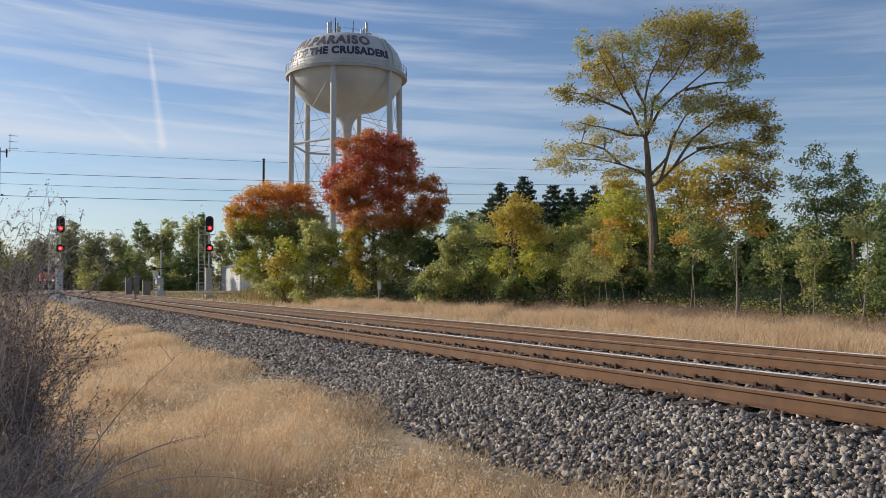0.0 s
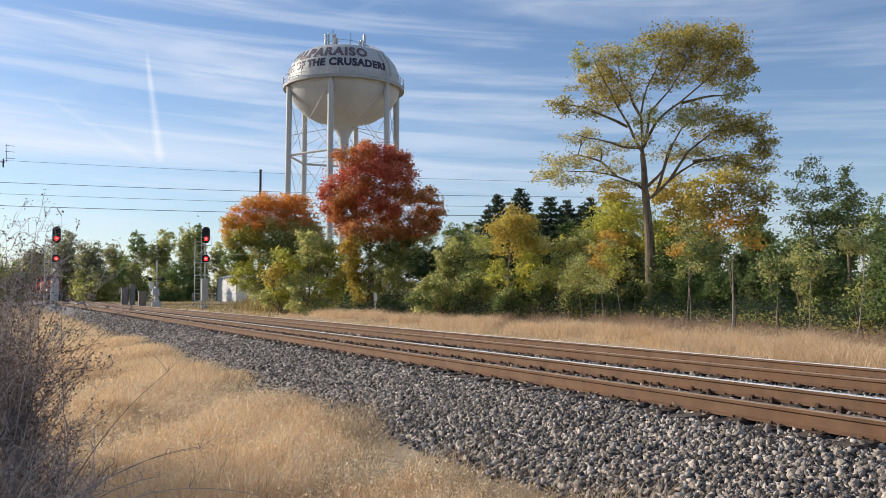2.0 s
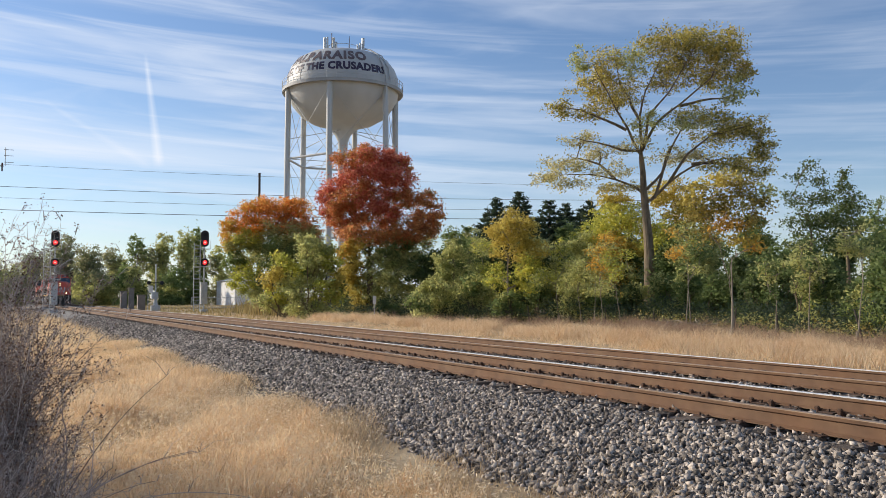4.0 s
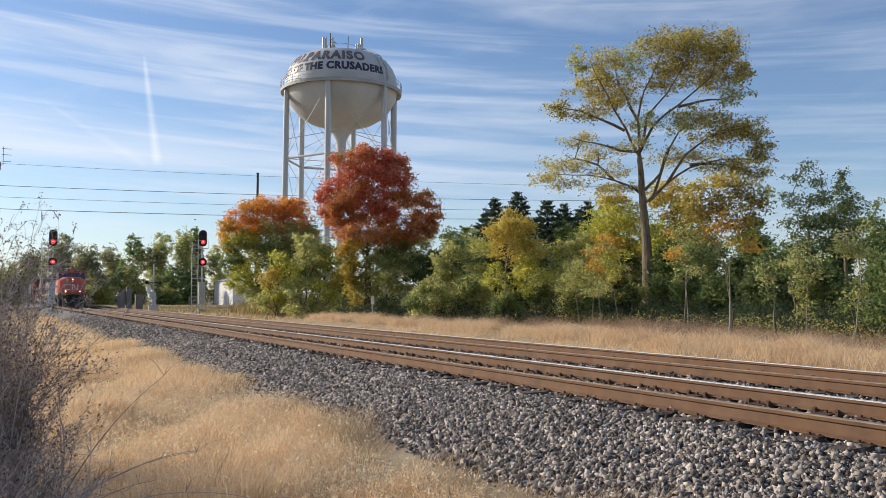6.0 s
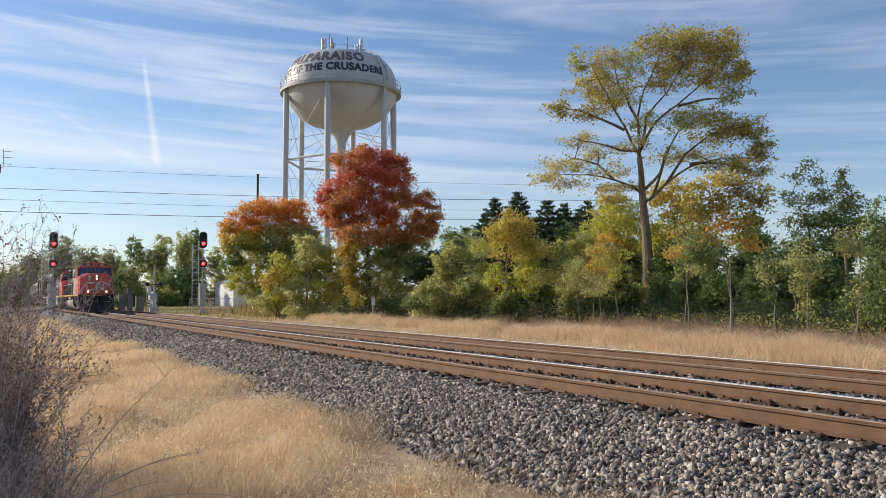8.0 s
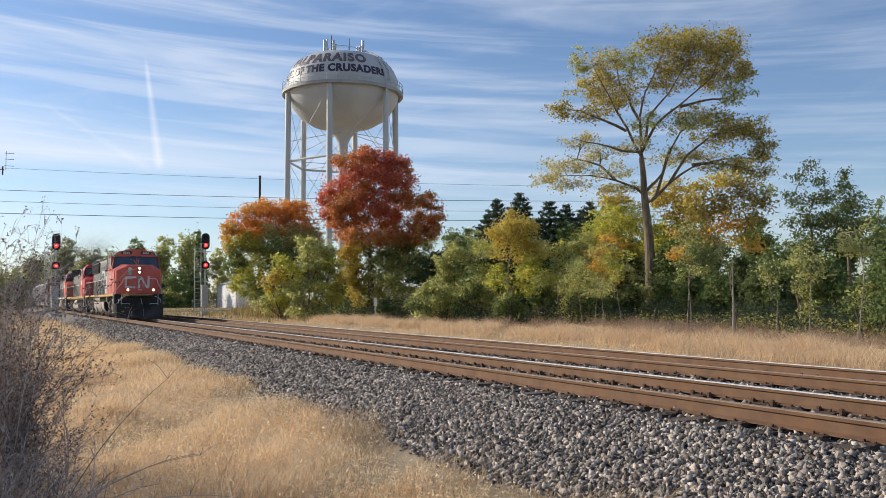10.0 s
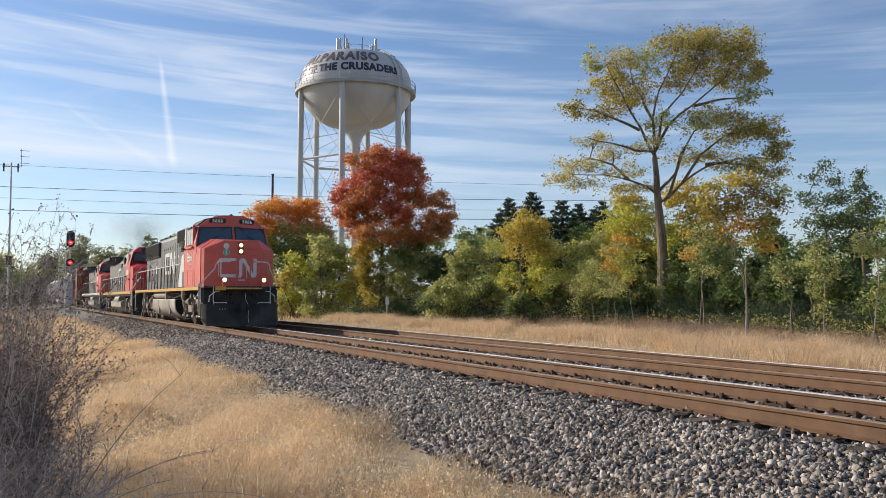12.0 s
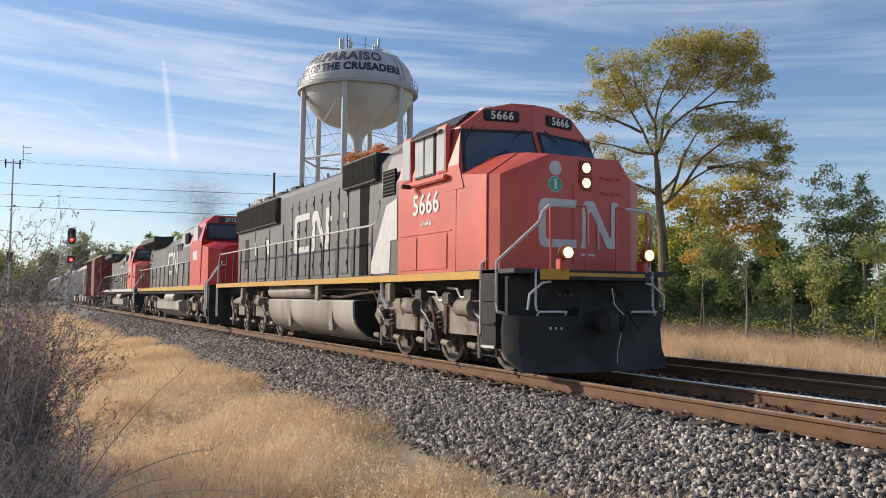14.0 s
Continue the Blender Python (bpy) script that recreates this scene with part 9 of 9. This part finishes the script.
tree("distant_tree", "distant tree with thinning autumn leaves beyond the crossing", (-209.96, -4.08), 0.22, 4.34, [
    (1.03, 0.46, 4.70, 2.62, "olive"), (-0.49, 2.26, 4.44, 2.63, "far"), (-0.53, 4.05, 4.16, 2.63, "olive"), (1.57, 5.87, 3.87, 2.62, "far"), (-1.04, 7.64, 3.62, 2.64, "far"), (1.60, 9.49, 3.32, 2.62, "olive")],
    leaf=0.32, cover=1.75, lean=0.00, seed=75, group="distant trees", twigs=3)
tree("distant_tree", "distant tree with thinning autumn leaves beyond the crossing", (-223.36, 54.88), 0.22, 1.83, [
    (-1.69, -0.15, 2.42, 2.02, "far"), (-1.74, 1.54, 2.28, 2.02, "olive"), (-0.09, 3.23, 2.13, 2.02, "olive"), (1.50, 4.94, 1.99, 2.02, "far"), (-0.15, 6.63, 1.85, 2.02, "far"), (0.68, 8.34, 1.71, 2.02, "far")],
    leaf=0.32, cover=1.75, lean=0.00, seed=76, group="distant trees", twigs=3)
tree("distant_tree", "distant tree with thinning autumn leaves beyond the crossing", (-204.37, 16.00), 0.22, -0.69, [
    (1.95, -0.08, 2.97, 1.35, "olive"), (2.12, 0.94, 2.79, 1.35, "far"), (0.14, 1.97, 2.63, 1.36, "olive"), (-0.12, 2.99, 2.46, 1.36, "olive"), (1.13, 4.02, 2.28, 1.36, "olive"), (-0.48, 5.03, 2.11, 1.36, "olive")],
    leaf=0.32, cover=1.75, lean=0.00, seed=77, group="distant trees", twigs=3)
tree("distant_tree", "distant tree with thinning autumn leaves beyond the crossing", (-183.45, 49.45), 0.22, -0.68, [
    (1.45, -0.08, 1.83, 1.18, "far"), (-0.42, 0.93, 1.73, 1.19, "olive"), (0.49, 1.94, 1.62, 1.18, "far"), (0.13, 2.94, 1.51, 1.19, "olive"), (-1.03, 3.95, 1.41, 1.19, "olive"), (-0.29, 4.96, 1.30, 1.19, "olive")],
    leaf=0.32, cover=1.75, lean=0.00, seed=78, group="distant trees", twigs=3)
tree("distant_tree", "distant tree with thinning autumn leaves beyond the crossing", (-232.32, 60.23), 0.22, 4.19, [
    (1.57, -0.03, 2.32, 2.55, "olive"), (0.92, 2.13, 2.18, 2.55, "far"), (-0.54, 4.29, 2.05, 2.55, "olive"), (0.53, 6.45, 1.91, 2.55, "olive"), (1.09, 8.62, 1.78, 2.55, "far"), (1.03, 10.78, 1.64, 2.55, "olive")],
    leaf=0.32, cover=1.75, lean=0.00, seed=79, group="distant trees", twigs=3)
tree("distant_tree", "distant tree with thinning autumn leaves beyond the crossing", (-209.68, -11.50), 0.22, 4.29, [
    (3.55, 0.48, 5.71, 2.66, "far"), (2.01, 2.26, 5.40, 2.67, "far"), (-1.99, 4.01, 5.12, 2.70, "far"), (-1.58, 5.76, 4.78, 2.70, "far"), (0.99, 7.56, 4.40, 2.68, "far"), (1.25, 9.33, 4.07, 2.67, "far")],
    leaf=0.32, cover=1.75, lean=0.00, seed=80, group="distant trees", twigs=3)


# ---- grass, weeds and the bare bush ----
def build_grass():
    rng = np.random.default_rng(21)
    near = np.concatenate([scatter(rng, 85000, -16, -4.5, 0.2, 4.75), scatter(rng, 40000, -34, -16, -0.5, 4.9), scatter(rng, 20000, -80, -34, -2, 5.2), scatter(rng, 9000, -12, 3, -6, 0.4)])
    edge = np.interp(near[:, 0], (-40, -14, -10, -5), (4.4, 4.1, 3.45, 3.35)) + 0.25 * np.sin(near[:, 0] * 1.7) + 0.15 * np.sin(near[:, 0] * 4.1)
    keep = (near[:, 1] < edge) | (rng.random(len(near)) < np.clip((edge + 0.8 - near[:, 1]) / 0.9, 0.02, 1.0) ** 2)
    near = near[keep]
    tagged(blades("dry_grass", "", near[near[:, 0] > -16], 0.19, 0.0026, M_STRAW, 1, lean=0.85), "knee-high straw-coloured dry grass beside the ballast", "grass", kind="stuff")
    tagged(blades("dry_grass", "", near[near[:, 0] <= -16], 0.27, 0.0065, M_STRAW, 2, lean=0.6), "straw-coloured dry grass along the track", "grass", kind="stuff")
    tufts = []
    for k in range(230):
        x, y = rng.uniform(-22, -4.5), rng.uniform(0.4, 3.9)
        m = int(rng.integers(30, 80))
        p = np.stack([x + rng.normal(size=m) * 0.10, y + rng.normal(size=m) * 0.10, np.full(m, ground_height(x, y))], 1)
        tufts.append(p)
    tagged(blades("grass_tufts", "", np.concatenate(tufts), 0.32, 0.0024, M_STRAW_WARM, 3, lean=0.5, heads=0.6), "taller tufts of seeding dry grass", "grass", kind="stuff")
    spots = near[(near[:, 0] > -22) & (near[:, 1] < 4.5)]
    spots = spots[rng.integers(0, len(spots), 26000)] + np.stack([rng.normal(size=26000) * 0.05, rng.normal(size=26000) * 0.05, rng.uniform(0.10, 0.30, 26000)], 1)
    tagged(part("seed_heads", leaf_mesh("seed_heads", spots, 0.017, M_SEED, rng, 2.6, True), M_SEED), "pale dry seed heads over the grass", "grass", kind="stuff")
    dull = scatter(rng, 22000, -26, -3.5, 3.6, 5.4, patch=0.4)
    tagged(blades("thin_grass", "", dull[rng.random(len(dull)) < np.clip((5.6 - dull[:, 1]) / 2, 0, 1)], 0.20, 0.0035, M_STRAW_DULL, 4, lean=0.8), "thin dull grass at the foot of the stones", "grass", kind="stuff")
    far = np.concatenate([scatter(rng, 24000, -45, 2, 15.3, 23), scatter(rng, 11000, -85, -45, 15.6, 30), scatter(rng, 5000, -40, 2, 23, 34)])
    tagged(blades("verge_grass", "", far, 0.17, 0.009, M_STRAW, 5, lean=1.6), "pale dry grass on the far side of the tracks", "grass", kind="stuff")
    short = scatter(rng, 15000, -75, 2, 14.2, 16.2)
    tagged(blades("verge_edge_grass", "", short, 0.16, 0.010, M_STRAW_DULL, 12), "short dull grass at the edge of the far ballast", "grass", kind="stuff")
    # rounded plumes of fine grass leaning every way
    plumes = []
    for k in range(150):
        x = rng.uniform(-60, 2)
        y = np.interp(x, (-60, -45, -30, -15, 2), (21.0, 22.0, 21.5, 19.2, 17.5)) + rng.normal() * 1.3
        big = rng.uniform(0.35, 0.8) * (1.5 if -31 < x < -23 else 1.0)
        m = int(420 * big)
        q = rng.normal(size=(m, 2)) * big * 0.55
        plumes.append(np.stack([x + q[:, 0] * 1.5, y + q[:, 1], np.full(m, ground_height(x, y)) + 0.22 * big * np.exp(-(q ** 2).sum(1) / (big * 0.5) ** 2)], 1))
    tagged(blades("tall_dry_grass", "", np.concatenate(plumes), 0.50, 0.006, M_STRAW_WARM, 6, lean=1.1), "rounded golden clumps of dry grass by the wood", "grass", kind="stuff")
    # tangled leafy undergrowth at the wood's foot; the near-black leaves paint in its shade
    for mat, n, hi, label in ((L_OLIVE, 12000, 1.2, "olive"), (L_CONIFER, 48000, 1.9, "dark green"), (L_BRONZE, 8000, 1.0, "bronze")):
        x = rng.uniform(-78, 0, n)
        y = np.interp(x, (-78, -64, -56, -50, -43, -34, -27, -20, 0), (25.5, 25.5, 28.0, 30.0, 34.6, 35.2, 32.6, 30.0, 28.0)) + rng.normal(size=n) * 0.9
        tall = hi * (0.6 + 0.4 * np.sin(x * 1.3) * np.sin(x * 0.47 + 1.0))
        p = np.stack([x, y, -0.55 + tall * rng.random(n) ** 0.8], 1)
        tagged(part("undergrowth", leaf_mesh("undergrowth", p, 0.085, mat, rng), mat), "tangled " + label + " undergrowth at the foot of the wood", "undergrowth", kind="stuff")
    weeds = np.concatenate([scatter(rng, 26000, -30, 4, 21.5, 27, patch=0.55, scale=0.5), scatter(rng, 22000, -60, -28, 25, 38, patch=0.5, scale=0.5)])
    tagged(blades("tall_weeds", "", weeds, 0.58, 0.005, M_WEED, 7, lean=0.75), "russet dead weed stalks at the foot of the wood", "weeds", kind="stuff")
    green = np.concatenate([scatter(rng, 9000, -150, -60, 17.0, 40, patch=0.2), scatter(rng, 8000, -230, -120, 12, 60)])
    tagged(blades("rough_grass", "", green, 0.32, 0.03, M_GREENGRASS, 8), "rough olive grass towards the crossing", "grass", kind="stuff")
    scrub = np.concatenate([np.stack([x + rng.normal(size=500) * 3.0, y + rng.normal(size=500) * 1.2, np.full(500, -0.5)], 1) for x, y in ((-88, 25), (-84, 24), (-80, 23.5), (-92, 27), (-76, 25))])
    tagged(blades("scrub_grass", "", scrub, 1.5, 0.03, M_GREENGRASS, 15, lean=0.35), "tall olive-brown scrub near the signal", "grass", kind="stuff")
    left = np.concatenate([scatter(rng, 9000, -60, -10, -14, -0.5), scatter(rng, 8000, -160, -60, -20, 4.6)])
    tagged(blades("field_grass", "", left, 0.5, 0.02, M_STRAW_DULL, 9), "dull dry grass beyond the bush", "grass", kind="stuff")


def bare_bush(x, y, seed, stems, height, spread, toward, pods, label, splay=0.24, twig=0.2, thick=1.0, arcs=()):
    """A leafless bush: many bent stems with side twigs and hanging seed pods. toward: the mean lean; arcs: long stems bent over."""
    rng = np.random.default_rng(seed)
    b = thing("bare_bush", label, "bush", (x, y, -0.62), "bare bushes")
    wood, twigs, tips = Shape(), Shape(), []

    def stem(p, d, L, r, droop, share):
        pts = [p.copy()]
        turn = Vector(rng.normal(size=3)) * 0.04
        for s in range(14):
            turn = turn * 0.8 + Vector(rng.normal(size=3)) * 0.024
            d = (d + turn + Vector((toward[0] * 0.04, toward[1] * 0.04, -droop * s))).normalized()
            p = p + d * (L / 14)
            pts.append(p.copy())
        wood.tube(pts, [r * (1 - 0.8 * i / 14) for i in range(15)], 5)
        for s in range(3, 15):
            for q in range(int(rng.integers(1, 4) if rng.random() < share else 0)):
                e = Vector(rng.normal(size=3)) * 0.8 + d * 0.6
                e.z = abs(e.z) * 0.9 + 0.1
                e.normalize()
                l2 = twig * rng.uniform(0.3, 1.25)
                m = pts[s] + e * l2 * 0.5 + Vector((0, 0, 0.02))
                t2 = pts[s] + e * l2 + Vector((0, 0, -0.06 * l2))
                twigs.tube([pts[s], m, t2], [0.0023, 0.0017, 0.0009], 3)
                if s > 4:
                    tips.extend([tuple(m), tuple(t2), tuple(pts[s].lerp(m, 0.5))])

    for k in range(stems):
        a = rng.uniform(0, 6.283)
        p = Vector((rng.normal() * spread * 0.3, rng.normal() * spread * 0.3, 0))
        d = Vector((math.cos(a) * splay + toward[0], math.sin(a) * splay + toward[1], 1.0)).normalized()
        stem(p, d, height * rng.uniform(0.45, 1.05), thick * rng.uniform(0.0030, 0.0075), 0.006, 1.0)
    for dx, dy, dz, L in arcs:
        stem(Vector((rng.normal() * 0.1, rng.normal() * 0.1, 0.1)), Vector((dx, dy, dz)).normalized(), L, 0.0065, 0.010, 0.35)
    tagged(part("stem", wood, M_TWIG, b), kind="stuff")
    tagged(part("twig", twigs, M_TWIG, b), kind="stuff")
    if pods:
        pt = np.array(tips)
        pt = pt[rng.random(len(pt)) < pods]
        # pods hang in small bunches
        pt = np.repeat(pt, 2, 0) + rng.normal(size=(len(pt) * 2, 3)) * 0.016
        tagged(part("pod", leaf_mesh("pod", pt, 0.0155, M_POD, rng, 1.3, True), M_POD, b, "dried brown pods"), kind="stuff")


build_grass()
bare_bush(-7.3, -0.10, 31, 190, 2.45, 0.6, (0.0, 0.0), 0.42, "tall bare grey bush with brown seed pods beside the grass", splay=0.11, twig=0.13, thick=0.85)
bare_bush(-7.8, 0.02, 32, 75, 1.55, 0.5, (0.0, 0.03), 0.70, "bare twiggy bush with dried brown pods", splay=0.16)
bare_bush(-8.6, -0.10, 36, 70, 1.9, 0.6, (0.0, 0.02), 0.65, "bare grey bush with pods", splay=0.14)
bare_bush(-10.2, -0.15, 35, 85, 2.5, 0.7, (0.0, 0.0), 0.45, "bare bush with pods behind the nearer twigs", splay=0.12)
bare_bush(-5.9, 0.02, 33, 80, 0.95, 0.7, (0.02, 0.12), 0.05, "low dense tangle of bare grey twigs leaning over the grass", splay=0.46, twig=0.16, thick=1.5, arcs=((0.2, 0.55, 0.62, 1.5), (0.3, 0.70, 0.45, 1.6), (0.1, 0.5, 0.8, 1.35), (0.25, 0.62, 0.35, 1.3), (0.1, 0.65, 0.5, 1.5), (0.4, 0.6, 0.7, 1.6), (0.35, 0.8, 0.6, 1.7), (0.0, 0.7, 0.7, 1.5)))
bare_bush(-5.2, -0.10, 34, 80, 0.82, 0.6, (0.02, 0.12), 0.04, "low tangle of bare grey twigs", splay=0.48, twig=0.15, thick=1.4, arcs=((0.1, 0.6, 0.42, 1.2), (0.25, 0.75, 0.30, 1.25), (0.0, 0.55, 0.6, 1.1), (0.3, 0.7, 0.5, 1.3), (0.1, 0.8, 0.45, 1.3), (0.2, 0.6, 0.75, 1.2)))
bare_bush(-6.6, -0.05, 37, 100, 1.05, 0.6, (0.02, 0.08), 0.20, "grey twigs matted below the taller bush", splay=0.34, twig=0.18)

# ---- tracks and ballast ----
build_track("track_near", TRACKS[0], RAILS[:2], (False, True), "rusty rails on dark wooden ties, main line")
build_track("track_far", TRACKS[1], RAILS[2:], (False, True), "rusty rails with a bright head on wooden ties")
build_ballast()


# ---- what moves ----
# seconds and the place of the leading plow along the track
RUN = [(0.0, -184.0), (1.5, -164.7), (3.0, -145.3), (4.5, -126.0), (5.5, -113.0), (6.5, -100.1), (7.5, -87.2), (8.0, -80.9), (9.25, -65.6),
       (10.5, -50.5), (11.0, -44.5), (11.5, -38.7), (12.0, -32.9), (12.5, -27.3), (13.0, -21.28), (13.5, -15.9), (14.0, -10.4)]


def run_at(t):
    """The plow's place at t, by a smooth curve through RUN."""
    ts, xs = [a for a, _ in RUN], [b for _, b in RUN]
    i = max(0, min(len(ts) - 2, sum(1 for a in ts if a <= t) - 1))
    def slope(k):
        a, b = max(k - 1, 0), min(k + 1, len(ts) - 1)
        return (xs[b] - xs[a]) / (ts[b] - ts[a])
    h = ts[i + 1] - ts[i]
    s = (t - ts[i]) / h
    return ((2 * s ** 3 - 3 * s ** 2 + 1) * xs[i] + (s ** 3 - 2 * s ** 2 + s) * h * slope(i) + (-2 * s ** 3 + 3 * s ** 2) * xs[i + 1] + (s ** 3 - s ** 2) * h * slope(i + 1))


def motions():
    times = [k * 0.25 for k in range(57)]
    for ob, behind in TRAIN:
        walk(ob, [(t, pose(run_at(t) - behind, TRACKS[0], 0)) for t in times])
    # wheels roll without slipping
    ticks = [k / 30 for k in range(0, 421)]
    rolled = [(t, math.degrees((run_at(t) - RUN[0][1]) / 0.51)) for t in ticks]
    for w in lead_wheels + second_wheels:
        at = w.location.copy()
        walk(w, [(t, pose(at.x, 0, at.z, 0, a, 0)) for t, a in rolled])


motions()
